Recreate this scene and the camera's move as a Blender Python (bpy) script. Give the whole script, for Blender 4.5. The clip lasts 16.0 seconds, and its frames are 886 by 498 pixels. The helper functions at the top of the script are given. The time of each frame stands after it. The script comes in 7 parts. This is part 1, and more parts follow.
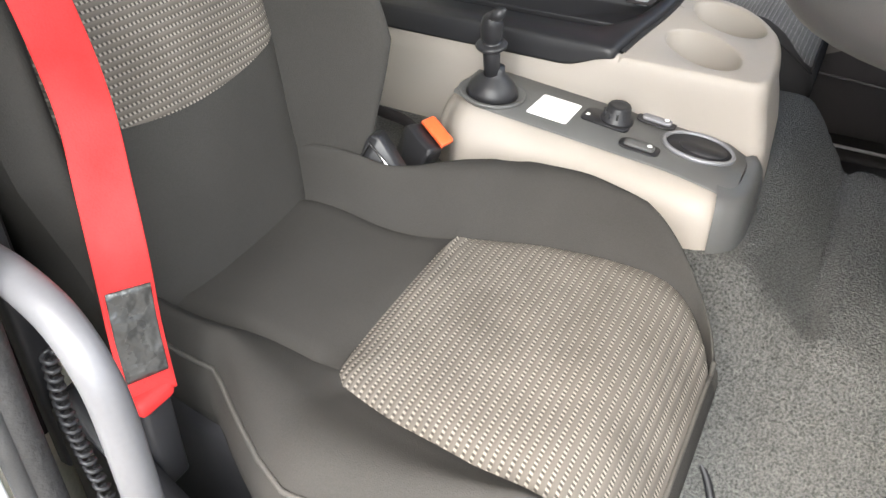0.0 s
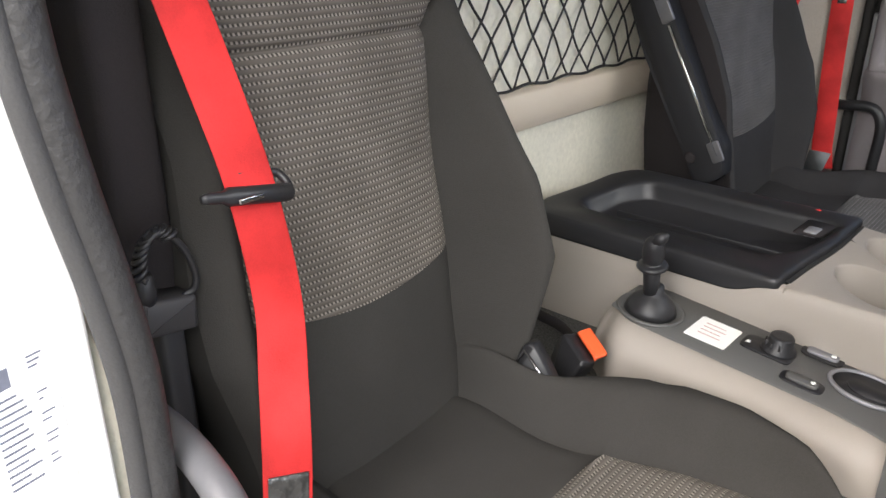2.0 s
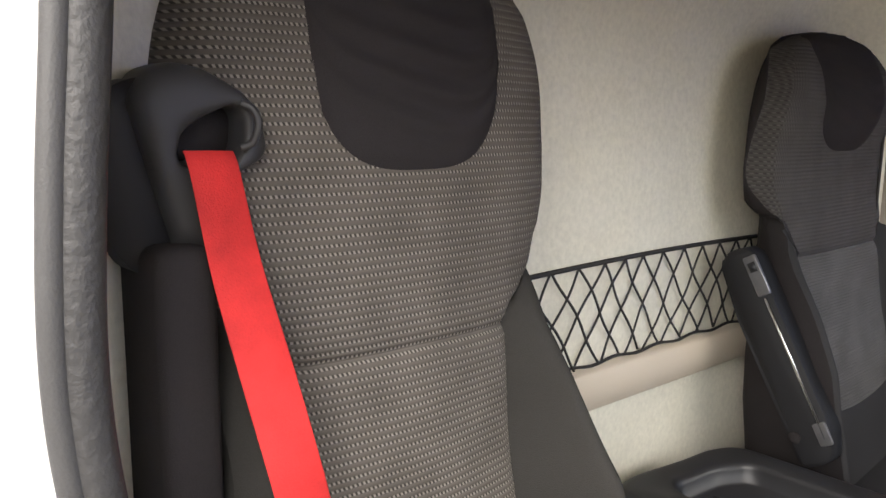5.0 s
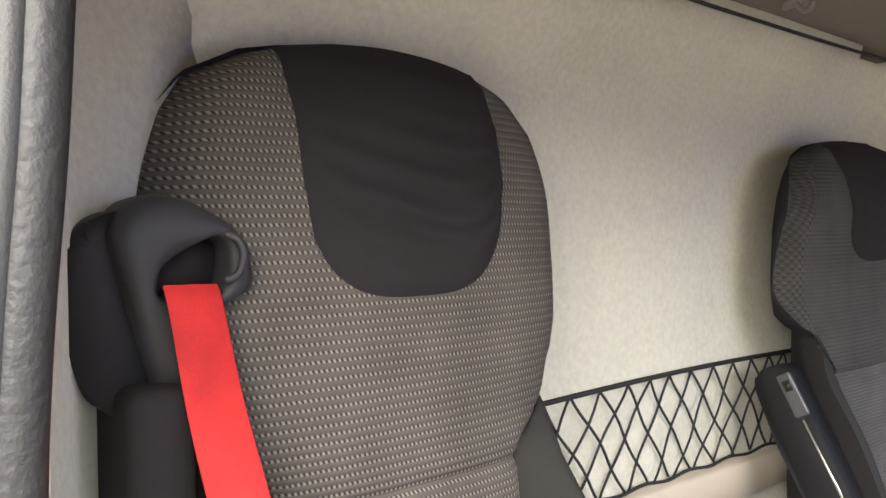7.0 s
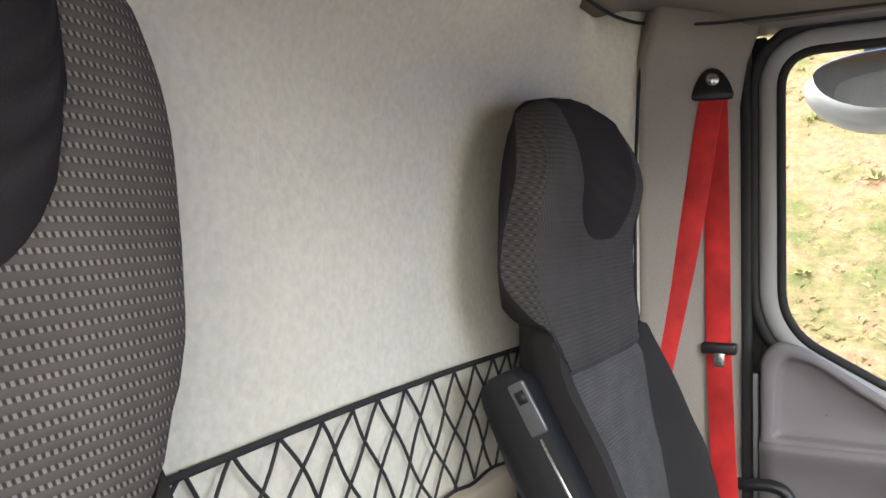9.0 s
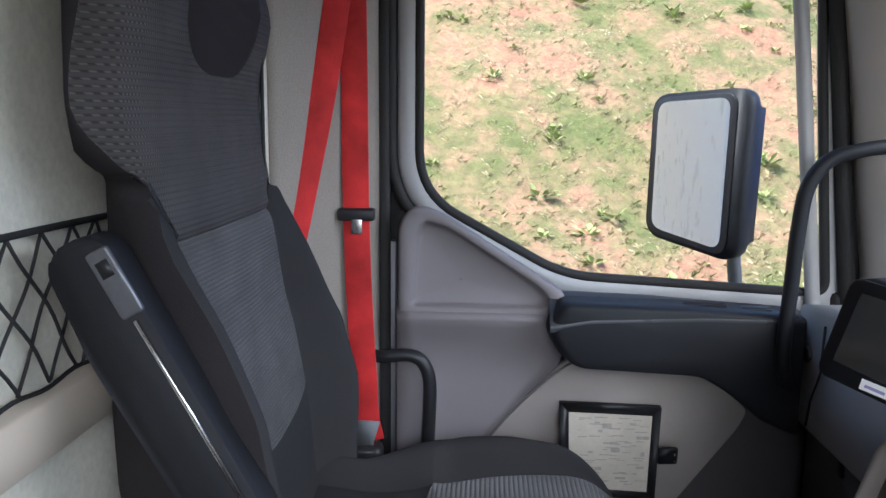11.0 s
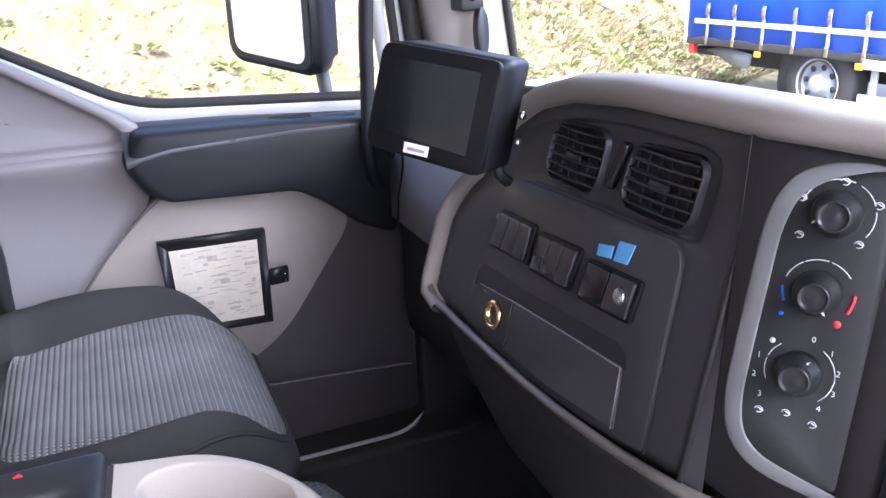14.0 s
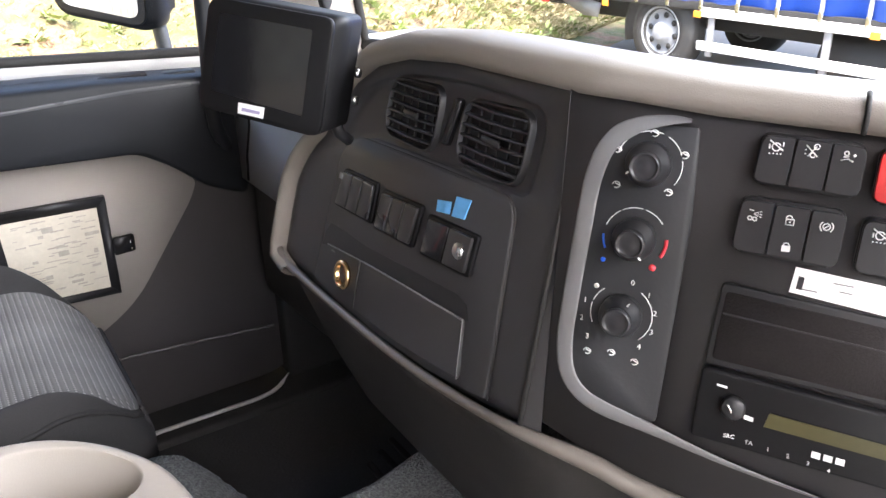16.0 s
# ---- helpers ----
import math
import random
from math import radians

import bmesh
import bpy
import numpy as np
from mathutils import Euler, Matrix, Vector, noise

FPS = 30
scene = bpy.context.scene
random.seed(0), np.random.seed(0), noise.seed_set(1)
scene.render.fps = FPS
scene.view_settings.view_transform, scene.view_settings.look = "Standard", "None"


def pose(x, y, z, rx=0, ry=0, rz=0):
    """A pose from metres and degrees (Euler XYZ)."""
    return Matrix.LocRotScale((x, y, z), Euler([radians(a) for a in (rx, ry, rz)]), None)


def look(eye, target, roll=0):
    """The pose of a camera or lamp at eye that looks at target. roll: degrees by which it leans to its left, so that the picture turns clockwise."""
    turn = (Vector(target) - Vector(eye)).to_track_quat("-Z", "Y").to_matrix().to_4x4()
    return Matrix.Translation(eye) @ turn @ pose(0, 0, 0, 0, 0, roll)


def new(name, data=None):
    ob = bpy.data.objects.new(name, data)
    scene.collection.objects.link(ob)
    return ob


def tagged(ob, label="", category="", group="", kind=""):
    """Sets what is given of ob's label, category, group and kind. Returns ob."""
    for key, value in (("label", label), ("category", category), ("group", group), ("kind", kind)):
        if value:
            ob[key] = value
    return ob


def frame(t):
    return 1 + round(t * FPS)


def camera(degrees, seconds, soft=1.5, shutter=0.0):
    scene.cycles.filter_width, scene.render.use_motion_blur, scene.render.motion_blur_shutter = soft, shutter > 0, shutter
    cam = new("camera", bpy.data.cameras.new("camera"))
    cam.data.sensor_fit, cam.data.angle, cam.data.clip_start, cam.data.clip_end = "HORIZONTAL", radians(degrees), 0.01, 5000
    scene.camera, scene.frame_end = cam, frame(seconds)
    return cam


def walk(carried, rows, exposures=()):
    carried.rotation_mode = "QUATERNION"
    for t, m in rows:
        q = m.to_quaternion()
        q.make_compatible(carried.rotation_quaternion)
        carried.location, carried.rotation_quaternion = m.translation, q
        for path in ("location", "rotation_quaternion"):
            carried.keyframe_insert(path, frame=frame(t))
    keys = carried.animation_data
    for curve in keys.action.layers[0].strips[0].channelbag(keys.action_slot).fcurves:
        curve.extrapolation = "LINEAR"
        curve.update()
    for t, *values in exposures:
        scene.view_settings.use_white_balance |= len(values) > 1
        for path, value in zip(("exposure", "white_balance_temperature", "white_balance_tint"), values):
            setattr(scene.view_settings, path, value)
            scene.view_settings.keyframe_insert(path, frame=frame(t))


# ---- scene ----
cam = camera(58.6, 16.0, 1.5)
PATH = [
    (0, (0.158, 0.027, 1.463), (-0.602, 1.462, 0.295), 0.5),
    (0.5, (0.152, 0.018, 1.474), (-0.704, 1.468, 0.396), 0.4),
    (1, (0.152, 0.014, 1.495), (-0.824, 1.459, 0.515), 0.3),
    (1.5, (0.165, 0.013, 1.51), (-0.918, 1.438, 0.617), 0.2),
    (2, (0.168, 0.012, 1.524), (-1.032, 1.403, 0.735), 0.1),
    (2.5, (0.162, 0.018, 1.544), (-1.104, 1.389, 0.824), 0.3),
    (3, (0.15, 0.026, 1.568), (-1.188, 1.372, 0.937), 0.4),
    (3.5, (0.14, 0.038, 1.587), (-1.252, 1.365, 1.038), 0.4),
    (4, (0.143, 0.056, 1.604), (-1.288, 1.373, 1.138), 0.3),
    (4.5, (0.135, 0.066, 1.628), (-1.31, 1.386, 1.217), 0.8),
    (5, (0.143, 0.071, 1.637), (-1.326, 1.39, 1.315), 0.6),
    (7.5, (0.116, 0.173, 1.653), (-1.406, 1.471, 1.647), -1.1),
    (8, (0.039, 0.269, 1.652), (-1.363, 1.696, 1.641), -0.9),
    (8.5, (-0.057, 0.352, 1.638), (-1.216, 1.982, 1.61), -0.6),
    (9, (-0.113, 0.452, 1.618), (-1.069, 2.208, 1.55), -1.0),
    (9.5, (-0.165, 0.535, 1.606), (-0.954, 2.368, 1.48), -1.1),
    (10, (-0.2, 0.6, 1.568), (-0.682, 2.53, 1.362), -1.0),
    (10.2, (-0.197, 0.614, 1.57), (-0.591, 2.559, 1.323), -0.3),
    (12.3, (-0.066, 0.708, 1.462), (0.2, 2.645, 1.039), -2.2),
    (12.5, (-0.067, 0.707, 1.463), (0.25, 2.627, 1.005), -2.4),
    (13, (-0.067, 0.698, 1.449), (0.394, 2.566, 0.901), -2.2),
    (13.5, (-0.055, 0.697, 1.449), (0.539, 2.504, 0.83), -1.9),
    (14, (-0.046, 0.697, 1.457), (0.684, 2.427, 0.768), -2.1),
    (14.5, (-0.041, 0.691, 1.454), (0.779, 2.359, 0.716), -1.7),
    (15, (-0.036, 0.694, 1.459), (0.857, 2.3, 0.671), -1.5),
    (15.5, (-0.028, 0.691, 1.464), (0.916, 2.259, 0.658), -1.4),
    (16, (-0.024, 0.687, 1.462), (0.971, 2.222, 0.653), -1.3),
]
EXPOSURES = [(0.0, 3.65, 6650, 7), (1.5, 3.05, 6750, 9), (3.0, 2.65, 6900, 11), (4.2, 2.52, 7100, 11), (5.0, 3.0, 7100, 11), (7.5, 3.45, 7100, 11), (8.5, 3.4, 6850, 10), (9.0, 3.3, 6600, 9), (10.5, 2.8, 5850, 8), (12.3, 3.42, 5500, 23), (13.0, 3.52, 5400, 27), (14.5, 4.3, 5900, 15), (16.0, 4.2, 6400, 12)]
walk(cam, [(t, look(eye, target, roll)) for t, eye, target, roll in PATH], EXPOSURES)

# ---- world, sun ----
world = bpy.data.worlds.new("World")
scene.world = world
world.use_nodes = True
wn = world.node_tree.nodes
sky = wn.new("ShaderNodeTexSky")
sky.sky_type, sky.sun_disc = "NISHITA", False
sky.sun_elevation, sky.sun_rotation = radians(50), radians(200)
sky.dust_density, sky.ozone_density = 3.0, 1.0
wn["Background"].inputs["Strength"].default_value = 0.08
world.node_tree.links.new(sky.outputs[0], wn["Background"].inputs["Color"])
sun = new("sun", bpy.data.lights.new("sun", "SUN"))
sun.data.energy, sun.data.angle, sun.data.color = 1.2, radians(12), (1.0, 0.95, 0.88)
sun.matrix_basis = look((0, 0, 10), (4.0, 3.0, 0))
# added area lamp, stands in for the sky's light through the open driver's door
opening = new("door_opening_light", bpy.data.lights.new("door_opening_light", "AREA"))
opening.data.shape, opening.data.size, opening.data.size_y = "RECTANGLE", 2.6, 2.0
opening.data.energy, opening.data.color = 31.0, (1.0, 0.97, 0.93)
opening.matrix_basis = look((1.0, -1.45, 2.95), (-0.25, 1.0, 1.0))
# added area lamp, stands in for the sky's light through the windscreen
screen = new("windscreen_light", bpy.data.lights.new("windscreen_light", "AREA"))
screen.data.shape, screen.data.size, screen.data.size_y = "RECTANGLE", 1.9, 0.9
screen.data.energy, screen.data.color = 8.0, (1.0, 0.98, 0.96)
screen.matrix_basis = look((1.75, 1.15, 2.35), (-0.5, 1.25, 1.15))


# ---- materials ----
def nodes_of(name):
    m = bpy.data.materials.new(name)
    m.use_nodes = True
    return m, m.node_tree.nodes, m.node_tree.links, m.node_tree.nodes["Principled BSDF"]


def mat(name, col, rough=0.6, metal=0.0, var=0.15, vscale=9.0, grain=0.12, gscale=220.0, bump=0.25, spec=0.4, dist=0.002):
    """A surface with broad stains, fine grain and a fine relief."""
    m, n, l, b = nodes_of(name)
    co = n.new("ShaderNodeTexCoord")
    big, fine = n.new("ShaderNodeTexNoise"), n.new("ShaderNodeTexNoise")
    big.inputs["Scale"].default_value, big.inputs["Detail"].default_value = vscale, 5
    fine.inputs["Scale"].default_value, fine.inputs["Detail"].default_value = gscale, 3
    add = n.new("ShaderNodeMath")
    add.operation = "MULTIPLY_ADD"
    mul = n.new("ShaderNodeMath")
    mul.operation = "MULTIPLY_ADD"
    l.new(co.outputs["Object"], big.inputs["Vector"])
    l.new(co.outputs["Object"], fine.inputs["Vector"])
    l.new(big.outputs["Fac"], add.inputs[0])
    add.inputs[1].default_value, add.inputs[2].default_value = 2 * var, 1 - var - grain
    l.new(fine.outputs["Fac"], mul.inputs[0])
    mul.inputs[1].default_value = 2 * grain
    l.new(add.outputs[0], mul.inputs[2])
    mix = n.new("ShaderNodeVectorMath")
    mix.operation = "SCALE"
    mix.inputs[0].default_value = col
    l.new(mul.outputs[0], mix.inputs["Scale"])
    l.new(mix.outputs[0], b.inputs["Base Color"])
    rr = n.new("ShaderNodeMath")
    rr.operation = "MULTIPLY_ADD"
    l.new(big.outputs["Fac"], rr.inputs[0])
    rr.inputs[1].default_value, rr.inputs[2].default_value = 0.2, rough - 0.1
    l.new(rr.outputs[0], b.inputs["Roughness"])
    bp = n.new("ShaderNodeBump")
    bp.inputs["Strength"].default_value, bp.inputs["Distance"].default_value = bump, dist
    l.new(fine.outputs["Fac"], bp.inputs["Height"])
    l.new(bp.outputs[0], b.inputs["Normal"])
    b.inputs["Metallic"].default_value = metal
    b.inputs["Specular IOR Level"].default_value = spec
    return m


def woven(name, light, ridge, dark, across, along, width, row, gap, rough=0.9, squash=1.0):
    """Cloth with rows of light stitches: across and along name the object's axes."""
    m, n, l, b = nodes_of(name)
    co, sep, com = n.new("ShaderNodeTexCoord"), n.new("ShaderNodeSeparateXYZ"), n.new("ShaderNodeCombineXYZ")
    l.new(co.outputs["Object"], sep.inputs[0])
    l.new(sep.outputs[across], com.inputs["X"])
    sq = n.new("ShaderNodeMath")
    sq.operation = "MULTIPLY"
    sq.inputs[1].default_value = squash
    l.new(sep.outputs[along], sq.inputs[0])
    l.new(sq.outputs[0], com.inputs["Y"])
    # ridges run across, light stitches lie in the furrows between them
    lean_ = n.new("ShaderNodeVectorMath")
    lean_.operation = "DOT_PRODUCT"
    l.new(com.outputs[0], lean_.inputs[0])
    lean_.inputs[1].default_value = (1.0, 0.35, 0.0)
    com2 = n.new("ShaderNodeCombineXYZ")
    l.new(lean_.outputs["Value"], com2.inputs["X"])
    wv, wd = n.new("ShaderNodeTexWave"), n.new("ShaderNodeTexWave")
    wv.bands_direction, wd.bands_direction = "Y", "X"
    for w_, period, src in ((wv, row, com), (wd, width, com2)):
        w_.inputs["Scale"].default_value, w_.inputs["Distortion"].default_value = math.pi / (10 * period), 0.0
        l.new(src.outputs[0], w_.inputs["Vector"])
    rp, furrow, dash, mx, cmix = n.new("ShaderNodeValToRGB"), n.new("ShaderNodeMapRange"), n.new("ShaderNodeMapRange"), n.new("ShaderNodeMath"), n.new("ShaderNodeMix")
    rp.color_ramp.elements[0].position, rp.color_ramp.elements[0].color = 0.08, (*dark, 1)
    rp.color_ramp.elements[1].position, rp.color_ramp.elements[1].color = 0.55, (*ridge, 1)
    l.new(wv.outputs["Fac"], rp.inputs[0])
    for mr, a, b_, w_ in ((furrow, gap + 0.16, gap - 0.12, wv), (dash, 0.25, 0.75, wd)):
        mr.inputs["From Min"].default_value, mr.inputs["From Max"].default_value = a, b_
        l.new(w_.outputs["Fac"], mr.inputs["Value"])
    mx.operation = "MULTIPLY"
    l.new(furrow.outputs[0], mx.inputs[0])
    l.new(dash.outputs[0], mx.inputs[1])
    cmix.data_type = "RGBA"
    l.new(mx.outputs[0], cmix.inputs["Factor"])
    l.new(rp.outputs[0], cmix.inputs["A"])
    cmix.inputs["B"].default_value = (*light, 1)
    no = n.new("ShaderNodeTexNoise")
    no.inputs["Scale"].default_value, no.inputs["Detail"].default_value = 14, 6
    l.new(co.outputs["Object"], no.inputs["Vector"])
    sc, vm = n.new("ShaderNodeMath"), n.new("ShaderNodeVectorMath")
    sc.operation, vm.operation = "MULTIPLY_ADD", "SCALE"
    l.new(no.outputs["Fac"], sc.inputs[0])
    sc.inputs[1].default_value, sc.inputs[2].default_value = 0.7, 0.65
    l.new(cmix.outputs["Result"], vm.inputs[0])
    l.new(sc.outputs[0], vm.inputs["Scale"])
    l.new(vm.outputs[0], b.inputs["Base Color"])
    bp = n.new("ShaderNodeBump")
    bp.inputs["Strength"].default_value, bp.inputs["Distance"].default_value = 0.5, 0.002
    l.new(wv.outputs["Fac"], bp.inputs["Height"])
    l.new(bp.outputs[0], b.inputs["Normal"])
    b.inputs["Roughness"].default_value = rough
    b.inputs["Specular IOR Level"].default_value = 0.15
    return m


CLOTH = mat("dark_cloth", (0.0365, 0.0348, 0.0325), 0.95, var=0.25, vscale=6, grain=0.2, gscale=700, bump=0.3, spec=0.1)
CLOTH_BLACK = mat("black_cloth", (0.026, 0.023, 0.024), 0.92, var=0.25, vscale=8, grain=0.2, gscale=700, bump=0.3, spec=0.15)
CLOTH_DEEP = mat("charcoal_cloth", (0.034, 0.033, 0.034), 0.95, var=0.2, vscale=6, grain=0.2, gscale=700, bump=0.3, spec=0.1)
WEAVE = woven("dotted_weave", (0.225, 0.204, 0.178), (0.098, 0.087, 0.076), (0.040, 0.036, 0.032), "Y", "Z", 0.0054, 0.0085, 0.30)
WEAVE_SEAT = woven("dotted_weave_cushion", (0.212, 0.195, 0.171), (0.098, 0.089, 0.079), (0.044, 0.040, 0.036), "Y", "X", 0.0054, 0.0090, 0.36)
LINES = woven("lined_weave", (0.10, 0.095, 0.09), (0.066, 0.062, 0.060), (0.040, 0.037, 0.036), "Y", "Z", 0.005, 0.0072, 0.18)
LINES_LOW = woven("fine_grey_weave", (0.16, 0.155, 0.15), (0.088, 0.085, 0.082), (0.055, 0.053, 0.052), "Y", "Z", 0.004, 0.0056, 0.24)
LINES_SEAT = woven("lined_weave_cushion", (0.30, 0.295, 0.285), (0.125, 0.122, 0.119), (0.08, 0.078, 0.079), "Y", "X", 0.005, 0.0078, 0.18)
BEIGE = mat("beige_plastic", (0.315, 0.284, 0.253), 0.5, var=0.06, grain=0.05, gscale=900, bump=0.2)
TRIM = mat("taupe_plastic", (0.25, 0.225, 0.215), 0.55, var=0.06, grain=0.06, gscale=900, bump=0.25)
BLACK = mat("black_plastic", (0.018, 0.018, 0.02), 0.42, var=0.15, grain=0.1, gscale=900, bump=0.06)
DASH = mat("dark_dash_plastic", (0.034, 0.033, 0.035), 0.5, var=0.1, grain=0.1, gscale=1100, bump=0.12)
RUBBER = mat("black_rubber", (0.022, 0.021, 0.021), 0.7, var=0.2, grain=0.2, gscale=300, bump=0.5)
FELT = mat("cream_felt", (0.68, 0.65, 0.545), 0.95, var=0.14, vscale=4, grain=0.16, gscale=110, bump=0.6, spec=0.1)
CARPET = mat("floor_mat", (0.088, 0.089, 0.085), 0.7, var=0.45, vscale=3, grain=1.5, gscale=290, bump=1.0, spec=0.4, dist=0.006)
LINER = mat("headliner_cloth", (0.225, 0.20, 0.168), 0.95, var=0.1, vscale=5, grain=0.08, gscale=300, bump=0.4, spec=0.1)
WHITE = mat("white_paint", (0.8, 0.8, 0.78), 0.3, var=0.03, grain=0.02, bump=0.05)
BELT = mat("red_belt", (0.52, 0.030, 0.030), 0.6, var=0.75, vscale=15, grain=0.12, gscale=500, bump=0.3, spec=0.15)
SILVER = mat("silver_paint", (0.24, 0.24, 0.255), 0.5, metal=0.35, var=0.08, grain=0.05, bump=0.05)
STEEL = mat("steel", (0.6, 0.6, 0.6), 0.25, metal=1.0, var=0.1, grain=0.05, bump=0.05)


# ---- mesh helpers ----
def part(name, bm, material, parent=None, label="", smooth=True):
    """Links a bmesh as one mesh object."""
    me = bpy.data.meshes.new(name)
    bmesh.ops.recalc_face_normals(bm, faces=bm.faces)
    bm.to_mesh(me)
    bm.free()
    me.materials.append(material)
    if smooth:
        me.shade_smooth()
    ob = new(name, me)
    ob.parent = parent
    if label:
        tagged(ob, label)
    return ob


def thing(name, label, category, group=""):
    return tagged(new(name), label, category, group)


def structure(ob, label, category):
    return tagged(ob, label, category, kind="structure")


def grid(rows, close_u=False, close_v=False, bm=None, caps=False):
    """A sheet through rows of points; close_u joins each row's ends, caps fill the first and last rows."""
    bm = bm or bmesh.new()
    vs = [[bm.verts.new(p) for p in r] for r in rows]
    nu, nv = len(rows[0]), len(rows)
    for a in range(nv if close_v else nv - 1):
        for c in range(nu if close_u else nu - 1):
            q = (vs[a][c], vs[a][(c + 1) % nu], vs[(a + 1) % nv][(c + 1) % nu], vs[(a + 1) % nv][c])
            bm.faces.new(q)
    if caps:
        bm.faces.new(vs[0][::-1])
        bm.faces.new(vs[-1])
    return bm


def box(lo, hi, bevel=0.0, seg=2, bm=None):
    bm = bm or bmesh.new()
    made = bmesh.ops.create_cube(bm, size=1.0)["verts"]
    for v in made:
        v.co = Vector([lo[k] + (v.co[k] + 0.5) * (hi[k] - lo[k]) for k in range(3)])
    if bevel:
        es = list({e for v in made for e in v.link_edges})
        bmesh.ops.bevel(bm, geom=es, offset=bevel, segments=seg, affect="EDGES", profile=0.5)
    return bm


def prism(poly, depth, frame_, bevel=0.0, seg=2, bm=None):
    """A polygon (u, v) in the frame (origin, U, V), drawn out by depth along the frame's normal (both signs allowed)."""
    bm = bm or bmesh.new()
    o, u, v = [Vector(a) for a in frame_]
    u.normalize()
    v = (v - u * v.dot(u)).normalized()
    n = u.cross(v)
    a = [bm.verts.new(o + u * p + v * q) for p, q in poly]
    b = [bm.verts.new(o + u * p + v * q + n * depth) for p, q in poly]
    k = len(poly)
    fs = [bm.faces.new(a[::-1]), bm.faces.new(b)]
    for i in range(k):
        fs.append(bm.faces.new((a[i], a[(i + 1) % k], b[(i + 1) % k], b[i])))
    if bevel:
        es = list(fs[1].edges)
        bmesh.ops.bevel(bm, geom=es, offset=bevel, segments=seg, affect="EDGES", profile=0.5)
    return bm


def rounded(poly, r, seg=5):
    """The polygon with its corners rounded; r is one radius or one for each corner."""
    out, k = [], len(poly)
    for i in range(k):
        p = Vector(poly[i])
        a, b = Vector(poly[i - 1]) - p, Vector(poly[(i + 1) % k]) - p
        d = min(r[i] if hasattr(r, "__len__") else r, 0.49 * a.length, 0.49 * b.length)
        if d <= 0:
            out.append(tuple(p))
            continue
        s, e = p + a.normalized() * d, p + b.normalized() * d
        for j in range(seg + 1):
            t = j / seg
            q = s * (1 - t) ** 2 + p * 2 * t * (1 - t) + e * t ** 2
            out.append(tuple(q))
    return out


def smooth_line(pts, n=8):
    """A Catmull-Rom line through the points."""
    ps = [Vector(p) for p in pts]
    ps = [ps[0] * 2 - ps[1]] + ps + [ps[-1] * 2 - ps[-2]]
    out = []
    for i in range(1, len(ps) - 2):
        for j in range(n):
            t = j / n
            a, b, c, d = ps[i - 1 : i + 3]
            out.append(0.5 * ((2 * b) + (c - a) * t + (2 * a - 5 * b + 4 * c - d) * t * t + (3 * b - a - 3 * c + d) * t ** 3))
    return out + [ps[-2]]


def tube(pts, r, sides=10, bm=None, close=False, flat=1.0, hint=(0, 0, 1)):
    ps = [Vector(p) for p in pts]
    rows = []
    side = None
    for i, p in enumerate(ps):
        a, b = (ps[i - 1], ps[(i + 1) % len(ps)]) if close else (ps[max(i - 1, 0)], ps[min(i + 1, len(ps) - 1)])
        d = (b - a).normalized()
        if side is None:
            side = d.cross(Vector(hint))
            if side.length < 1e-3:
                side = d.cross(Vector((1, 0, 0)))
        side = (side - d * side.dot(d)).normalized()
        up = d.cross(side)
        rr = r[i] if hasattr(r, "__len__") else r
        rows.append([p + side * rr * math.cos(2 * math.pi * k / sides) + up * rr * flat * math.sin(2 * math.pi * k / sides) for k in range(sides)])
    return grid(rows, close_u=True, close_v=close, bm=bm, caps=not close)


def ribbon(pts, width, thick, across, bm=None):
    """A strap along the points; across is its width direction, one vector or one for each point."""
    ps = [Vector(p) for p in pts]
    rows = []
    for i, p in enumerate(ps):
        d = (ps[min(i + 1, len(ps) - 1)] - ps[max(i - 1, 0)]).normalized()
        s = Vector(across[i] if hasattr(across[0], "__len__") else across)
        s = (s - d * s.dot(d)).normalized()
        n = d.cross(s)
        h, t = width / 2, thick / 2
        rows.append([p + s * a * h + n * b * t for a, b in ((-1, -0.4), (-0.94, -1), (0, -1.15), (0.94, -1), (1, -0.4), (1, 0.4), (0.94, 1), (0, 1.15), (-0.94, 1), (-1, 0.4))])
    return grid(rows, close_u=True, bm=bm, caps=True)


def turned(profile, origin, axis, sides=24, bm=None):
    """A body of revolution: (radius, height) along the axis from origin."""
    z = Vector(axis).normalized()
    x = z.orthogonal().normalized()
    y = z.cross(x)
    o = Vector(origin)
    rows = [[o + z * h + (x * math.cos(2 * math.pi * k / sides) + y * math.sin(2 * math.pi * k / sides)) * max(r, 1e-5) for k in range(sides)] for r, h in profile]
    return grid(rows, close_u=True, bm=bm, caps=True)


def ray_to(poly, c, a):
    d = Vector((math.cos(a), math.sin(a)))
    best = 9.0
    for i in range(len(poly)):
        p, q = Vector(poly[i]), Vector(poly[(i + 1) % len(poly)])
        e = q - p
        den = d.x * e.y - d.y * e.x
        if abs(den) > 1e-9:
            w = p - Vector(c)
            t = (w.x * e.y - w.y * e.x) / den
            s = (w.x * d.y - w.y * d.x) / den
            if t > 0 and -1e-6 <= s <= 1 + 1e-6:
                best = min(best, t)
    return Vector(c) + d * best


def interp(x, xs, ys):
    return float(np.interp(x, xs, ys))


def step(a, b, x):
    t = min(max((x - a) / (b - a), 0.0), 1.0)
    return t * t * (3 - 2 * t)


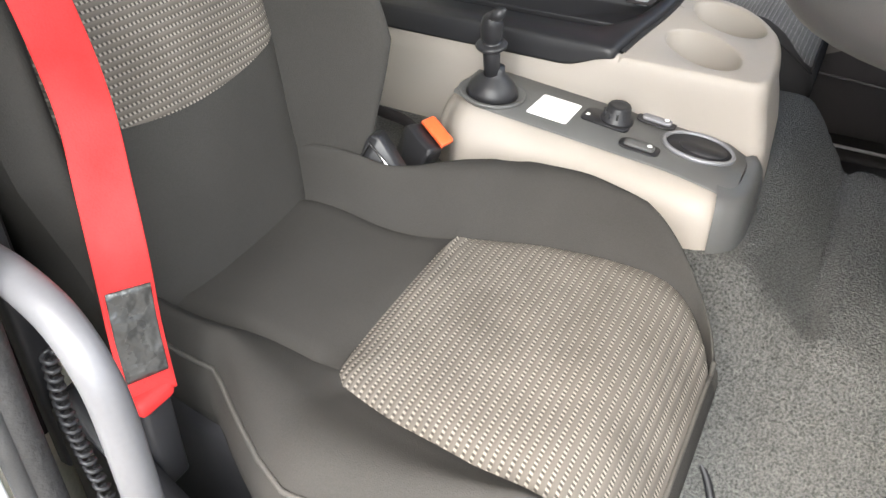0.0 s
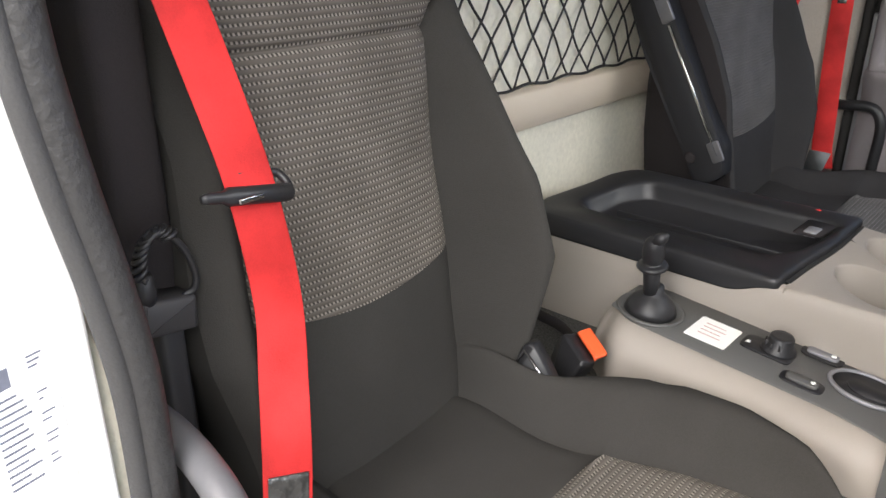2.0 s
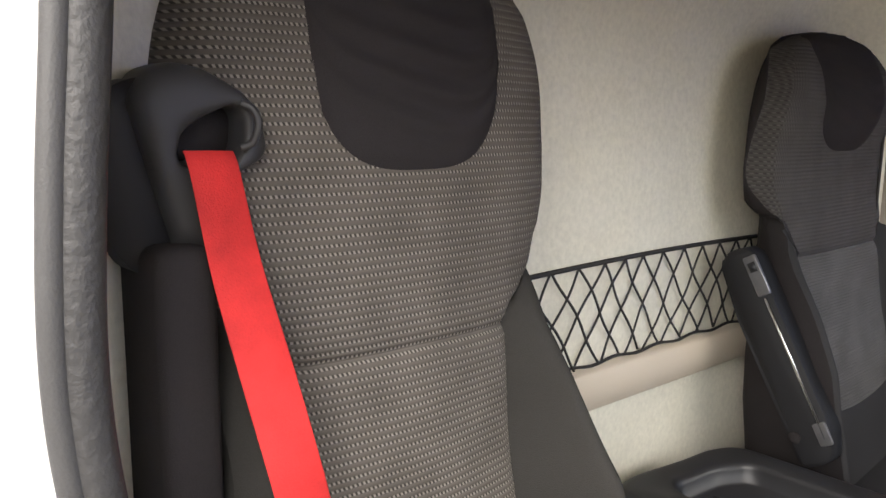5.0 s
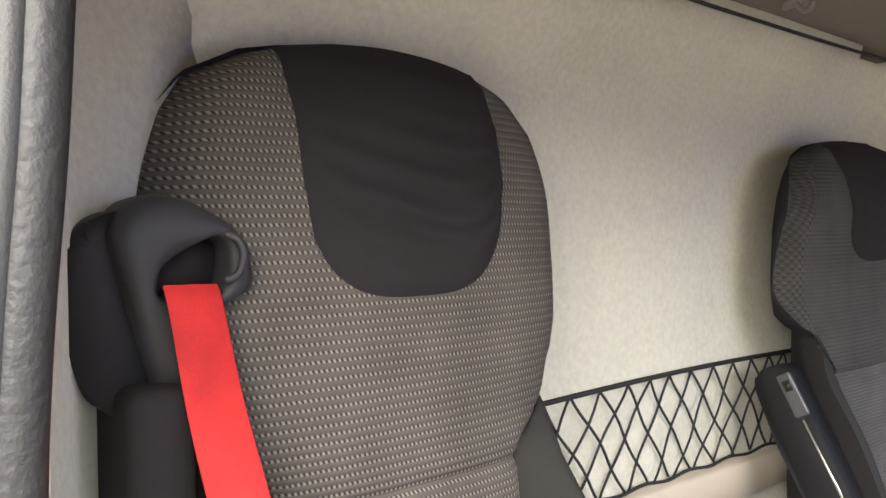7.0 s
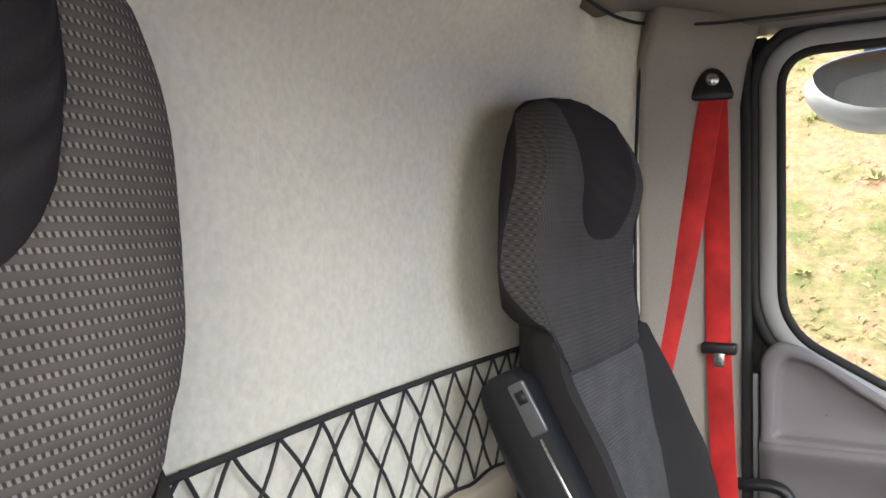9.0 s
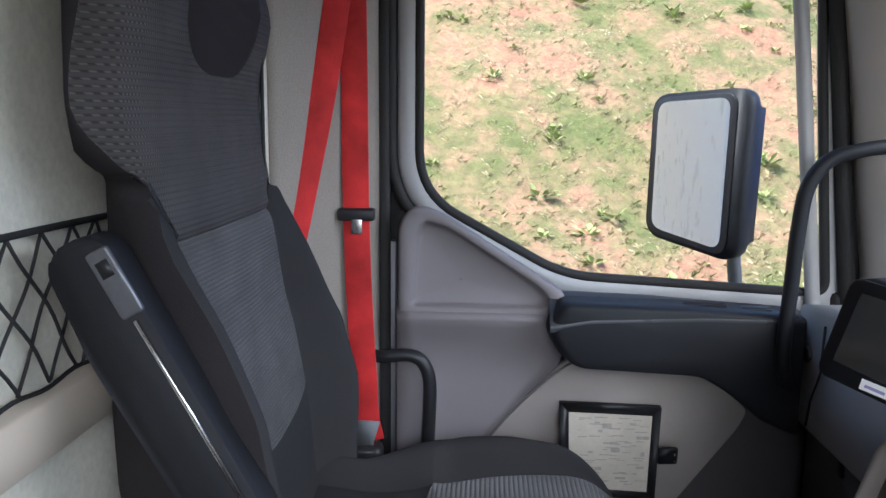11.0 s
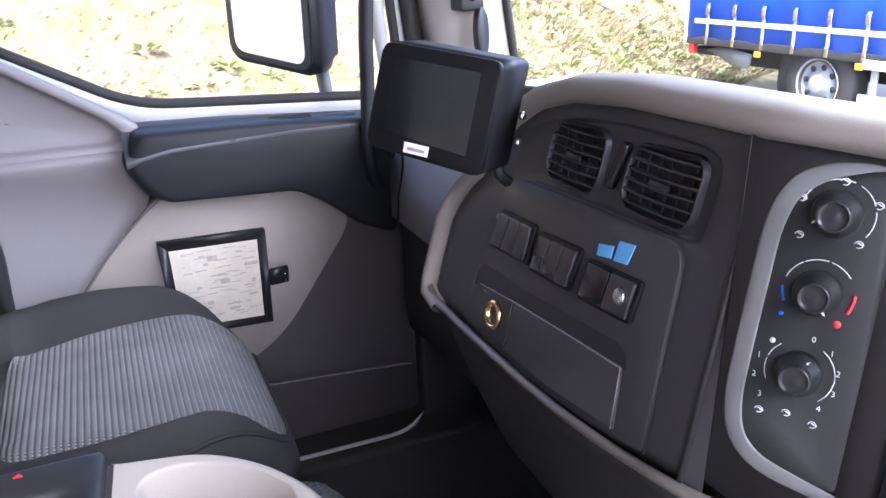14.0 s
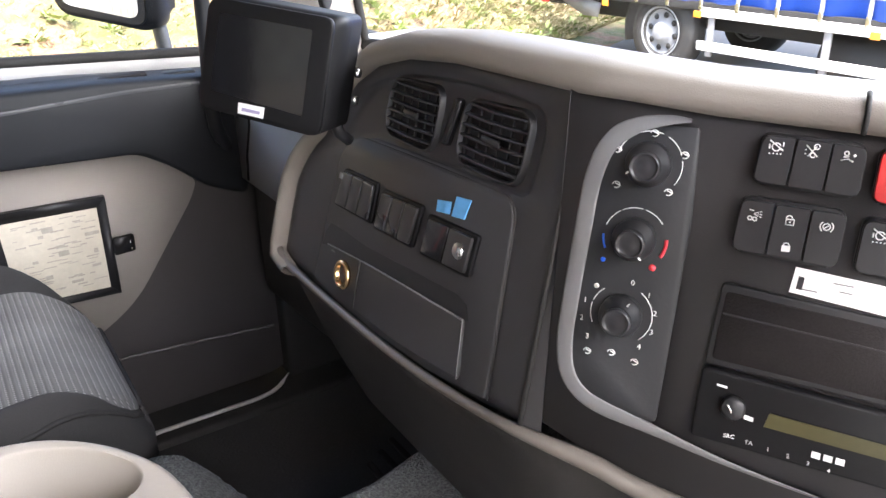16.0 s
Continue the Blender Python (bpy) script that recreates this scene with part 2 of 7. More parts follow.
def sheet_wall(rows, shift, bm=None):
    """A closed wall: the sheet through the rows and its copy moved by shift, joined along the rim."""
    back = [[Vector(p) + Vector(shift) for p in r] for r in rows]
    ring = [list(a) + b[::-1] for a, b in zip(rows, back)]
    return grid(ring, close_u=True, bm=bm, caps=True)


MID = 1.17  # the cab's middle line

# ---- cab shell ----
WALL_X, FLOOR_Z, ROOF_Z = -0.64, 0.48, 1.985


def mirror_y(pts):
    return [(p[0], 2 * MID - p[1], *p[2:]) for p in pts]


# floor with the tunnel's raised middle, one sheet
def floor_height(x, y):
    edge = interp(x, (-0.6, 0.10, 0.135, 0.165, 0.19, 0.23, 0.285, 0.34, 0.41, 0.70), (1.61, 1.60, 1.595, 1.575, 1.54, 1.497, 1.478, 1.478, 1.497, 1.52))
    left = 1 - step(edge - 0.06, edge + 0.04, y)
    right = step(0.72, 0.95, y)
    hump = 0.07 * (1 - step(0.11, 0.212, x)) - 0.022 * math.exp(-(((x - 0.218) / 0.014) ** 2)) * step(0.86, 0.98, y)
    front = 1 - 0.40 * step(0.22, 0.45, x) * step(1.05, 0.88, y)
    return FLOOR_Z + (0.295 + hump) * left * right * front + 0.10 * step(0.55, 0.85, x)


xs, ys = np.linspace(-0.68, 0.98, 150), np.linspace(0.22, 2.14, 230)
floor = part("floor", grid([[(x, y, floor_height(x, y)) for y in ys] for x in xs]), CARPET)
structure(floor, "grey grained rubber floor mat moulded over the engine tunnel", "floor")
mat_rows = [[(x, y, FLOOR_Z + 0.006 + 0.10 * step(0.55, 0.85, x)) for y in np.linspace(interp(x, (0.1, 0.17, 0.22, 0.3, 0.45, 0.8), (1.69, 1.67, 1.61, 1.56, 1.57, 1.59)), 2.13, 14)] for x in np.linspace(0.02, 0.92, 24)]
foot = part("foot_mat", grid(mat_rows), mat("foot_mat_rubber", (0.04, 0.04, 0.042), 0.6, var=0.3, vscale=7, grain=0.2, gscale=160, bump=0.5))
tagged(foot, "black ribbed rubber foot mat in the passenger footwell", "mat")
for k in range(4):
    part("rib", box((0.50 + 0.035 * k, 1.66 + 0.02 * k, FLOOR_Z + 0.004), (0.512 + 0.035 * k, 1.78 + 0.02 * k, FLOOR_Z + 0.014), 0.003), RUBBER, foot)

structure(part("wall_underbody", box((-0.60, 0.32, -0.56), (0.80, 2.02, 0.40), 0.03), RUBBER), "dark underbody of the cab", "wall")
# rear wall: a felt-covered panel that curves into the corner posts
plan = [(-0.66, 0.22), (-0.65, 0.42), (-0.645, 0.53), (-0.64, 0.62), (-0.64, 1.0), (-0.64, 1.4), (-0.64, 1.72), (-0.62, 1.82), (-0.575, 1.875), (-0.515, 1.915), (-0.485, 1.955)]
rows = []
for z in np.linspace(0.42, 2.0, 24):
    lean = 0.12 * step(1.72, 2.02, z) ** 2
    rows.append([(x + lean * (1 - 0.85 * step(1.70, 1.90, y)), y, z) for x, y in plan])
wall = part("wall_rear", sheet_wall(rows, (-0.04, 0, 0)), FELT)
structure(wall, "cream felt lined rear wall of the cab", "wall")
rail = part("trim_rail", grid([[(WALL_X + 0.004 + d, y, 1.168 + h - 0.012 * (y - 1.04)) for d, h in ((0, -0.002), (0.020, 0), (0.025, 0.004), (0.025, 0.063), (0.020, 0.067), (0, 0.069))] for y in np.linspace(0.55, 1.82, 12)], caps=True), mat("rail_plastic", (0.58, 0.50, 0.40), 0.5, var=0.05, grain=0.04, gscale=900, bump=0.15))
structure(rail, "beige moulded rail across the rear wall", "trim")

# corner posts between the rear wall and the doors
for side, flip in (("left", False), ("right", True)):
    line = [(-0.497, 1.935), (-0.485, 1.945), (-0.43, 2.02), (-0.39, 2.085), (-0.355, 2.115), (-0.345, 2.13)]
    if flip:
        line = [(-0.64, 1.90), (-0.60, 1.97), (-0.55, 2.035), (-0.47, 2.08), (-0.39, 2.098), (-0.352, 2.106)]
        line = mirror_y(line)
    rows = [[(x + 0.05 * step(1.8, 2.02, z) ** 2, y + (1 if flip else -1) * 0.03 * step(1.75, 2.02, z), z) for x, y in line] for z in np.linspace(0.45, 2.0, 20)]
    post = part("wall_" + side, sheet_wall(rows, (-0.03, -0.02 if flip else 0.02, 0)), FELT if flip else mat("post_trim", (0.29, 0.255, 0.22), 0.85, var=0.12, grain=0.2, gscale=350, bump=0.5, spec=0.2))
    structure(post, "greige trim panel of the corner post beside the door", "wall")

# headliner, domed, with a rolled edge
rows = []
for i, x in enumerate(np.linspace(-0.56, 0.80, 26)):
    row = []
    for y in np.linspace(0.26, 2.08, 34):
        e = min(y - 0.26, 2.08 - y, (x + 0.56) * 1.1, (0.80 - x))
        row.append((x, y, ROOF_Z + 0.16 * step(-0.02, 0.35, e)))
    rows.append(row)
structure(part("ceiling", sheet_wall(rows, (0, 0, 0.03)), LINER), "beige cloth headliner with a rolled edge", "ceiling")
seams = [smooth_line([(-0.525, 0.95, 1.983), (-0.53, 1.3, 1.983), (-0.53, 1.6, 1.983), (-0.525, 1.80, 1.982), (-0.51, 1.88, 1.98), (-0.478, 1.93, 1.978), (-0.39, 1.985, 1.978), (-0.28, 2.01, 1.98), (0.2, 2.04, 1.98)]), smooth_line([(-0.472, 1.93, 1.978), (-0.490, 1.925, 1.90), (-0.497, 1.920, 1.80), (-0.502, 1.918, 1.6), (-0.502, 1.918, 1.1)])]
for k, s in enumerate(seams):
    structure(part("trim_%d" % (k + 1), tube(s, 0.0032, 8), RUBBER), "dark joint along the edge of the headliner", "trim")
hook = thing("coat_hook", "small beige plastic coat hook on the headliner edge", "hook")
part("plate", turned([(0.0, 0), (0.016, 0), (0.018, 0.003), (0.012, 0.006), (0, 0.007)], (-0.475, 1.335, 2.002), (0.5, 0, -1)), TRIM, hook)
part("peg", tube(smooth_line([(-0.47, 1.335, 1.998), (-0.458, 1.335, 1.984), (-0.447, 1.335, 1.985), (-0.443, 1.335, 1.995)]), 0.0045, 8), TRIM, hook)

structure(part("wall_footwell", box((0.50, 2.13, 0.36), (0.78, 2.20, 1.22), 0.01), RUBBER), "dark side wall of the passenger footwell", "wall")

# driver's door post: white jamb, double rubber seal
jamb = part("wall_jamb", box((-0.60, 0.02, -0.3), (-0.345, 0.221, 2.1), 0.004), WHITE)
structure(jamb, "white painted door jamb of the driver's door", "wall")
seal = thing("door_seal", "grey ribbed rubber seal on the driver's door post", "seal")
SEAL_Y = ((0.55, 0.216), (0.95, 0.217), (1.10, 0.221), (1.20, 0.221), (1.28, 0.212), (1.36, 0.199), (1.44, 0.189), (1.51, 0.187), (1.60, 0.192), (1.70, 0.201), (1.85, 0.212))
for name, d, r, flat in (("outer_lip", 0.0115, 0.0080, 1.1), ("inner_lip", 0.0275, 0.0120, 1.2)):
    line = smooth_line([(-0.335, y + d, z) for z, y in SEAL_Y] + [(-0.30, 0.222 + d, 1.95), (-0.2, 0.232 + d, 1.985), (0.3, 0.232 + d, 1.985)], 10)
    part(name, tube(line, r, 14, flat=flat), mat(name + "_rubber", (0.042, 0.0415, 0.042) if name == "outer_lip" else (0.029, 0.0285, 0.029), 0.55, var=0.15, grain=0.25, gscale=150 if name == "inner_lip" else 500, bump=0.5 if name == "inner_lip" else 0.2, dist=0.003), seal)
sheet = thing("data_sheet", "white printed data sheet stuck on the door jamb", "sheet")
part("paper", box((-0.3445, 0.128, 1.09), (-0.3435, 0.192, 1.275)), mat("paper", (0.82, 0.82, 0.8), 0.6, var=0.03), sheet, smooth=False)
BLUEINK = mat("grey_blue_ink", (0.13, 0.14, 0.18), 0.6, var=0.3, vscale=90)
random.seed(3)


def printed(name, y0, y1, z0, z1):
    """A printed patch on the sheet, sloping a little."""
    part(name, prism([(y0, z0 + 0.12 * y0), (y1, z0 + 0.12 * y1), (y1, z1 + 0.12 * y1), (y0, z1 + 0.12 * y0)], 0.0004, ((-0.3435, 0, 0), (0, 1, 0), (0, 0, 1))), BLUEINK, sheet, smooth=False)


for k in range(13):
    z = 1.2025 - 0.0058 * k
    printed("print_line", 0.148, 0.162 + 0.012 * random.random(), z, z + 0.0017)
    if k % 3:
        printed("print_line", 0.178 - 0.001 * random.random(), 0.181 + 0.006 * random.random(), z, z + 0.0014)
for k in range(3):
    printed("print_line", 0.1755, 0.186 - 0.002 * k, 1.2255 - 0.004 * k, 1.2270 - 0.004 * k)
printed("print_block", 0.150, 0.163, 1.211, 1.226)
striker = thing("door_striker", "white painted door striker plate with bolt", "striker")
part("plate", box((-0.345, 0.135, 0.96), (-0.334, 0.202, 1.075), 0.006), WHITE, striker)
part("bolt", turned([(0, 0), (0.012, 0), (0.012, 0.006), (0.006, 0.01), (0, 0.01)], (-0.335, 0.172, 1.045), (1, 0, 0)), STEEL, striker)
part("loop", tube(smooth_line([(-0.34, 0.15, 0.985), (-0.305, 0.15, 0.985), (-0.305, 0.19, 0.985), (-0.34, 0.19, 0.985)]), 0.006, 8), WHITE, striker)

# ---- seats ----
GLOSS_STEEL = mat("dark_steel", (0.25, 0.25, 0.26), 0.25, metal=0.9, var=0.1, bump=0.05)
WZ = (0.8, 1.0, 1.1, 1.2, 1.3, 1.4, 1.45, 1.55, 1.66, 1.72, 1.763, 1.803, 1.832, 1.845)
PZ = (0.8, 1.1, 1.25, 1.39, 1.41, 1.455, 1.5, 1.86)
# half widths of the backrest and of its woven panel, for the two seats
WIDTH = {0.0: (0.182, 0.220, 0.246, 0.248, 0.227, 0.219, 0.236, 0.272, 0.266, 0.255, 0.238, 0.207, 0.148, 0.06), 1.0: (0.205, 0.245, 0.270, 0.274, 0.260, 0.255, 0.268, 0.276, 0.268, 0.254, 0.234, 0.202, 0.142, 0.06)}
PANEL_W = {0.0: (0.155, 0.162, 0.157, 0.148, 0.154, 0.218, 0.250, 0.256), 1.0: (0.195, 0.202, 0.197, 0.187, 0.192, 0.250, 0.256, 0.256)}


def panel_half(z, w, flat):
    """Half the width of the woven panel between the bolsters, which run out to a point at the shoulders."""
    return min(interp(z, PZ, PANEL_W[flat]), (0.76 + 0.18 * step(1.39, 1.455, z)) * w)


def backrest_x(yl, z, lean, flat=0.0):
    """How far forward the front of the backrest lies."""
    w = interp(z, WZ, WIDTH[flat]) * (1 - flat * (0.005 + 0.045 * step(1.56, 1.30, z)))
    p = panel_half(z, w, flat)
    a = abs(yl)
    x = interp(z, (0.8, 0.95, 1.1, 1.25, 1.39, 1.5, 1.6, 1.69, 1.762, 1.815, 1.845), (-0.415, -0.445, -0.472, -0.490, -0.500, -0.498, -0.500, -0.510, -0.528, -0.552, -0.582))
    b = interp(z, (0.8, 0.95, 1.1, 1.2, 1.3, 1.4, 1.47), (0.03, 0.11, 0.148, 0.132, 0.085, 0.028, 0.0))
    b *= 0.6 if yl < 0 and not flat else 1.0
    x += b * (1 - 0.45 * flat) * step(p - 0.005, p + 0.72 * (w - p), a)
    f = 1 - 0.75 * flat
    edge = 0.042 + 0.028 * step(1.32, 1.5, z) - 0.02 * flat
    x -= edge * max(0.0, (a / w - 0.80 - 0.1 * flat) / (0.20 - 0.1 * flat)) ** 2 if a < w else edge
    x -= f * (0.5 * yl * yl if z > 1.45 else 0.5 * min(a, p) ** 2)
    if z < 1.47:
        x -= 0.007 * math.exp(-(((a - p) / 0.005) ** 2))
    x -= 0.006 * math.exp(-(((z - 1.39) / 0.006) ** 2)) * (a < p + 0.01)
    x += 0.006 * math.sin(z * 23 + yl * 9) * step(0, 0.1, a) * (z < 1.5) * 0.5
    x += 0.043 * flat * step(1.52, 1.74, z)
    return x - 0.10 * (min(max(z, 1.2 * (lean > 0)), 1.60) - 1.0) * lean


def seat(name, label, yc, yk, dx, kx, lift, lean, flat, upper, lower, cushion_cloth, group):
    s = thing(name, label, "seat", group)
    plain = CLOTH_DEEP if flat else CLOTH
    zs = sorted(set(np.round(np.concatenate([np.linspace(0.80, 1.09, 12), np.linspace(1.1, 1.39, 20), [1.385, 1.395], np.linspace(1.40, 1.73, 22), np.linspace(1.74, 1.845, 14)]), 4)))
    NC, NB = 20, 12

    def side(z):
        return (0.040 + 0.010 * step(1.58, 1.76, z)) * (1 - flat)

    def low_top(z):
        return z - (0.13 * flat - 0.012 * (1 - flat)) * max(0.0, z - 1.60)

    def row(zv):
        w = interp(zv, WZ, WIDTH[flat]) * (1 - flat * 0.085 * step(1.56, 1.40, zv))
        p = panel_half(zv, w, flat)
        ys = list(np.linspace(-w, -p, NB + 1))[:-1] + list(np.linspace(-p, p, NC + 1)) + list(np.linspace(p, w, NB + 1))[1:]
        out = []
        for y in ys:
            t = min(max((abs(y) - p) / (w - p), 0), 1)
            z = zv + 0.06 * t * math.exp(-(((zv - 1.39) / 0.06) ** 2)) - 0.022 * (1 - (y / p) ** 2 if abs(y) < p else 0) * math.exp(-(((zv - 1.1) / 0.05) ** 2)) * (zv < 1.3)
            out.append((max(dx + backrest_x(y, z, lean, flat), -0.575 if flat else -1.0), yc + side(z) + y, low_top(z)))
        return out

    rws = [row(z) for z in zs]
    i11, i139 = zs.index(1.1), zs.index(1.39)
    c0, c1, n = NB, NB + NC, len(rws[0])

    def piece(a, b, u, v):
        return grid([r[u : v + 1] for r in rws[a : b + 1]])

    part("lumbar_panel", piece(0, i11, c0, c1), plain, s, "plain dark grey cloth")
    part("lower_back_panel", piece(i11, i139, c0, c1), lower, s)
    i142 = min(i for i, z in enumerate(zs) if z > 1.452)
    part("upper_back_panel", grid(rws[i142:], bm=piece(i139, i142, c0, c1)), upper, s)
    part("bolster", piece(0, i142, 0, c0), plain, s, "plain dark grey cloth")
    part("bolster", piece(0, i142, c1, n - 1), plain, s, "plain dark grey cloth")
    # rear shell closes the sides and back
    shell = []
    for r, zv in zip(rws, zs):
        a, b = Vector(r[0]), Vector(r[-1])
        bx = WALL_X + 0.02 + 0.045 * flat - (0.0 if zv < 1.8 else -0.02 * (zv - 1.8) / 0.05)
        shell.append([a, (max(a.x - 0.03, bx + 0.01), a.y - 0.004, a.z), ((a.x + bx) / 2, a.y + 0.004, a.z), (bx + 0.02, a.y + 0.02, a.z), (bx, a.y + 0.05, a.z), (bx, b.y - 0.05, b.z), (bx + 0.02, b.y - 0.02, b.z), ((b.x + bx) / 2, b.y - 0.004, b.z), (max(b.x - 0.03, bx + 0.01), b.y + 0.004, b.z), b])
    bm = grid(shell)
    part("rear_shell", bm, CLOTH_BLACK if flat else plain, s)
    # head pad: a U-shaped panel of black cloth
    head = []
    for v in np.linspace(0, 1, 44):
        r = []
        for u in np.linspace(-1, 1, 25):
            half = 0.129 + 0.004 * v + 0.012 * flat
            low = 1.585 + 0.115 * (1 - math.sqrt(max(0.0, 1 - abs(u) ** 3.2)))
            z = low + (1.8445 - 0.006 * u * u - low) * v
            y = u * min(half, 0.93 * interp(z, WZ, WIDTH[flat]))
            puff = 0.011 * (1 - u ** 8) * (1 - (1 - v) ** 10)
            crease = 0.006 * (1 - 0.7 * flat) * math.sin(v * 44 + 2.0 * u + math.sin(3 * u)) * step(0.42, 0.05, abs(v - 0.40)) * (0.6 + 0.3 * u) * (1 - u * u) * 1.5
            r.append((max(dx + backrest_x(y, z, lean, flat), -0.575 if flat else -1.0) + puff + crease + 0.0005, yc + side(z) + y, low_top(z)))
        head.append(r)
    part("head_pad", grid(head), CLOTH_BLACK, s, "smooth black cloth with creases")

    # cushion

    xs = sorted(set(np.round(np.concatenate([np.linspace(-0.50, -0.225, 12), np.linspace(-0.22, 0.0, 15), np.linspace(0.01, 0.125, 16)]), 4)))

    def half(x):
        return interp(x, (-0.5, -0.32, -0.26, -0.22, -0.17, -0.085, 0.0, 0.054, 0.09, 0.11, 0.125), (0.17, 0.19, 0.236, 0.262, 0.281, 0.277, 0.246, 0.207, 0.180, 0.160, 0.130))

    def cushion_half(x):
        return interp(x, (-0.5, -0.225, -0.205, -0.12, -0.03, 0.05, 0.09, 0.11, 0.125), (0.125, 0.127, 0.147, 0.167, 0.178, 0.177, 0.168, 0.150, 0.121))

    def top(x, yl):
        w = half(x)
        p = min(cushion_half(x), 0.95 * w)
        a = abs(yl)
        h = 0.888 + lift + (0.065 - 0.03 * flat - 0.040 * (1 - flat) * (yl < 0)) * step(p, p + 0.6 * (w - p), a) * (1 - 0.55 * step(-0.02, 0.13, x)) - 0.03 * max(0.0, (a / w - 0.86) / 0.14) ** 2
        h += 0.012 * step(-0.28, -0.05, x) - 0.075 * max(0.0, (x - 0.0) / 0.125) ** 2.5
        h -= 0.006 * math.exp(-(((a - p) / 0.006) ** 2)) + 0.006 * math.exp(-(((x + 0.22) / 0.006) ** 2)) * (a < p)
        h += 0.005 * math.sin(x * 31 + yl * 12) * (x < -0.2)
        return h

    def crow(xv):
        w = half(xv)
        p = min(cushion_half(xv), 0.95 * w)
        ys = list(np.linspace(-w, -p, NB + 1))[:-1] + list(np.linspace(-p, p, NC + 1)) + list(np.linspace(p, w, NB + 1))[1:]
        out = []
        for y in ys:
            bow = 0.012 * min(1, abs(y) / p) ** 3 * math.exp(-(((xv + 0.22) / 0.06) ** 2)) if abs(y) <= p else 0.012 * math.exp(-(((xv + 0.22) / 0.06) ** 2))
            x = xv + bow
            out.append((kx + x, yk + y, top(xv if abs(y) > p else x, y)))
        return out

    crs = [crow(x) for x in xs]
    ib = xs.index(-0.22)
    part("cushion_panel", grid([r[c0 : c1 + 1] for r in crs[ib:]]), cushion_cloth, s)
    part("cushion_rear", grid([r[c0 : c1 + 1] for r in crs[: ib + 1]]), plain, s, "plain dark grey cloth")
    for u, v in ((0, c0), (c1, n - 1)):
        part("cushion_bolster", grid([r[u : v + 1] for r in crs]), plain, s, "plain dark grey cloth")
    # skirt below the cushion's edge, front first wrapped in the cushion cloth
    edge = [Vector(r[0]) for r in crs] + [Vector(q) for q in crs[-1][1:-1]] + [Vector(r[-1]) for r in crs[::-1]]
    mid = Vector((kx - 0.15, yk, 0))
    rows = []
    for drop, shrink in ((0, 0.0), (0.012, -0.007), (0.03, -0.011), (0.06, -0.010), (0.09, 0.0), (0.115, 0.03), (0.12, 0.08)):
        line = []
        for q in edge:
            d = Vector((q.x - mid.x, q.y - mid.y, 0)).normalized()
            line.append(q - d * shrink - Vector((0, 0, drop)))
        rows.append(line)
    part("cushion_skirt", grid(rows), plain, s, "plain dark grey cloth")
    # driver's piping: grazing sheen of the cloth put into a lighter colour
    part("seam_piping", tube([q + Vector((0, 0, 0.002)) for q in edge[3:-3:1]], 0.0030, 6), mat("dusty_piping", (0.066, 0.063, 0.058), 0.95, var=0.3, vscale=25, grain=0.25, gscale=600, bump=0.4, spec=0.1) if not flat else plain, s, "" if flat else "grey seam piping, lightened for the sheen of its cloth")
    # pedestal
    part("base", box((kx - 0.46, yk - 0.20, FLOOR_Z), (kx + 0.04, yk + 0.21, 0.80 + lift), 0.03), BLACK, s, "black plastic pedestal")
    return s


driver = seat("driver_seat", "driver's seat in dark grey cloth with beige dotted weave panels", 0.575, 0.625, 0.0, 0.0, 0.0, 0.0, 0.0, WEAVE, WEAVE, WEAVE_SEAT, "cab seats")
seat("passenger_seat", "passenger seat in charcoal cloth with finely lined weave panels", 1.717, 1.75, 0.06, -0.015, 0.045, 1.2, 1.0, LINES, LINES_LOW, LINES_SEAT, "cab seats")

# shoulder belt guide on the driver's seat, in front of the belt's housing
GUIDE = mat("guide_plastic", (0.036, 0.0355, 0.0375), 0.5, var=0.1, grain=0.08, gscale=900, bump=0.12, spec=0.35)
outline = rounded([(0.313, 1.652), (0.328, 1.676), (0.352, 1.684), (0.378, 1.680), (0.410, 1.663), (0.428, 1.645), (0.437, 1.612), (0.432, 1.600), (0.406, 1.588), (0.384, 1.545), (0.372, 1.507), (0.361, 1.499), (0.350, 1.515)], 0.008, 4)
opening_ = rounded([(0.347, 1.606), (0.352, 1.624), (0.368, 1.636), (0.400, 1.650), (0.410, 1.640), (0.409, 1.612), (0.400, 1.598), (0.352, 1.597)], 0.007, 4)
gc = (0.378, 1.620)
turn_ = np.linspace(0, 2 * math.pi, 97)[:-1]
go, gi_ = [ray_to(outline, gc, a) for a in turn_], [ray_to(opening_, gc, a) for a in turn_]
rows = []
for t, x in ((0.0, -0.548), (0.0, -0.520), (0.03, -0.510), (0.10, -0.503), (0.25, -0.4975), (0.5, -0.4945), (0.8, -0.4945), (0.94, -0.4965), (1.0, -0.501), (1.05, -0.512), (1.08, -0.526)):
    rows.append([(x + 0.10 * min(0.0, (p.y + (q.y - p.y) * t) - 1.59), p.x + (q.x - p.x) * t, p.y + (q.y - p.y) * t) for p, q in zip(go, gi_)])
part("belt_guide", grid(rows, close_u=True), GUIDE, driver, "black plastic shoulder belt guide")
# black sheet closes the opening, painting the shade inside it
part("guide_slot", prism([(gc[0] + (q.x - gc[0]) * 0.99, gc[1] + (q.y - gc[1]) * 0.99) for q in gi_], 0.001, ((-0.5255, 0, 0), (0, 1, 0), (0, 0, 1))), CLOTH_BLACK, driver)
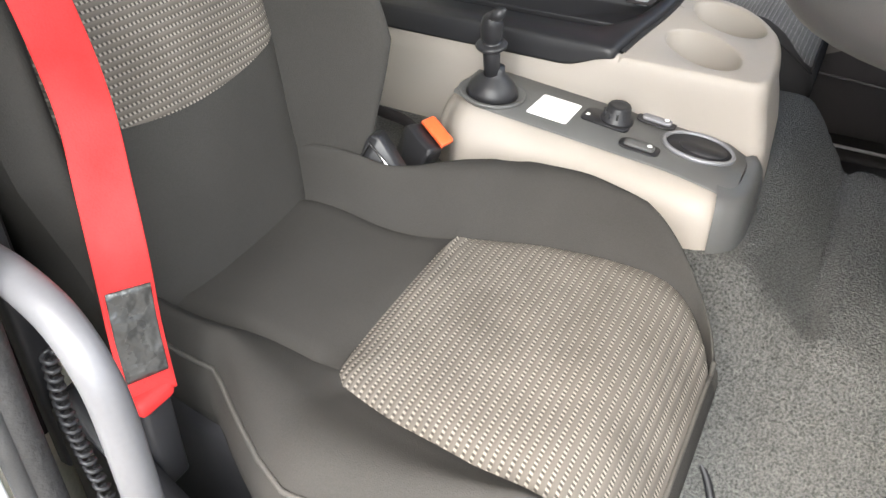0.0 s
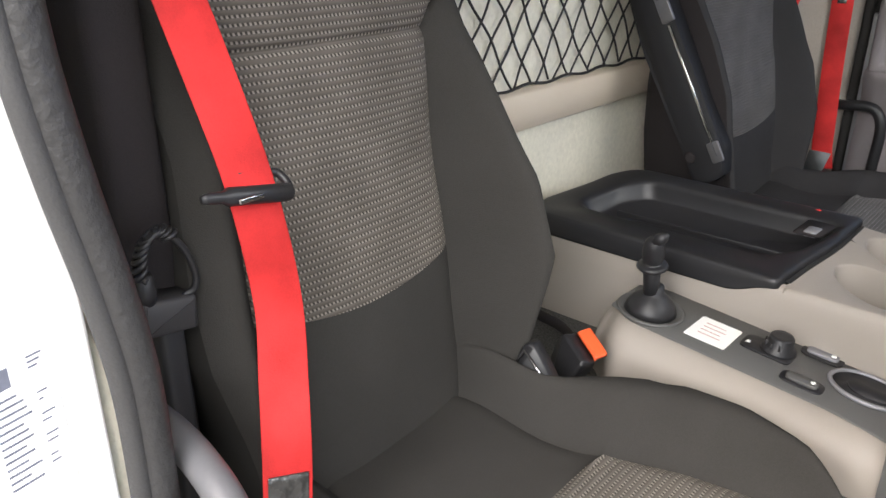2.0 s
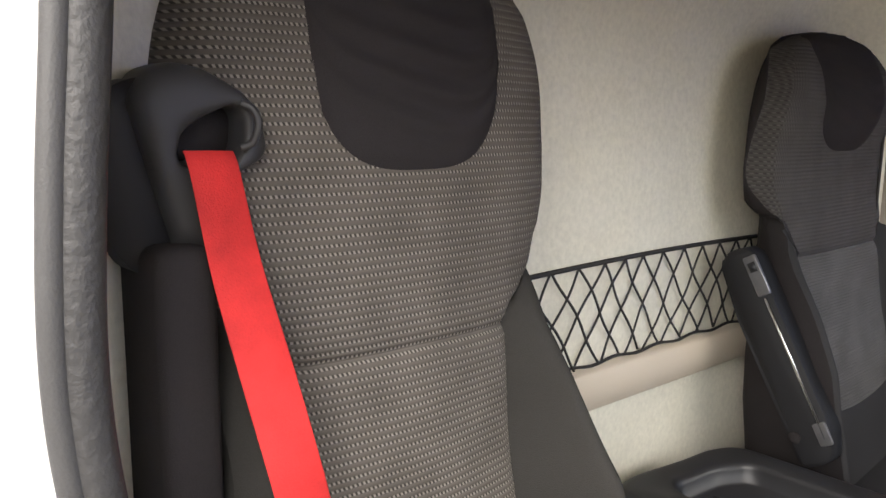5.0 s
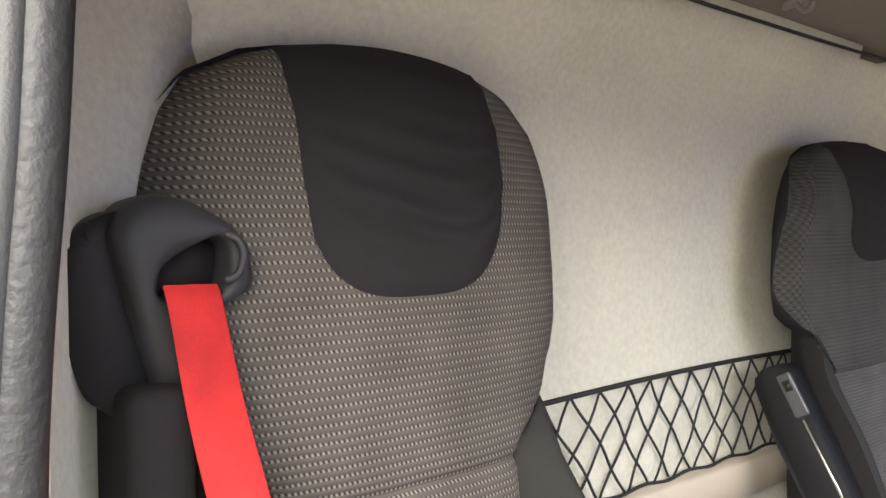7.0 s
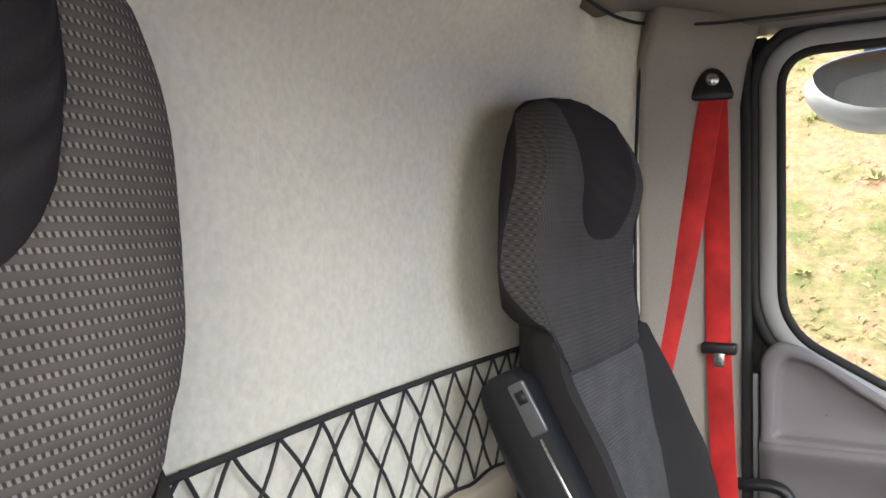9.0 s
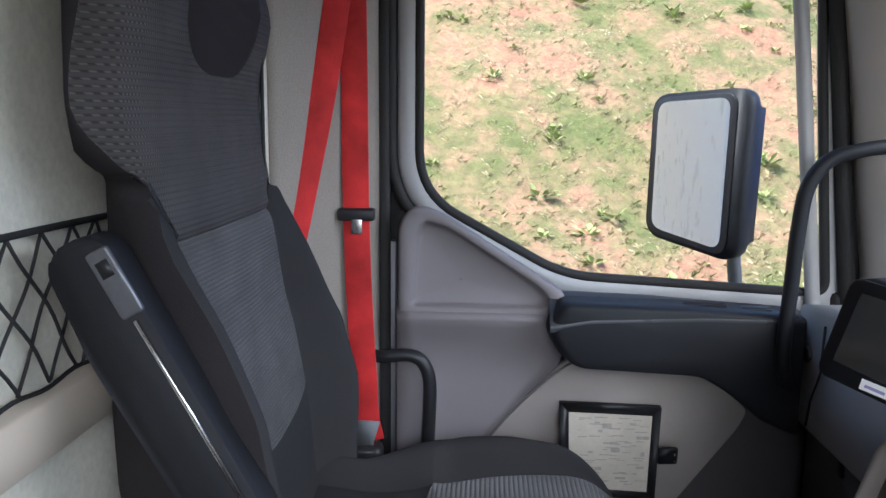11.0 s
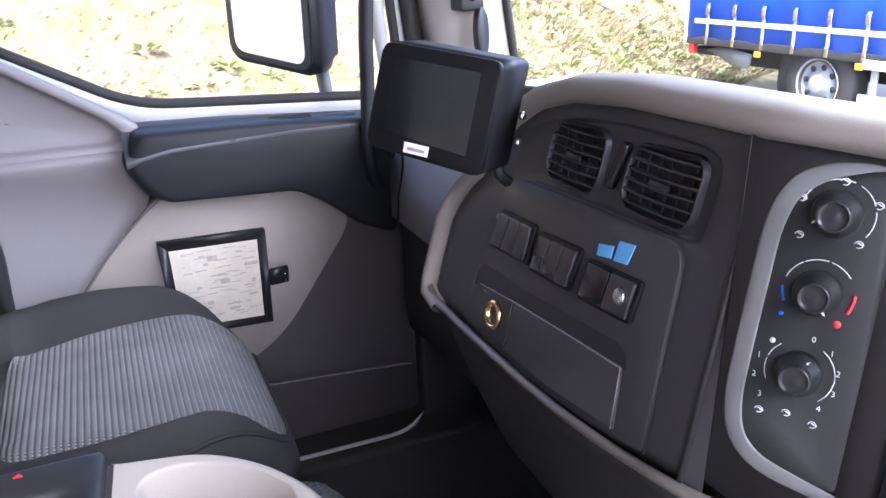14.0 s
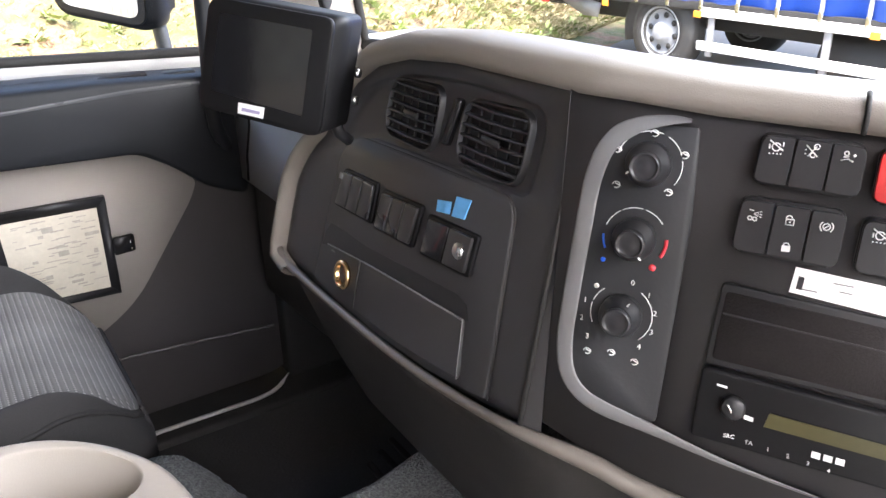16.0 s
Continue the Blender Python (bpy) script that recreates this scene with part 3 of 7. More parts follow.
wing = rounded([(0.288, 1.652), (0.316, 1.668), (0.345, 1.672), (0.372, 1.520), (0.368, 1.499), (0.318, 1.503), (0.300, 1.525), (0.284, 1.562)], (0.012, 0.01, 0.004, 0.01, 0.01, 0.02, 0.02, 0.03), 5)
# side of the same housing: guide plastic darkened for the shade there
part("guide_wing", prism(wing, 0.052, ((-0.570, 0, 0), (0, 1, 0), (0, 0, 1)), 0.016, 5), mat("wing_plastic", (0.018, 0.0175, 0.0185), 0.6, var=0.1, grain=0.08, gscale=900, bump=0.1, spec=0.25), driver)
part("guide_ring", tube(smooth_line([(-0.492, 0.404, 1.650), (-0.486, 0.412, 1.645), (-0.483, 0.4155, 1.633), (-0.486, 0.412, 1.617), (-0.492, 0.403, 1.611)]), 0.0036, 10), GUIDE, driver)
part("belt_housing", box((-0.60, 0.318, 0.80), (-0.478, 0.374, 1.53), 0.015, 3), CLOTH_BLACK, driver, "dark cloth belt housing")

# retractor arm with coiled cable beside the backrest, seat side cover
part("side_arm", box((-0.462, 0.322, 0.78), (-0.442, 0.349, 1.185), 0.006), BLACK, driver, "black plastic side arm")
part("side_bracket", prism(rounded([(0.304, 1.168), (0.360, 1.160), (0.362, 1.194), (0.308, 1.204)], 0.004, 3), 0.03, ((-0.466, 0, 0), (0, 1, 0), (0, 0, 1)), 0.004), DASH, driver, "dark grey bracket")
part("cable_socket", turned([(0.010, 0), (0.011, 0.012), (0.008, 0.028), (0.006, 0.03), (0, 0.03)], (-0.446, 0.315, 1.198), (0, 0.1, 1), 14), BLACK, driver)
coil = []
arc_ = smooth_line([(-0.444, 0.313, 1.222), (-0.443, 0.315, 1.243), (-0.442, 0.322, 1.258), (-0.441, 0.334, 1.265), (-0.440, 0.345, 1.258)], 26)
for k, p in enumerate(arc_):
    a = k * 0.62
    coil.append(p + Vector((math.cos(a) * 0.0055, math.sin(a) * 0.0055, 0.003 * math.sin(a))))
part("coiled_cable", tube(coil, 0.0026, 6), BLACK, driver)
part("cable_loop", tube(smooth_line([(-0.440, 0.345, 1.258), (-0.439, 0.357, 1.240), (-0.439, 0.364, 1.215), (-0.440, 0.362, 1.200), (-0.444, 0.352, 1.194)]), 0.0034, 8), BLACK, driver)
part("side_cover", prism(rounded([(-0.20, -0.30), (0.16, -0.30), (0.12, -0.20), (-0.02, -0.14), (-0.12, -0.06), (-0.2, 0.02)], 0.03, 4), 0.03, ((-0.22, 0.345, 0.90), (1, 0, 0), (0, 0, 1)), 0.012, 3), BLACK, driver, "black plastic seat side cover")
coil = []
for k, p in enumerate(smooth_line([(-0.345, 0.292, 1.02), (-0.340, 0.285, 0.95), (-0.325, 0.283, 0.88), (-0.31, 0.285, 0.78)], 60)):
    coil.append(p + Vector((math.cos(k * 0.8) * 0.0055, math.sin(k * 0.8) * 0.0055, 0)))
part("air_hose", tube(coil, 0.0023, 6), BLACK, driver, "black coiled air hose")
part("recliner", prism(rounded([(-0.40, 0.885), (-0.362, 0.98), (-0.348, 0.984), (-0.312, 0.935), (-0.318, 0.885)], 0.008, 3), 0.02, ((0, 0.815, 0), (1, 0, 0), (0, 0, 1)), 0.004), BLACK, driver, "black recliner bracket")
part("recliner_edge", tube([(-0.385, 0.793, 0.925), (-0.358, 0.793, 0.972), (-0.330, 0.793, 0.945), (-0.318, 0.793, 0.915)], 0.0025, 6), GLOSS_STEEL, driver)
tagged(part("cable", tube(smooth_line([(0.05, 0.84, 0.63), (0.085, 0.835, 0.628), (0.12, 0.825, 0.612), (0.15, 0.81, 0.59), (0.175, 0.78, 0.55), (0.19, 0.74, 0.51)]), 0.006, 8), BLACK), "black cable lying on the floor mat by the seat", "cable")

# ---- belts, handles, net ----
belt = thing("seat_belt", "bright red webbing belt hanging over the driver's backrest", "seat belt", "red belts")
line = [(-0.4938, 0.3735, 1.609), (-0.489, 0.374, 1.602), (-0.484, 0.376, 1.584), (-0.466, 0.383, 1.507), (-0.434, 0.393, 1.416), (-0.408, 0.407, 1.317), (-0.395, 0.414, 1.243), (-0.39, 0.419, 1.17), (-0.37, 0.402, 1.11), (-0.348, 0.382, 1.04), (-0.343, 0.374, 0.985), (-0.338, 0.369, 0.94), (-0.337, 0.368, 0.902)]
pts = smooth_line(line, 8)
acr = [(0.10 + 0.35 * step(1.35, 1.0, p.z) - 0.22 * step(1.40, 1.60, p.z), 1, 0.05 * math.sin(p.z * 14)) for p in pts]
part("webbing", ribbon(pts, 0.0485, 0.0016, acr), BELT, belt)
part("woven_tag", ribbon([p + Vector((0.0025, -0.001, 0)) for p in pts if 0.930 < p.z < 1.03], 0.040, 0.0012, [a for p, a in zip(pts, acr) if 0.930 < p.z < 1.03]), mat("tag_cloth", (0.045, 0.045, 0.044), 0.28, var=0.7, vscale=42, grain=0.05, gscale=26, bump=0.7, spec=0.5, dist=0.02), belt, "creased dark grey shiny label")
bar = part("slider", tube([(-0.383, 0.346, 1.304), (-0.383, 0.352, 1.3035), (-0.383, 0.366, 1.301), (-0.383, 0.372, 1.300), (-0.383, 0.436, 1.288), (-0.383, 0.440, 1.287)], [0.0030, 0.0044, 0.0044, 0.0072, 0.0072, 0.004], 12, flat=1.2), BLACK, belt, "black plastic slide bar")
part("slider_plate", box((-0.3750, 0.376, 1.2935), (-0.3728, 0.402, 1.2985), 0.001), STEEL, bar, "polished steel plate")
part("slider_bracket", tube(smooth_line([(-0.386, 0.438, 1.284), (-0.392, 0.443, 1.290), (-0.400, 0.442, 1.298), (-0.406, 0.436, 1.302), (-0.410, 0.40, 1.308)]), 0.0042, 8), BLACK, bar)
part("end_stitching", box((-0.346, 0.345, 0.892), (-0.327, 0.389, 0.912), 0.007, 3), BELT, belt)
part("anchor", box((-0.35, 0.350, 0.78), (-0.332, 0.385, 0.896), 0.005), BLACK, belt)

pb = thing("seat_belt", "bright red webbing belt hanging from the door post", "seat belt", "red belts")
y0 = 2.062
front = smooth_line([(-0.384, y0, 1.862), (-0.382, y0, 1.84), (-0.379, y0, 1.6), (-0.377, y0 - 0.005, 1.38), (-0.372, y0 - 0.004, 1.2), (-0.365, y0 + 0.002, 1.05), (-0.362, y0 + 0.006, 0.98), (-0.352, y0 + 0.006, 0.93)], 6)
part("webbing", ribbon(front, 0.047, 0.0016, (1, 0.12, 0)), BELT, pb)
back = smooth_line([(-0.386, y0 + 0.002, 1.86), (-0.390, 2.05, 1.83), (-0.42, 2.015, 1.6), (-0.455, 1.978, 1.4), (-0.49, 1.932, 1.2), (-0.51, 1.90, 1.0)], 6)
part("webbing", ribbon(back, 0.045, 0.0016, (1, 0.4, 0.1)), BELT, pb)
part("top_anchor", prism(rounded([(-0.042, -0.03), (0.042, -0.03), (0.03, 0.005), (0.012, 0.03), (-0.012, 0.03), (-0.03, 0.005)], 0.012, 4), 0.014, ((-0.385, y0 - 0.018, 1.873), (1, 0.25, 0), (0, 0, 1)), 0.004), BLACK, pb, "black plastic belt anchor")
part("anchor_bolt", turned([(0, 0), (0.013, 0), (0.013, 0.004), (0.008, 0.008), (0, 0.009)], (-0.3815, y0 - 0.0315, 1.880), (0.24, -0.97, 0)), STEEL, pb)
tg = part("tongue_stop", box((-0.408, y0 - 0.022, 1.352), (-0.342, y0 + 0.004, 1.374), 0.005), BLACK, pb, "black plastic tongue grip")
part("tongue_plate", prism([(-0.010, -0.024), (0.010, -0.024), (0.010, 0.004), (-0.010, 0.004)], 0.003, ((-0.374, y0 - 0.018, 1.352), (1, 0, 0), (0, 0, 1)), 0.001), STEEL, tg)
part("tongue_slot", prism([(-0.006, -0.019), (0.006, -0.019), (0.006, -0.008), (-0.006, -0.008)], -0.0008, ((-0.374, y0 - 0.0182, 1.352), (1, 0, 0), (0, 0, 1))), BLACK, tg)
tag = part("woven_tag", prism(rounded([(-0.030, -0.035), (0.010, -0.045), (0.026, 0.012), (-0.024, 0.014)], 0.003, 2), 0.002, ((-0.360, y0 - 0.014, 0.965), (1, 0.1, 0), (0, 0, 1))), mat("slate_tag", (0.13, 0.14, 0.145), 0.5, var=0.2), pb, "slate grey printed label")
for a, b, c, e in ((-0.016, 0.002, -0.004, 0.008), (0.004, 0.0, 0.018, 0.007), (-0.004, -0.016, 0.006, -0.004), (-0.012, -0.03, 0.004, -0.027)):
    part("print_bar", prism([(a, b), (c, b - 0.001), (c, e - 0.001), (a, e)], -0.0006, ((-0.360, y0 - 0.0142, 0.965), (1, 0.1, 0), (0, 0, 1))), WHITE, tag)
part("lower_anchor", box((-0.42, y0 - 0.03, 0.86), (-0.33, y0 + 0.02, 0.93), 0.012), BLACK, pb)

# buckle of the driver's belt
bk = thing("belt_buckle", "black belt buckle with an orange release button", "buckle")
F = ((-0.345, 0.915, 0.945), (0.5, -0.25, -0.20), (0.55, 0.0, 1.0))
part("housing", prism(rounded([(-0.004, -0.115), (0.038, -0.115), (0.05, -0.01), (0.048, 0.0), (-0.010, 0.0), (-0.012, -0.01)], 0.008, 3), 0.024, F, 0.005, 3), BLACK, bk)
part("button", prism(rounded([(-0.008, -0.003), (0.047, -0.003), (0.046, 0.006), (-0.008, 0.006)], 0.004, 3), -0.004, ((-0.345, 0.915, 0.945), (0.5, -0.25, -0.20), (0.55, 0.0, 1.0)), 0.003), mat("orange_plastic", (0.75, 0.11, 0.035), 0.4, var=0.05, bump=0.05), bk, "orange release button")
part("button_top", prism(rounded([(-0.008, 0.0), (0.046, 0.0), (0.046, 0.022), (-0.008, 0.022)], 0.005, 3), 0.005, ((-0.345, 0.915, 0.945), (0.5, -0.25, -0.20), (0.3, 0.8, 0.2)), 0.002), bpy.data.materials["orange_plastic"], bk)
part("strap", ribbon(smooth_line([(-0.52, 1.05, 0.89), (-0.49, 1.02, 0.893), (-0.43, 1.0, 0.898), (-0.39, 0.975, 0.895), (-0.37, 0.945, 0.875)], 5), 0.018, 0.003, (0, 0.2, 1)), CLOTH_BLACK, bk, "black webbing strap")
part("stalk", tube(smooth_line([(-0.355, 0.925, 0.85), (-0.385, 0.92, 0.80), (-0.40, 0.915, 0.72)]), 0.012, 8), BLACK, bk)

# grab handles
tagged(part("grab_handle", tube(smooth_line([(-0.44, 0.305, 1.085), (-0.38, 0.292, 1.10), (-0.33, 0.283, 1.103), (-0.285, 0.276, 1.092), (-0.255, 0.270, 1.065), (-0.243, 0.268, 1.02), (-0.243, 0.268, 0.9), (-0.250, 0.27, 0.78), (-0.262, 0.272, 0.66)], 8), 0.0155, 14), mat("grey_handle_paint", (0.13, 0.13, 0.138), 0.45, metal=0.2, var=0.15, grain=0.06, bump=0.05)), "grey painted tubular grab handle on the driver's door post", "handle")
tagged(part("grab_handle", tube(smooth_line([(-0.36, 2.10, 1.088), (-0.332, 2.082, 1.092), (-0.284, 2.08, 1.096), (-0.257, 2.08, 1.082), (-0.244, 2.08, 1.04), (-0.246, 2.08, 0.95), (-0.25, 2.09, 0.84)], 8), 0.0125, 12), BLACK), "black tubular grab handle beside the passenger door", "handle")

# folded armrest with the middle belt latch beside the passenger seat
GUN = mat("dull_grey_metal", (0.16, 0.16, 0.17), 0.4, metal=0.6, var=0.1, bump=0.05)
ar = thing("folded_armrest", "black folded armrest with a polished rail and latch", "armrest")
AF = ((-0.566, 1.470, 1.383), (0.483, 0.0, -0.876), (0.876, 0.0, 0.483))
AD = ((-0.566, 1.425, 1.383), AF[1], AF[2])
part("body", prism(rounded([(-0.02, -0.01), (-0.02, 0.03), (0.0, 0.045), (0.33, 0.045), (0.38, 0.025), (0.38, -0.03), (0.1, -0.035), (0.0, -0.025)], 0.010, 4), 0.045, AF, 0.007, 3), mat("armrest_vinyl", (0.016, 0.016, 0.018), 0.7, var=0.15, grain=0.1, gscale=600, bump=0.2, spec=0.25), ar)
part("rail", prism([(0.08, 0.030), (0.34, 0.030), (0.342, 0.035), (0.08, 0.035)], 0.004, AD, 0.002), STEEL, ar, "polished steel rail")
lt = part("latch", prism(rounded([(0.0, 0.022), (0.075, 0.022), (0.075, 0.048), (0.0, 0.048)], 0.004, 2), 0.005, AD, 0.002), GUN, ar, "silver belt latch")
part("latch_slot", prism([(0.012, 0.028), (0.03, 0.028), (0.03, 0.042), (0.012, 0.042)], 0.0056, AD), BLACK, lt)
part("foot", prism(rounded([(0.31, 0.02), (0.35, 0.02), (0.35, 0.044), (0.31, 0.044)], 0.004, 2), 0.004, AD, 0.001), GUN, ar)
part("pivot", turned([(0, 0), (0.011, 0), (0.011, 0.003), (0.006, 0.004), (0, 0.004)], Vector(AD[0]) + Vector(AD[1]) * 0.325 + Vector(AD[2]) * (-0.02) + Vector((0, -0.001, 0)), (0, -1, 0)), CLOTH_BLACK, ar)

# cargo net on the rear wall
net = thing("cargo_net", "black diamond mesh cargo net stretched on the rear wall", "net")
part("top_cord", tube([(WALL_X + 0.012, y, 1.412 + 0.006 * math.sin((y - 0.9) * 4) - 0.006) for y in np.linspace(0.62, 1.66, 40)], 0.0042, 8), RUBBER, net)
part("bottom_cord", tube([(WALL_X + 0.012, y, 1.242 - 0.012 * (y - 1.04) + 0.003 * math.sin(y * 50)) for y in np.linspace(0.62, 1.66, 60)], 0.0026, 6), RUBBER, net)
random.seed(5)
pitch, zt, zb = 0.062, 1.408, 1.240
for k in range(-3, 18):
    for sgn in (1, -1):
        pts = []
        for j in range(13):
            t = j / 12
            y = 0.62 + pitch * k + sgn * t * pitch * 1.95 + 0.0035 * math.sin(9 * t + k * 1.7)
            pts.append((WALL_X + 0.010 + 0.004 * math.sin(3 * t + k), y, zt + (zb - zt) * t))
        pts = [p for p in pts if 0.60 < p[1] < 1.68]
        if len(pts) > 3:
            part("mesh_cord", tube(pts, 0.0022, 6), RUBBER, net)

# ---- driver's console with the brake lever ----
INSET = mat("charcoal_plastic", (0.095, 0.095, 0.093), 0.42, var=0.08, grain=0.06, gscale=900, bump=0.2)
con = thing("lever_console", "beige floor console with a charcoal switch panel", "console")


def con_z(x):
    return 0.947 - 0.1 * (x + 0.2) - 0.9 * max(0.0, x - 0.040) ** 1.6


rows = []
for x in np.concatenate([np.linspace(-0.37, -0.335, 5), np.linspace(-0.32, 0.07, 26), [0.08]]):
    e = step(-0.375, -0.30, x) * 0.6 + 0.4
    f = 1 - 0.25 * max(0, (x - 0.03) / 0.065) ** 2
    zt = con_z(x) - 0.03 * (1 - step(-0.375, -0.31, x))
    near, far = 1.045 - 0.100 * e * f, 1.13
    rows.append([(x, near - 0.005, 0.70), (x, near - 0.002, zt - 0.10), (x, near, zt - 0.05), (x, near + 0.006, zt - 0.028), (x, near + 0.018, zt - 0.012), (x, near + 0.034, zt - 0.003), (x, near + 0.046, zt), (x, far - 0.03, zt), (x, far - 0.01, zt - 0.006), (x, far, zt - 0.03), (x, far, 0.70)])
part("body", grid(rows, caps=True), BEIGE, con)
rows = []
for u in np.linspace(0, 1, 40):
    x = -0.345 + 0.425 * u
    n = 0.986 + 0.02 * (1 - step(0, 0.12, u)) - 0.012 * step(0.75, 1, u)
    f = 1.118 - 0.02 * (1 - step(0, 0.10, u)) - 0.016 * step(0.9, 1, u)
    rows.append([(x, n, con_z(x) + 0.0005), (x, n + 0.003, con_z(x) + 0.004), (x, (n + f) / 2, con_z(x) + 0.0045), (x, f - 0.003, con_z(x) + 0.004), (x, f, con_z(x) + 0.0005)])
nose = smooth_line([(0.066, 0.9475), (0.078, 0.952), (0.090, 0.962), (0.098, 0.974), (0.103, 0.992), (0.106, 1.02), (0.106, 1.08), (0.102, 1.108), (0.092, 1.124)], 4)
cap = []
for t, z in ((0.40, 0.9175), (0.22, 0.9160), (0.10, 0.9115), (0.03, 0.902), (0.0, 0.888), (-0.02, 0.85), (0.02, 0.80), (0.10, 0.75)):
    cap.append([(p[0] + (0.045 - p[0]) * t * (1.0 if t > 0 else 0.6), p[1] + (1.045 - p[1]) * t, z + 0.012 * (0.106 - p[0]) / 0.05 * (z > 0.88)) for p in nose])
part("front_cap", grid(cap), INSET, con, "charcoal grey end cap")
part("switch_panel", grid(rows), INSET, con, "charcoal grey moulded top")


def on_top(u, v, lift=0.0):
    """A place on the console's top, from metres along and across it."""
    x = -0.2 + u
    return Vector((x, 1.04 + v, con_z(x) + 0.0045 + lift))


def top_frame(u, v, lift=0.0):
    return (on_top(u, v, lift), (1, 0, -0.1), (0, 1, 0))


N = Vector((0.1, 0, 1))
part("boot_ring", turned([(0.047, -0.002), (0.052, 0.004), (0.048, 0.006), (0.044, 0.002), (0.0, 0.001)], on_top(-0.093, -0.008), N, 32), INSET, con)
part("lever_boot", turned([(0.040, 0), (0.037, 0.011), (0.029, 0.023), (0.019, 0.031), (0.014, 0.036), (0.013, 0.045), (0, 0.046)], on_top(-0.093, -0.008), N, 28), BLACK, con, "glossy black ball-shaped lever boot")
LN = Vector((0.02, -0.17, 1)).normalized()
part("lever_stem", turned([(0.0115, 0.02), (0.0125, 0.06), (0.0135, 0.088), (0.0, 0.088)], on_top(-0.093, -0.008), LN), BLACK, con)
part("lever_collar", turned([(0.012, 0.078), (0.021, 0.079), (0.0235, 0.082), (0.021, 0.086), (0.012, 0.087)], on_top(-0.093, -0.008), LN), BLACK, con)
p0 = on_top(-0.093, -0.008)
knob = part("lever_knob", tube([p0 + LN * (0.084 + 0.050 * t) + Vector((0.003 * t * t, 0, 0)) for t in np.linspace(0, 1, 10)], [0.010, 0.013, 0.0155, 0.0165, 0.0165, 0.0165, 0.0155, 0.014, 0.010, 0.004], 16, flat=0.85), BLACK, con, "black parking brake knob")
part("knob_tip", tube([p0 + LN * 0.122 + Vector((0.002, 0, 0)), p0 + LN * 0.134 + Vector((0.014, 0.004, 0)), p0 + LN * 0.139 + Vector((0.019, 0.006, 0))], [0.011, 0.0085, 0.003], 12), BLACK, knob)
lab = part("paper_label", prism(rounded([(-0.032, -0.035), (0.030, -0.034), (0.031, 0.034), (-0.030, 0.033)], 0.004, 3), 0.0012, top_frame(0.003, 0.006, 0.0005)), mat("label_paper", (0.85, 0.85, 0.83), 0.5, var=0.02, grain=0.02, bump=0.02), con, "white paper label with faint print", smooth=False)
for k in range(4):
    part("print_bar", prism([(-0.018, 0.016 - 0.011 * k), (0.012 + 0.004 * (k % 2), 0.016 - 0.011 * k), (0.012 + 0.004 * (k % 2), 0.018 - 0.011 * k), (-0.018, 0.018 - 0.011 * k)], 0.0003, top_frame(0.003, 0.006, 0.0018)), mat("faint_red_print", (0.55, 0.35, 0.33)), lab, smooth=False)
part("selector_plate", prism(rounded([(-0.037, -0.020), (0.036, -0.022), (0.036, 0.022), (-0.035, 0.020)], 0.010, 4), 0.003, top_frame(0.078, 0.024), 0.001), BLACK, con)
sel = part("selector_knob", turned([(0.025, 0.002), (0.024, 0.007), (0.019, 0.011), (0.0175, 0.024), (0.0155, 0.027), (0.010, 0.0262), (0, 0.0255)], on_top(0.090, 0.030), N, 28), BLACK, con, "black rotary mirror knob")
for k in range(10):
    a = k * math.pi / 5
    part("grip_rib", box((-0.2 + 0.090 + 0.0178 * math.cos(a) - 0.002, 1.07 + 0.0178 * math.sin(a) - 0.002, con_z(-0.11) + 0.012), (-0.2 + 0.090 + 0.0178 * math.cos(a) + 0.002, 1.07 + 0.0178 * math.sin(a) + 0.002, con_z(-0.11) + 0.0235), 0.001, 1), BLACK, sel)
part("print_mark", prism([(-0.003, -0.004), (0.003, -0.003), (0.003, 0.003), (-0.002, 0.004)], 0.0005, top_frame(0.050, 0.020, 0.003)), WHITE, con, smooth=False)
for v, w in ((0.068, 0.012), (-0.022, 0.012)):
    rim = part("rocker_rim", prism(rounded([(-0.029, -w - 0.003), (0.029, -w - 0.003), (0.029, w + 0.003), (-0.029, w + 0.003)], 0.012, 5), 0.002, top_frame(0.141, v), 0.001), BLACK, con)
    part("rocker", prism(rounded([(-0.022, -w + 0.003), (0.022, -w + 0.003), (0.022, w - 0.003), (-0.022, w - 0.003)], 0.008, 4), 0.005, top_frame(0.141, v, 0.001), 0.002), SILVER if v > 0 else INSET, rim, "silver rocker switch" if v > 0 else "")
    part("rocker_dot", turned([(0, 0.005), (0.004, 0.005), (0.003, 0.0065), (0, 0.0066)], on_top(0.155, v, 0.0015), N, 12), WHITE, rim)
ell = [(0.049 * math.cos(a), 0.037 * math.sin(a)) for a in np.linspace(0, 2 * math.pi, 37)[:-1]]
part("pad_recess", prism(ell, 0.0018, top_frame(0.213, 0.026, 0.0008)), BLACK, con)
part("pad_rim", tube([on_top(0.213 + a, 0.026 + b, 0.003) for a, b in ell], 0.0035, 8, close=True), SILVER, con, "silver rim")
part("pad", prism([(0.7 * a, 0.62 * b) for a, b in ell], 0.004, top_frame(0.22, 0.024, 0.0015), 0.0015), BLACK, con)

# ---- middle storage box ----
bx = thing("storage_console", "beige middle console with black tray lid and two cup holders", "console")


def dense(poly, size):
    """The polygon with no side longer than size."""
    out = []
    for p, q in zip(poly, poly[1:] + poly[:1]):
        p, q = Vector(p), Vector(q)
        m = max(1, math.ceil((q - p).length / size))
        out += [p.lerp(q, k / m) for k in range(m)]
    return out


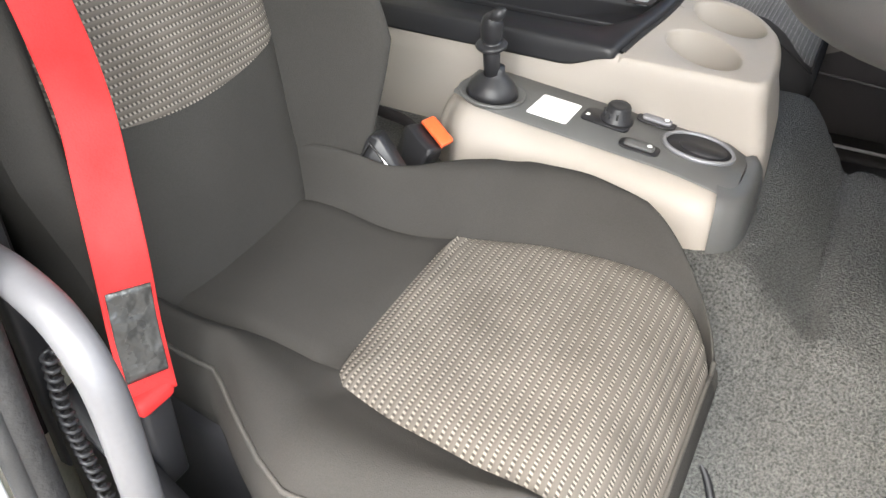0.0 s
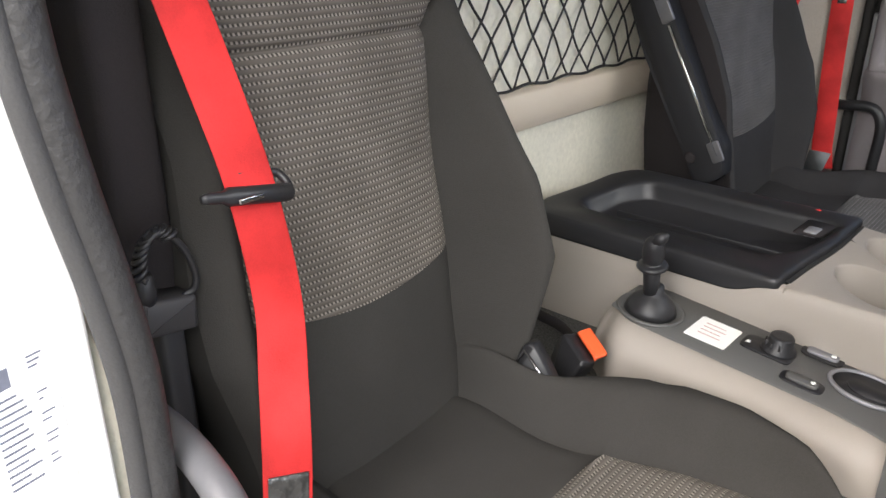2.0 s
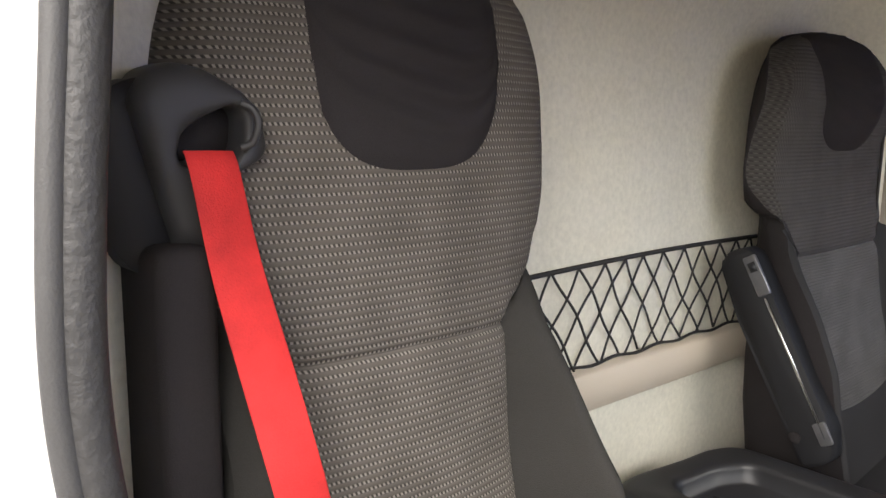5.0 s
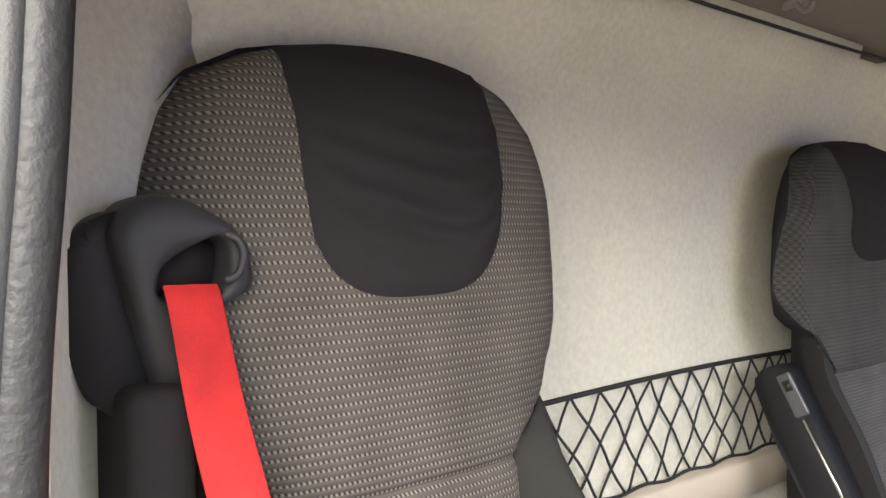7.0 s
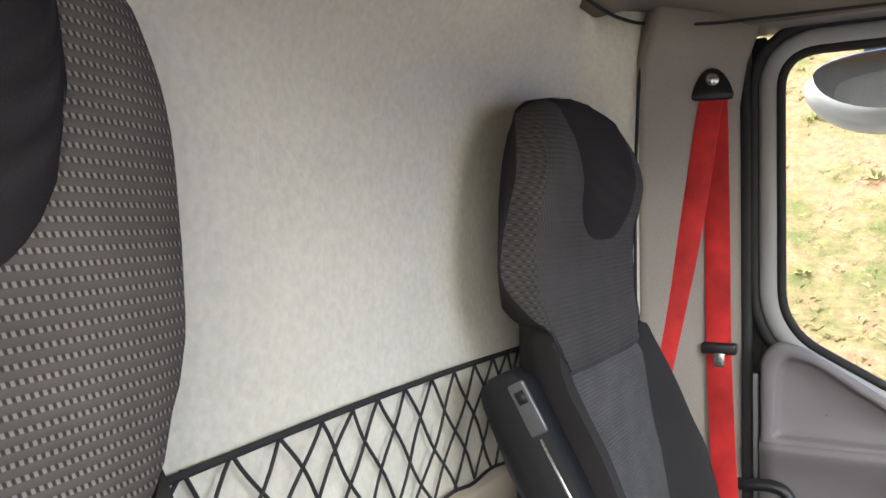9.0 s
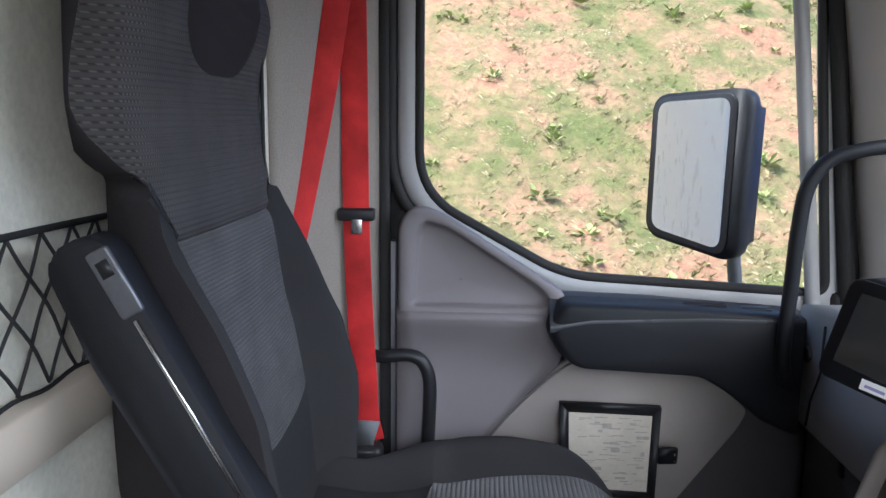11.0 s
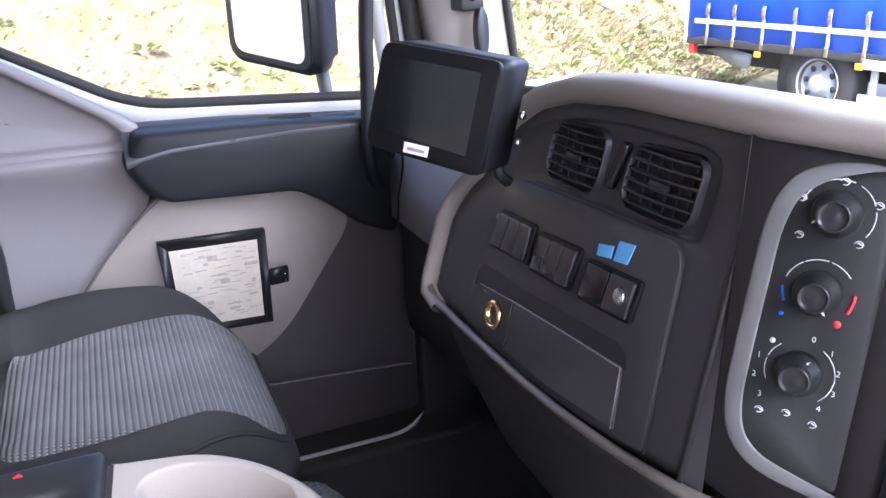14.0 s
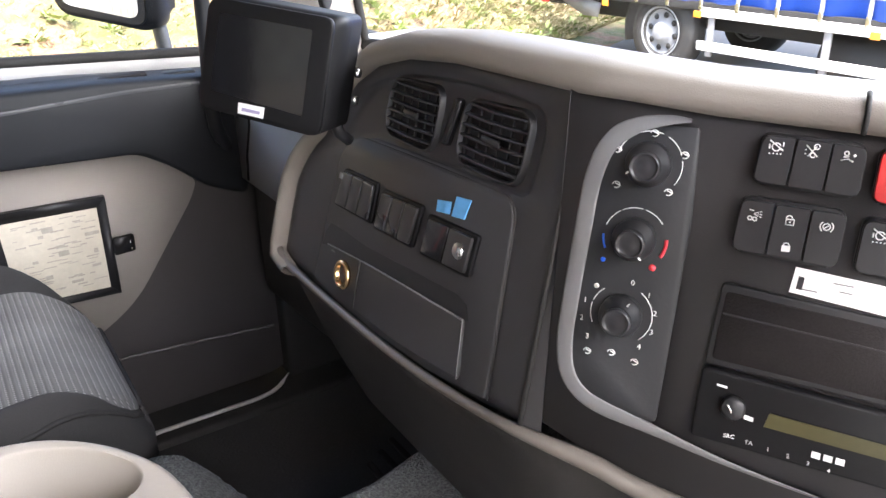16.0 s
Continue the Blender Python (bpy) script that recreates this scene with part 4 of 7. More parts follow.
NOSE = [(0.084, 1.087), (0.081, 1.162), (0.073, 1.230), (0.052, 1.314), (0.008, 1.393), (-0.042, 1.440)]
body = dense(rounded([(-0.60, 1.100)] + NOSE + [(-0.125, 1.462), (-0.60, 1.468)], [0.01, 0.036, 0.03, 0.04, 0.04, 0.04, 0.03, 0.02, 0.01], 7), 0.02)
rows = []
for z, near, far, nose_ in ((0.64, 0.006, 0.026, 0.022), (0.80, 0.006, 0.024, 0.020), (0.925, 0.004, 0.018, 0.014), (0.960, 0.002, 0.010, 0.008), (0.985, 0.0, 0.003, 0.002), (1.000, 0.0, 0.0, 0.0)):
    rows.append([(p.x + nose_ * step(-0.05, 0.06, p.x), p.y + near + (far - near) * step(1.16, 1.40, p.y), z) for p in body])
part("body", grid(rows, close_u=True), BEIGE, bx)

# the top with its rounded shoulder, and the two wells let into it
top = dense(rounded([(-0.126, 1.0913)] + NOSE + [(-0.126, 1.462)], [0.0, 0.036, 0.03, 0.04, 0.04, 0.04, 0.03, 0.0], 7), 0.012)
mid = sum(top, Vector((0, 0))) / len(top)
rows = []
for d, z in ((0.0, 0.998), (0.0003, 1.006), (0.002, 1.016), (0.005, 1.0235), (0.009, 1.027), (0.012, 1.028), (0.017, 1.0274)):
    row = []
    for p, a, b in zip(top, top[-1:] + top[:-1], top[1:] + top[:1]):
        t = (b - a).normalized()
        q = p + Vector((-t.y, t.x)) * d
        row.append((q.x if p.x > -0.12 else -0.126, q.y, z) if p.x > -0.12 or p.y < 1.11 or p.y > 1.45 else (-0.126, min(max(p.y, 1.10 + d), 1.462 - d), 1.028 if d > 0.01 else z))
    rows.append(row)
bm = grid(rows, close_u=True)
part("shoulder", bm, BEIGE, bx)
WELLS = ((-0.034, 1.194), (-0.037, 1.345))
angles = np.linspace(0, 2 * math.pi, 145)[:-1]


def well_at(c, a, g):
    """The place on a well's oval rim, scaled by g, in the direction a from its middle."""
    d = Vector((math.cos(a), math.sin(a)))
    p, q = 0.64 * d.x - 0.77 * d.y, 0.77 * d.x + 0.64 * d.y
    return Vector(c) + d * (g / math.hypot(p / 0.086, q / 0.044))


for c, way in zip(WELLS, (-1, 1)):
    cell, m = [], Vector((-0.0355, 1.2695))
    loop = [Vector(p[:2]) for p in rows[-2]]
    for p, q in zip(loop, loop[1:] + loop[:1]):
        u, v = ((p - m).dot(Vector((0.77, 0.64))) * way, (q - m).dot(Vector((0.77, 0.64))) * way)
        if u >= 0:
            cell.append(tuple(p))
        if u * v < 0:
            cell.append(tuple(p.lerp(q, u / (u - v))))
    sheet = [[(*ray_to(cell, c, a), 1.0279) for a in angles]]
    for g, z in ((1.05, 0.0), (1.03, -0.0004), (1.01, -0.002), (1.0, -0.005), (0.985, -0.012), (0.93, -0.045), (0.88, -0.066), (0.80, -0.074), (0.72, -0.076), (0.02, -0.076)):
        sheet.append([(*well_at(c, a, g), 1.028 + z) for a in angles])
    part("cup_holder", grid(sheet, close_u=True), BEIGE, bx)

# tray lid: a deep skirt along the near side that runs up to the joint
lid = dense(rounded([(-0.575, 1.0965), (-0.132, 1.0885), (-0.129, 1.464), (-0.565, 1.470), (-0.59, 1.40), (-0.59, 1.16)], (0.04, 0.014, 0.01, 0.04, 0.03, 0.03), 6), 0.012)
inner = rounded([(-0.50, 1.175), (-0.190, 1.170), (-0.158, 1.24), (-0.150, 1.40), (-0.505, 1.405), (-0.535, 1.34), (-0.53, 1.21)], 0.025, 6)
cc = Vector((-0.33, 1.28))


def skirt(p):
    """How far the lid's rim hangs down at a place of its outline."""
    return 1.005 + 0.0205 * step(-0.215, -0.140, p.x) ** 1.3


turn = [math.atan2((p - cc).y, (p - cc).x) for p in lid]
li = [ray_to(inner, tuple(cc), a) for a in turn]
rows = []
for s, f in ((0.985, 0.0), (1.003, 0.0), (1.005, 0.12), (1.002, 0.55), (0.992, 0.86), (0.975, 0.98), (0.95, 1.0)):
    rows.append([(cc.x + (p.x - cc.x) * (s if p.x < -0.2 else min(s, 1.0)), cc.y + (p.y - cc.y) * s, skirt(p) + (1.041 - skirt(p)) * f) for p in lid])
for s, z in ((1.06, 1.041), (1.01, 1.038), (0.985, 1.030), (0.965, 1.008), (0.93, 1.004), (0.02, 1.004)):
    rows.append([(cc.x + (p.x - cc.x) * s, cc.y + (p.y - cc.y) * s, z) for p in li])
shelf = [[(x, 1.0993 - 0.0190 * (x + 0.6) + d, z + 0.0004) for x in np.linspace(-0.58, -0.092, 64)] for d, z in ((0.0, 0.975), (0.0, 0.998), (0.0003, 1.006), (0.002, 1.016), (0.005, 1.0235), (0.009, 1.027), (0.020, 1.0278))]
part("top_apron", grid(shelf), BEIGE, bx)
lidp = part("tray_lid", grid(rows, close_u=True), BLACK, bx, "black grained plastic tray lid")
part("latch_well", prism(rounded([(-0.030, -0.040), (0.012, -0.036), (0.016, 0.040), (-0.030, 0.044)], 0.008, 4), 0.0014, ((-0.168, 1.345, 1.0402), (1, 0, 0), (0, 1, 0))), CLOTH_BLACK, lidp)
part("latch", box((-0.186, 1.318, 1.034), (-0.164, 1.352, 1.0445), 0.004), SILVER, lidp, "small silver latch")
part("tray_divider", box((-0.50, 1.275, 1.003), (-0.18, 1.282, 1.012), 0.002), BLACK, lidp)
part("joint_strip", grid([[(-0.1310, y, 1.026), (-0.1310, y, 1.0298), (-0.1235, y, 1.0298), (-0.1235, y, 1.026)] for y in np.linspace(1.116, 1.448, 36)]), RUBBER, bx, smooth=False)
part("warning_triangle", prism([(-0.004, -0.003), (0.004, -0.003), (0, 0.004)], 0.001, ((-0.20, 1.448, 1.0412), (1, 0, 0), (0, 1, 0))), mat("red_plastic", (0.6, 0.03, 0.03), 0.4), bx, "small red triangle mark", smooth=False)

# the box is scaled about the early camera's place, to fit the camera's views
start_eye = Vector((0.158, 0.015, 1.485))
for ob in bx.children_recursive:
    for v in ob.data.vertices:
        v.co = start_eye + (v.co - start_eye) * interp(v.co.y, (1.085, 1.46), (1.022, 0.930)) + Vector((0.016, -0.012, 0)) * step(1.10, 1.36, v.co.y)

# ---- dashboard ----
FA = [Vector(v) for v in ((0.32, 1.1, 1.2), (0, 1, 0), (0.22, 0, 1))]
FB = [Vector(v) for v in ((0.311, 1.090, 1.2065), (-0.077, 0.116, 0), (0.22, 0, 1))] + [0.975]  # drawn at this scale


def face(fr, off=0.0, u=0.0, v=0.0):
    """The frame of a dash panel, moved off towards the seats and by u, v along the panel."""
    o, a, b = fr[:3]
    k = fr[3] if len(fr) > 3 else 1.0
    u, v = u * k, v * k
    a = a.normalized()
    b = (b - a * b.dot(a)).normalized()
    n = a.cross(b)
    return (o - n * off + a * u + b * v, a, b)


def spot(fr, u, v, off=0.0):
    return face(fr, off, u, v)[0]


def normal(fr):
    _, a, b = face(fr)
    return -a.cross(b)


def plate(fr, poly, off, thick, bevel=0.0, seg=2):
    k = fr[3] if len(fr) > 3 else 1.0
    return prism([(p * k, q * k) for p, q in poly], -thick, face(fr, off), bevel, seg)


def lettering(body, size, fr, off, u, v, material, parent, turn=0.0):
    cu = bpy.data.curves.new("lettering", "FONT")
    cu.body, cu.size, cu.align_x, cu.align_y, cu.resolution_u = body, size, "CENTER", "CENTER", 2
    tmp = bpy.data.objects.new("lettering", cu)
    scene.collection.objects.link(tmp)
    me = bpy.data.meshes.new_from_object(tmp.evaluated_get(bpy.context.evaluated_depsgraph_get()))
    bpy.data.objects.remove(tmp)
    o, a, b = face(fr, off, u, v)
    m = Matrix((-a, b, (-a).cross(b))).transposed().to_4x4()
    m.translation = o
    me.transform(m @ Matrix.Rotation(turn, 4, "Z"))
    me.materials.clear()
    me.materials.append(material)
    ob = new("lettering", me)
    ob.parent = parent
    return ob


PRINT = mat("white_print", (0.75, 0.75, 0.74), 0.5, var=0.02, grain=0.02, bump=0.0)
GLOSS = mat("gloss_black", (0.008, 0.008, 0.010), 0.12, var=0.1, grain=0.02, bump=0.02, spec=0.5)
GREYRIM = mat("satin_grey_rim", (0.17, 0.17, 0.175), 0.4, var=0.05, grain=0.05, bump=0.1)
KNEE = mat("taupe_knee_panel", (0.056, 0.052, 0.050), 0.6, var=0.08, grain=0.08, gscale=900, bump=0.25)
SATIN = mat("satin_black_keys", (0.026, 0.026, 0.028), 0.3, var=0.08, grain=0.03, bump=0.03, spec=0.5)
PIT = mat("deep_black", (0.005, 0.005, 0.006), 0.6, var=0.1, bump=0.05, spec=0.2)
dash = thing("dashboard", "charcoal dashboard with beige edging wrapped towards the driver", "dashboard")
outA = [(-0.0205, -0.113), (0.066, -0.127), (0.16, -0.1345), (0.28, -0.137), (0.40, -0.136), (0.434, -0.130), (0.4334, -0.117), (0.428, -0.075), (0.4215, -0.0345), (0.405, -0.008), (0.385, 0.012), (0.36, 0.031), (0.326, 0.0745), (0.30, 0.10), (0.262, 0.122), (0.209, 0.136), (0.132, 0.143), (-0.0205, 0.1445)]
recess = rounded([(0.326, 0.036), (0.302, 0.075), (0.279, 0.097), (0.246, 0.1115), (0.20, 0.1215), (0.132, 0.1275), (0.055, 0.128), (0.014, 0.124), (0.013, 0.09), (0.020, 0.0565), (0.036, 0.0555), (0.145, 0.053), (0.278, 0.0485), (0.309, 0.034)], (0.004, 0.01, 0.01, 0.01, 0.02, 0.02, 0.02, 0.022, 0.02, 0.006, 0.004, 0.004, 0.01, 0.004), 4)
fc = (0.16, 0.085)
turn_ = np.linspace(0, 2 * math.pi, 145)[:-1]
fo, fi = [ray_to(outA, fc, a) for a in turn_], [ray_to(recess, fc, a) for a in turn_]
rows = [[spot(FA, p.x, p.y, off) for p in fo] for off in (-0.16, -0.004)]
for t, off in ((0.06, -0.0005), (0.15, 0.0005), (0.93, 0.0005), (1.0, -0.0015)):
    rows.append([spot(FA, *(p + (q - p) * t), off) for p, q in zip(fo, fi)])
for t, off in ((0.975, -0.0038), (0.95, -0.0052), (0.88, -0.0056), (0.02, -0.0056)):
    rows.append([spot(FA, fc[0] + (q.x - fc[0]) * t, fc[1] + (q.y - fc[1]) * t, off) for q in fi])
part("left_fascia", grid(rows, close_u=True, caps=True), DASH, dash)
outB = [(-0.0205, -0.113), (-0.06, -0.130), (-0.113, -0.145), (-0.25, -0.165), (-0.45, -0.17), (-0.45, 0.118), (-0.25, 0.127), (-0.12, 0.133), (-0.0205, 0.1435)]
part("right_fascia", prism([(0.975 * p, 0.975 * q) for p, q in outB], 0.16, face(FB), 0.0), mat("taupe_fascia", (0.0385, 0.0365, 0.0378), 0.5, var=0.1, grain=0.1, gscale=1100, bump=0.12), dash)
part("fascia_corner", grid([[spot(FA, -0.0200, v, 0.0), spot(FB, -0.0200, v, 0.0)] for v in np.linspace(-0.127, 0.1445, 8)]), bpy.data.materials["taupe_fascia"], dash)
part("fascia_joint", tube([spot(FA, -0.0185, 0.146, 0.001), spot(FA, -0.0206, 0.027, 0.001), spot(FA, -0.0235, -0.113, 0.001)], 0.0022, 6), RUBBER, dash)

# beige roll along the dashboard's left end and top
line = []
for i in range(4, len(outA)):
    a, b = Vector(outA[max(i - 1, 0)]), Vector(outA[min(i + 1, len(outA) - 1)])
    d = (b - a).normalized()
    line.append((FA, outA[i], Vector((-d.y, d.x)) * -1))
for u, v in ((-0.06, 0.139), (-0.12, 0.133), (-0.2, 0.129), (-0.3, 0.124), (-0.45, 0.118)):
    line.append((FB, (u, v), Vector((0.06, 1)).normalized()))
rows = []
for fr, (u, v), nrm in line:
    out = nrm if nrm.y > -0.2 or u > 0.3 else -nrm
    if out.x < 0 and u > 0.25:
        out = -out
    t = step(-0.05, 0.12, v)
    wide = 0.013 + 0.010 * t
    rows.append([spot(fr, u + out.x * a * wide, v + out.y * a * wide, b) for a, b in ((-0.12, -0.004), (-0.1, 0.006), (0.1, 0.013), (0.45, 0.016), (0.8, 0.010), (1.05, -0.004), (1.25, -0.03), (1.3, -0.09))])
part("beige_roll", grid(rows), mat("beige_edging", (0.185, 0.163, 0.142), 0.55, var=0.08, grain=0.06, gscale=900, bump=0.2), dash, "beige soft edging")
part("roll_joint", tube([spot(FB, -0.2048, 0.129 + 0.021 * t, 0.0165 - 0.02 * max(0, t - 0.6) - 0.012 * max(0, 0.25 - t)) for t in np.linspace(-0.1, 1.1, 8)], 0.0016, 6), RUBBER, dash)
# bottom edging and knee panel
low = [spot(FA, u, v, 0.004) for u, v in ((0.436, -0.125), (0.425, -0.132), (0.40, -0.1370), (0.28, -0.1385), (0.16, -0.1365), (0.066, -0.129), (-0.0205, -0.116))] + [spot(FB, u, v, 0.004) for u, v in ((-0.06, -0.135), (-0.113, -0.150), (-0.25, -0.171), (-0.45, -0.177))]
sm = smooth_line(low, 5)
part("beige_sill", tube(sm, [0.0046 + 0.0030 * step(0.56, 0.72, i / (len(sm) - 1)) for i in range(len(sm))], 12), mat("taupe_edging", (0.115, 0.102, 0.09), 0.4, var=0.05, grain=0.05, bump=0.1), dash, "beige lower edging strip")
rows = []
for k, (dz, dxx, pull) in enumerate(((0.0, 0.0, 0.0), (0.04, 0.012, 0.0), (0.10, 0.033, 0.004), (0.16, 0.058, 0.0), (0.23, 0.088, 0.008), (0.29, 0.125, 0.045), (0.36, 0.19, 0.11))):
    r = []
    for i, p in enumerate(sm):
        t = i / (len(sm) - 1)
        q = Vector(p)
        q.y = q.y - pull * (1 - t) ** 2.2 * 0.9
        r.append((q.x + dxx + 0.006, q.y, q.z - dz))
    rows.append(r)
bm = grid(rows)
bmesh.ops.solidify(bm, geom=list(bm.faces), thickness=0.01)
part("knee_panel", bm, KNEE, dash, "taupe curved knee panel")
part("footwell_back", box((0.62, 0.3, 0.45), (0.66, 2.1, 1.2)), RUBBER, dash, smooth=False)
# deck behind the edging, up to the windscreen
deck = []
for fr, (u, v), _ in line[9:]:
    p = spot(fr, u, v + 0.027, -0.085)
    deck.append([p, (p.x + 0.05, p.y, p.z - 0.02), (p.x + 0.15, p.y + 0.01, 1.275), (0.86, p.y + 0.02, 1.24)])
part("deck", grid(deck), KNEE, dash, "dark dash top")

# passenger side of the dashboard
PANEL = mat("passenger_panel_grey", (0.33, 0.315, 0.295), 0.5, var=0.06, grain=0.06, gscale=900, bump=0.25)
part("passenger_upper", prism(rounded([(1.52, 1.005), (2.07, 1.005), (2.07, 1.215), (1.44, 1.27), (1.46, 1.1)], 0.02, 4), 0.10, ((0.42, 0, 0), (0, 1, 0), (0, 0, 1)), 0.0), PANEL, dash, "grey upper passenger panel")
part("passenger_lower", prism(rounded([(1.50, 0.80), (2.07, 0.76), (2.07, 1.0), (1.50, 1.0)], 0.03, 4), 0.2, ((0.45, 0, 0), (0, 1, 0), (0, 0, 1)), 0.0), KNEE, dash, "dark lower passenger panel")
part("panel_gap", tube([(0.4185, 1.962, 1.20), (0.4185, 1.965, 1.12), (0.4185, 1.995, 1.06), (0.4185, 2.005, 1.01)], 0.0022, 6), RUBBER, dash)
part("glovebox_line", tube(smooth_line([(0.447, 2.06, 0.992), (0.447, 1.93, 0.998), (0.447, 1.80, 1.006), (0.447, 1.6, 1.0)], 5), 0.0026, 6), PANEL, dash)
part("glovebox_pull", prism(rounded([(1.912, 0.955), (1.930, 0.955), (1.934, 0.995), (1.918, 0.998)], 0.006, 4), -0.002, ((0.4485, 0, 0), (0, 1, 0), (0, 0, 1))), PIT, dash, "black glovebox pull")
part("lock", turned([(0.013, 0), (0.015, 0.003), (0.009, 0.006), (0, 0.006)], (0.42, 2.020, 1.135), (-1, 0, 0)), BLACK, dash, "small black lock")

# air vents
def span(poly, v):
    """Where a level line enters and leaves the polygon."""
    hits = []
    for i in range(len(poly)):
        (a, b), (c, d) = poly[i - 1], poly[i]
        if (b - v) * (d - v) < 0:
            hits.append(a + (c - a) * (v - b) / (d - b))
    return (min(hits), max(hits)) if len(hits) > 1 else None


def scaled(poly, c, k):
    return [(c[0] + (p - c[0]) * k, c[1] + (q - c[1]) * k) for p, q in poly]


for uc, vc, w, h in ((0.197, 0.088, 0.047, 0.0305), (0.076, 0.0895, 0.0475, 0.0305)):
    rim_ = rounded([(uc - w + 0.004, vc - h), (uc + w, vc - h + 0.001), (uc + w - 0.006, vc + h - 0.004), (uc - w + 0.001, vc + h)], (0.020, 0.022, 0.016, 0.018), 7)
    rows = [[spot(FA, p, q, off) for p, q in scaled(rim_, (uc, vc), k)] for k, off in ((1.03, -0.0058), (1.0, -0.0030), (0.985, -0.0012), (0.965, -0.0004), (0.945, -0.0008), (0.93, -0.002), (0.92, -0.0052))]
    vent = part("air_vent", grid(rows, close_u=True), BLACK, dash, "black louvred air vent")
    inner_ = scaled(rim_, (uc, vc), 0.93)
    # near-black sheet stands in for the shade deep inside the vent
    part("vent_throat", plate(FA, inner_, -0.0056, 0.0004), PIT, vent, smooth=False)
    for k in range(6):
        u = uc + (k - 2.5) * w * 0.29
        part("vane", plate(FA, [(u - 0.0006, vc - h * 0.72), (u + 0.0006, vc - h * 0.72), (u + 0.0006, vc + h * 0.72), (u - 0.0006, vc + h * 0.72)], -0.0052, 0.0016), BLACK, vent, smooth=False)
    for k in range(6):
        v = vc - h * 0.905 + (k + 0.62) * (2 * h * 0.905) / 6.25
        lo_, hi_ = span(inner_, v)
        rows = []
        for t in np.linspace(0, 1, 9):
            u, bow = lo_ + (hi_ - lo_) * t, -0.0012 * math.sin(math.pi * t)
            rows.append([spot(FA, u, v + bow + dv, off) for dv, off in ((-0.0009, -0.0016), (0.0004, -0.0010), (0.0011, -0.0014), (0.0022, -0.0048), (0.0010, -0.0050))])
        part("louvre", grid(rows, close_u=True, caps=True), SATIN, vent)
    part("vent_slide", plate(FA, rounded([(uc - 0.013, vc - 0.0052), (uc + 0.011, vc - 0.0042), (uc + 0.011, vc + 0.0015), (uc - 0.013, vc + 0.0005)], 0.002, 2), -0.0012, 0.0018, 0.0008, 1), BLACK, vent)
part("vent_wheel", plate(FA, rounded([(0.122, 0.112), (0.131, 0.114), (0.143, 0.072), (0.134, 0.070)], 0.004, 3), -0.0056, 0.0065, 0.0025, 2), GLOSS, dash, "glossy black thumbwheel")

# lower sub-panel with switches, drawer and socket
sub = [(0.018, -0.112), (0.026, 0.043), (0.036, 0.0535), (0.145, 0.051), (0.278, 0.0465), (0.309, 0.029), (0.318, -0.02), (0.338, -0.128), (0.2, -0.131), (0.1, -0.125)]
part("sub_panel", plate(FA, rounded(sub, (0.004, 0.010, 0.004, 0, 0.012, 0.012, 0, 0.006, 0, 0), 4), -0.001, 0.005, 0.0025, 3), DASH, dash)
part("sub_panel_edge", tube([spot(FA, u, v, 0.0018) for u, v in rounded(sub[:7], (0, 0.01, 0.004, 0, 0.012, 0.012, 0), 4)], 0.0012, 6), RUBBER, dash)
for name, q, keys in (("switch_block", [(0.2265, -0.029), (0.305, -0.032), (0.2925, 0.011), (0.2235, 0.0135)], 3), ("switch_block", [(0.150, -0.028), (0.2215, -0.0315), (0.2135, 0.0105), (0.1425, 0.0145)], 3), ("switch_block", [(0.0625, -0.0235), (0.138, -0.0285), (0.1325, 0.0110), (0.058, 0.0145)], 2)):
    blk = part(name, plate(FA, rounded(q, 0.004, 3), 0.0035, 0.004, 0.0014, 2), PIT, dash, "black rocker switch bezel")
    c = sum((Vector(p) for p in q), Vector((0, 0))) / 4
    for k in range(keys):
        t0, t1 = k / keys, (k + 1) / keys
        b0, b1, t_0, t_1 = [Vector(q[0]).lerp(Vector(q[1]), t0), Vector(q[0]).lerp(Vector(q[1]), t1), Vector(q[3]).lerp(Vector(q[2]), t0), Vector(q[3]).lerp(Vector(q[2]), t1)]
        inset = [c + (p - c) * 0.90 for p in (b0, b1, t_1, t_0)]
        m = sum(inset, Vector((0, 0))) / 4
        key = part("switch_key", plate(FA, rounded([tuple(m + (p - m) * 0.94) for p in inset], 0.002, 2), 0.0072, 0.003, 0.0012, 2), GLOSS if keys == 2 and k == 1 else SATIN, blk)
part("key_lock", turned([(0.0065, 0), (0.007, 0.002), (0.005, 0.004), (0.0, 0.004)], spot(FA, 0.076, -0.004, 0.0105), normal(FA)), STEEL, dash, "steel key lock")
part("switch_mark", plate(FA, [(0.289, 0.0), (0.295, 0.0), (0.294, 0.006), (0.288, 0.006)], 0.0105, 0.0004), GREYRIM, dash, smooth=False)
for q in ([(0.1045, 0.0185), (0.124, 0.0155), (0.1245, 0.0258), (0.1045, 0.0295)], [(0.083, 0.0205), (0.1013, 0.018), (0.0985, 0.036), (0.078, 0.0385)]):
    tagged(part("tape_piece", plate(FA, q, 0.0047, 0.0011, 0.0003), mat("blue_tape", (0.12, 0.38, 0.72), 0.6, var=0.15, vscale=60), None, smooth=False), "small piece of light blue masking tape on the dashboard", "tape")
part("drawer", plate(FA, rounded([(0.054, -0.112), (0.0605, -0.0595), (0.234, -0.070), (0.2405, -0.124), (0.15, -0.121)], 0.004, 3), 0.0035, 0.003, 0.0015, 2), DASH, dash, "flush charcoal drawer front")
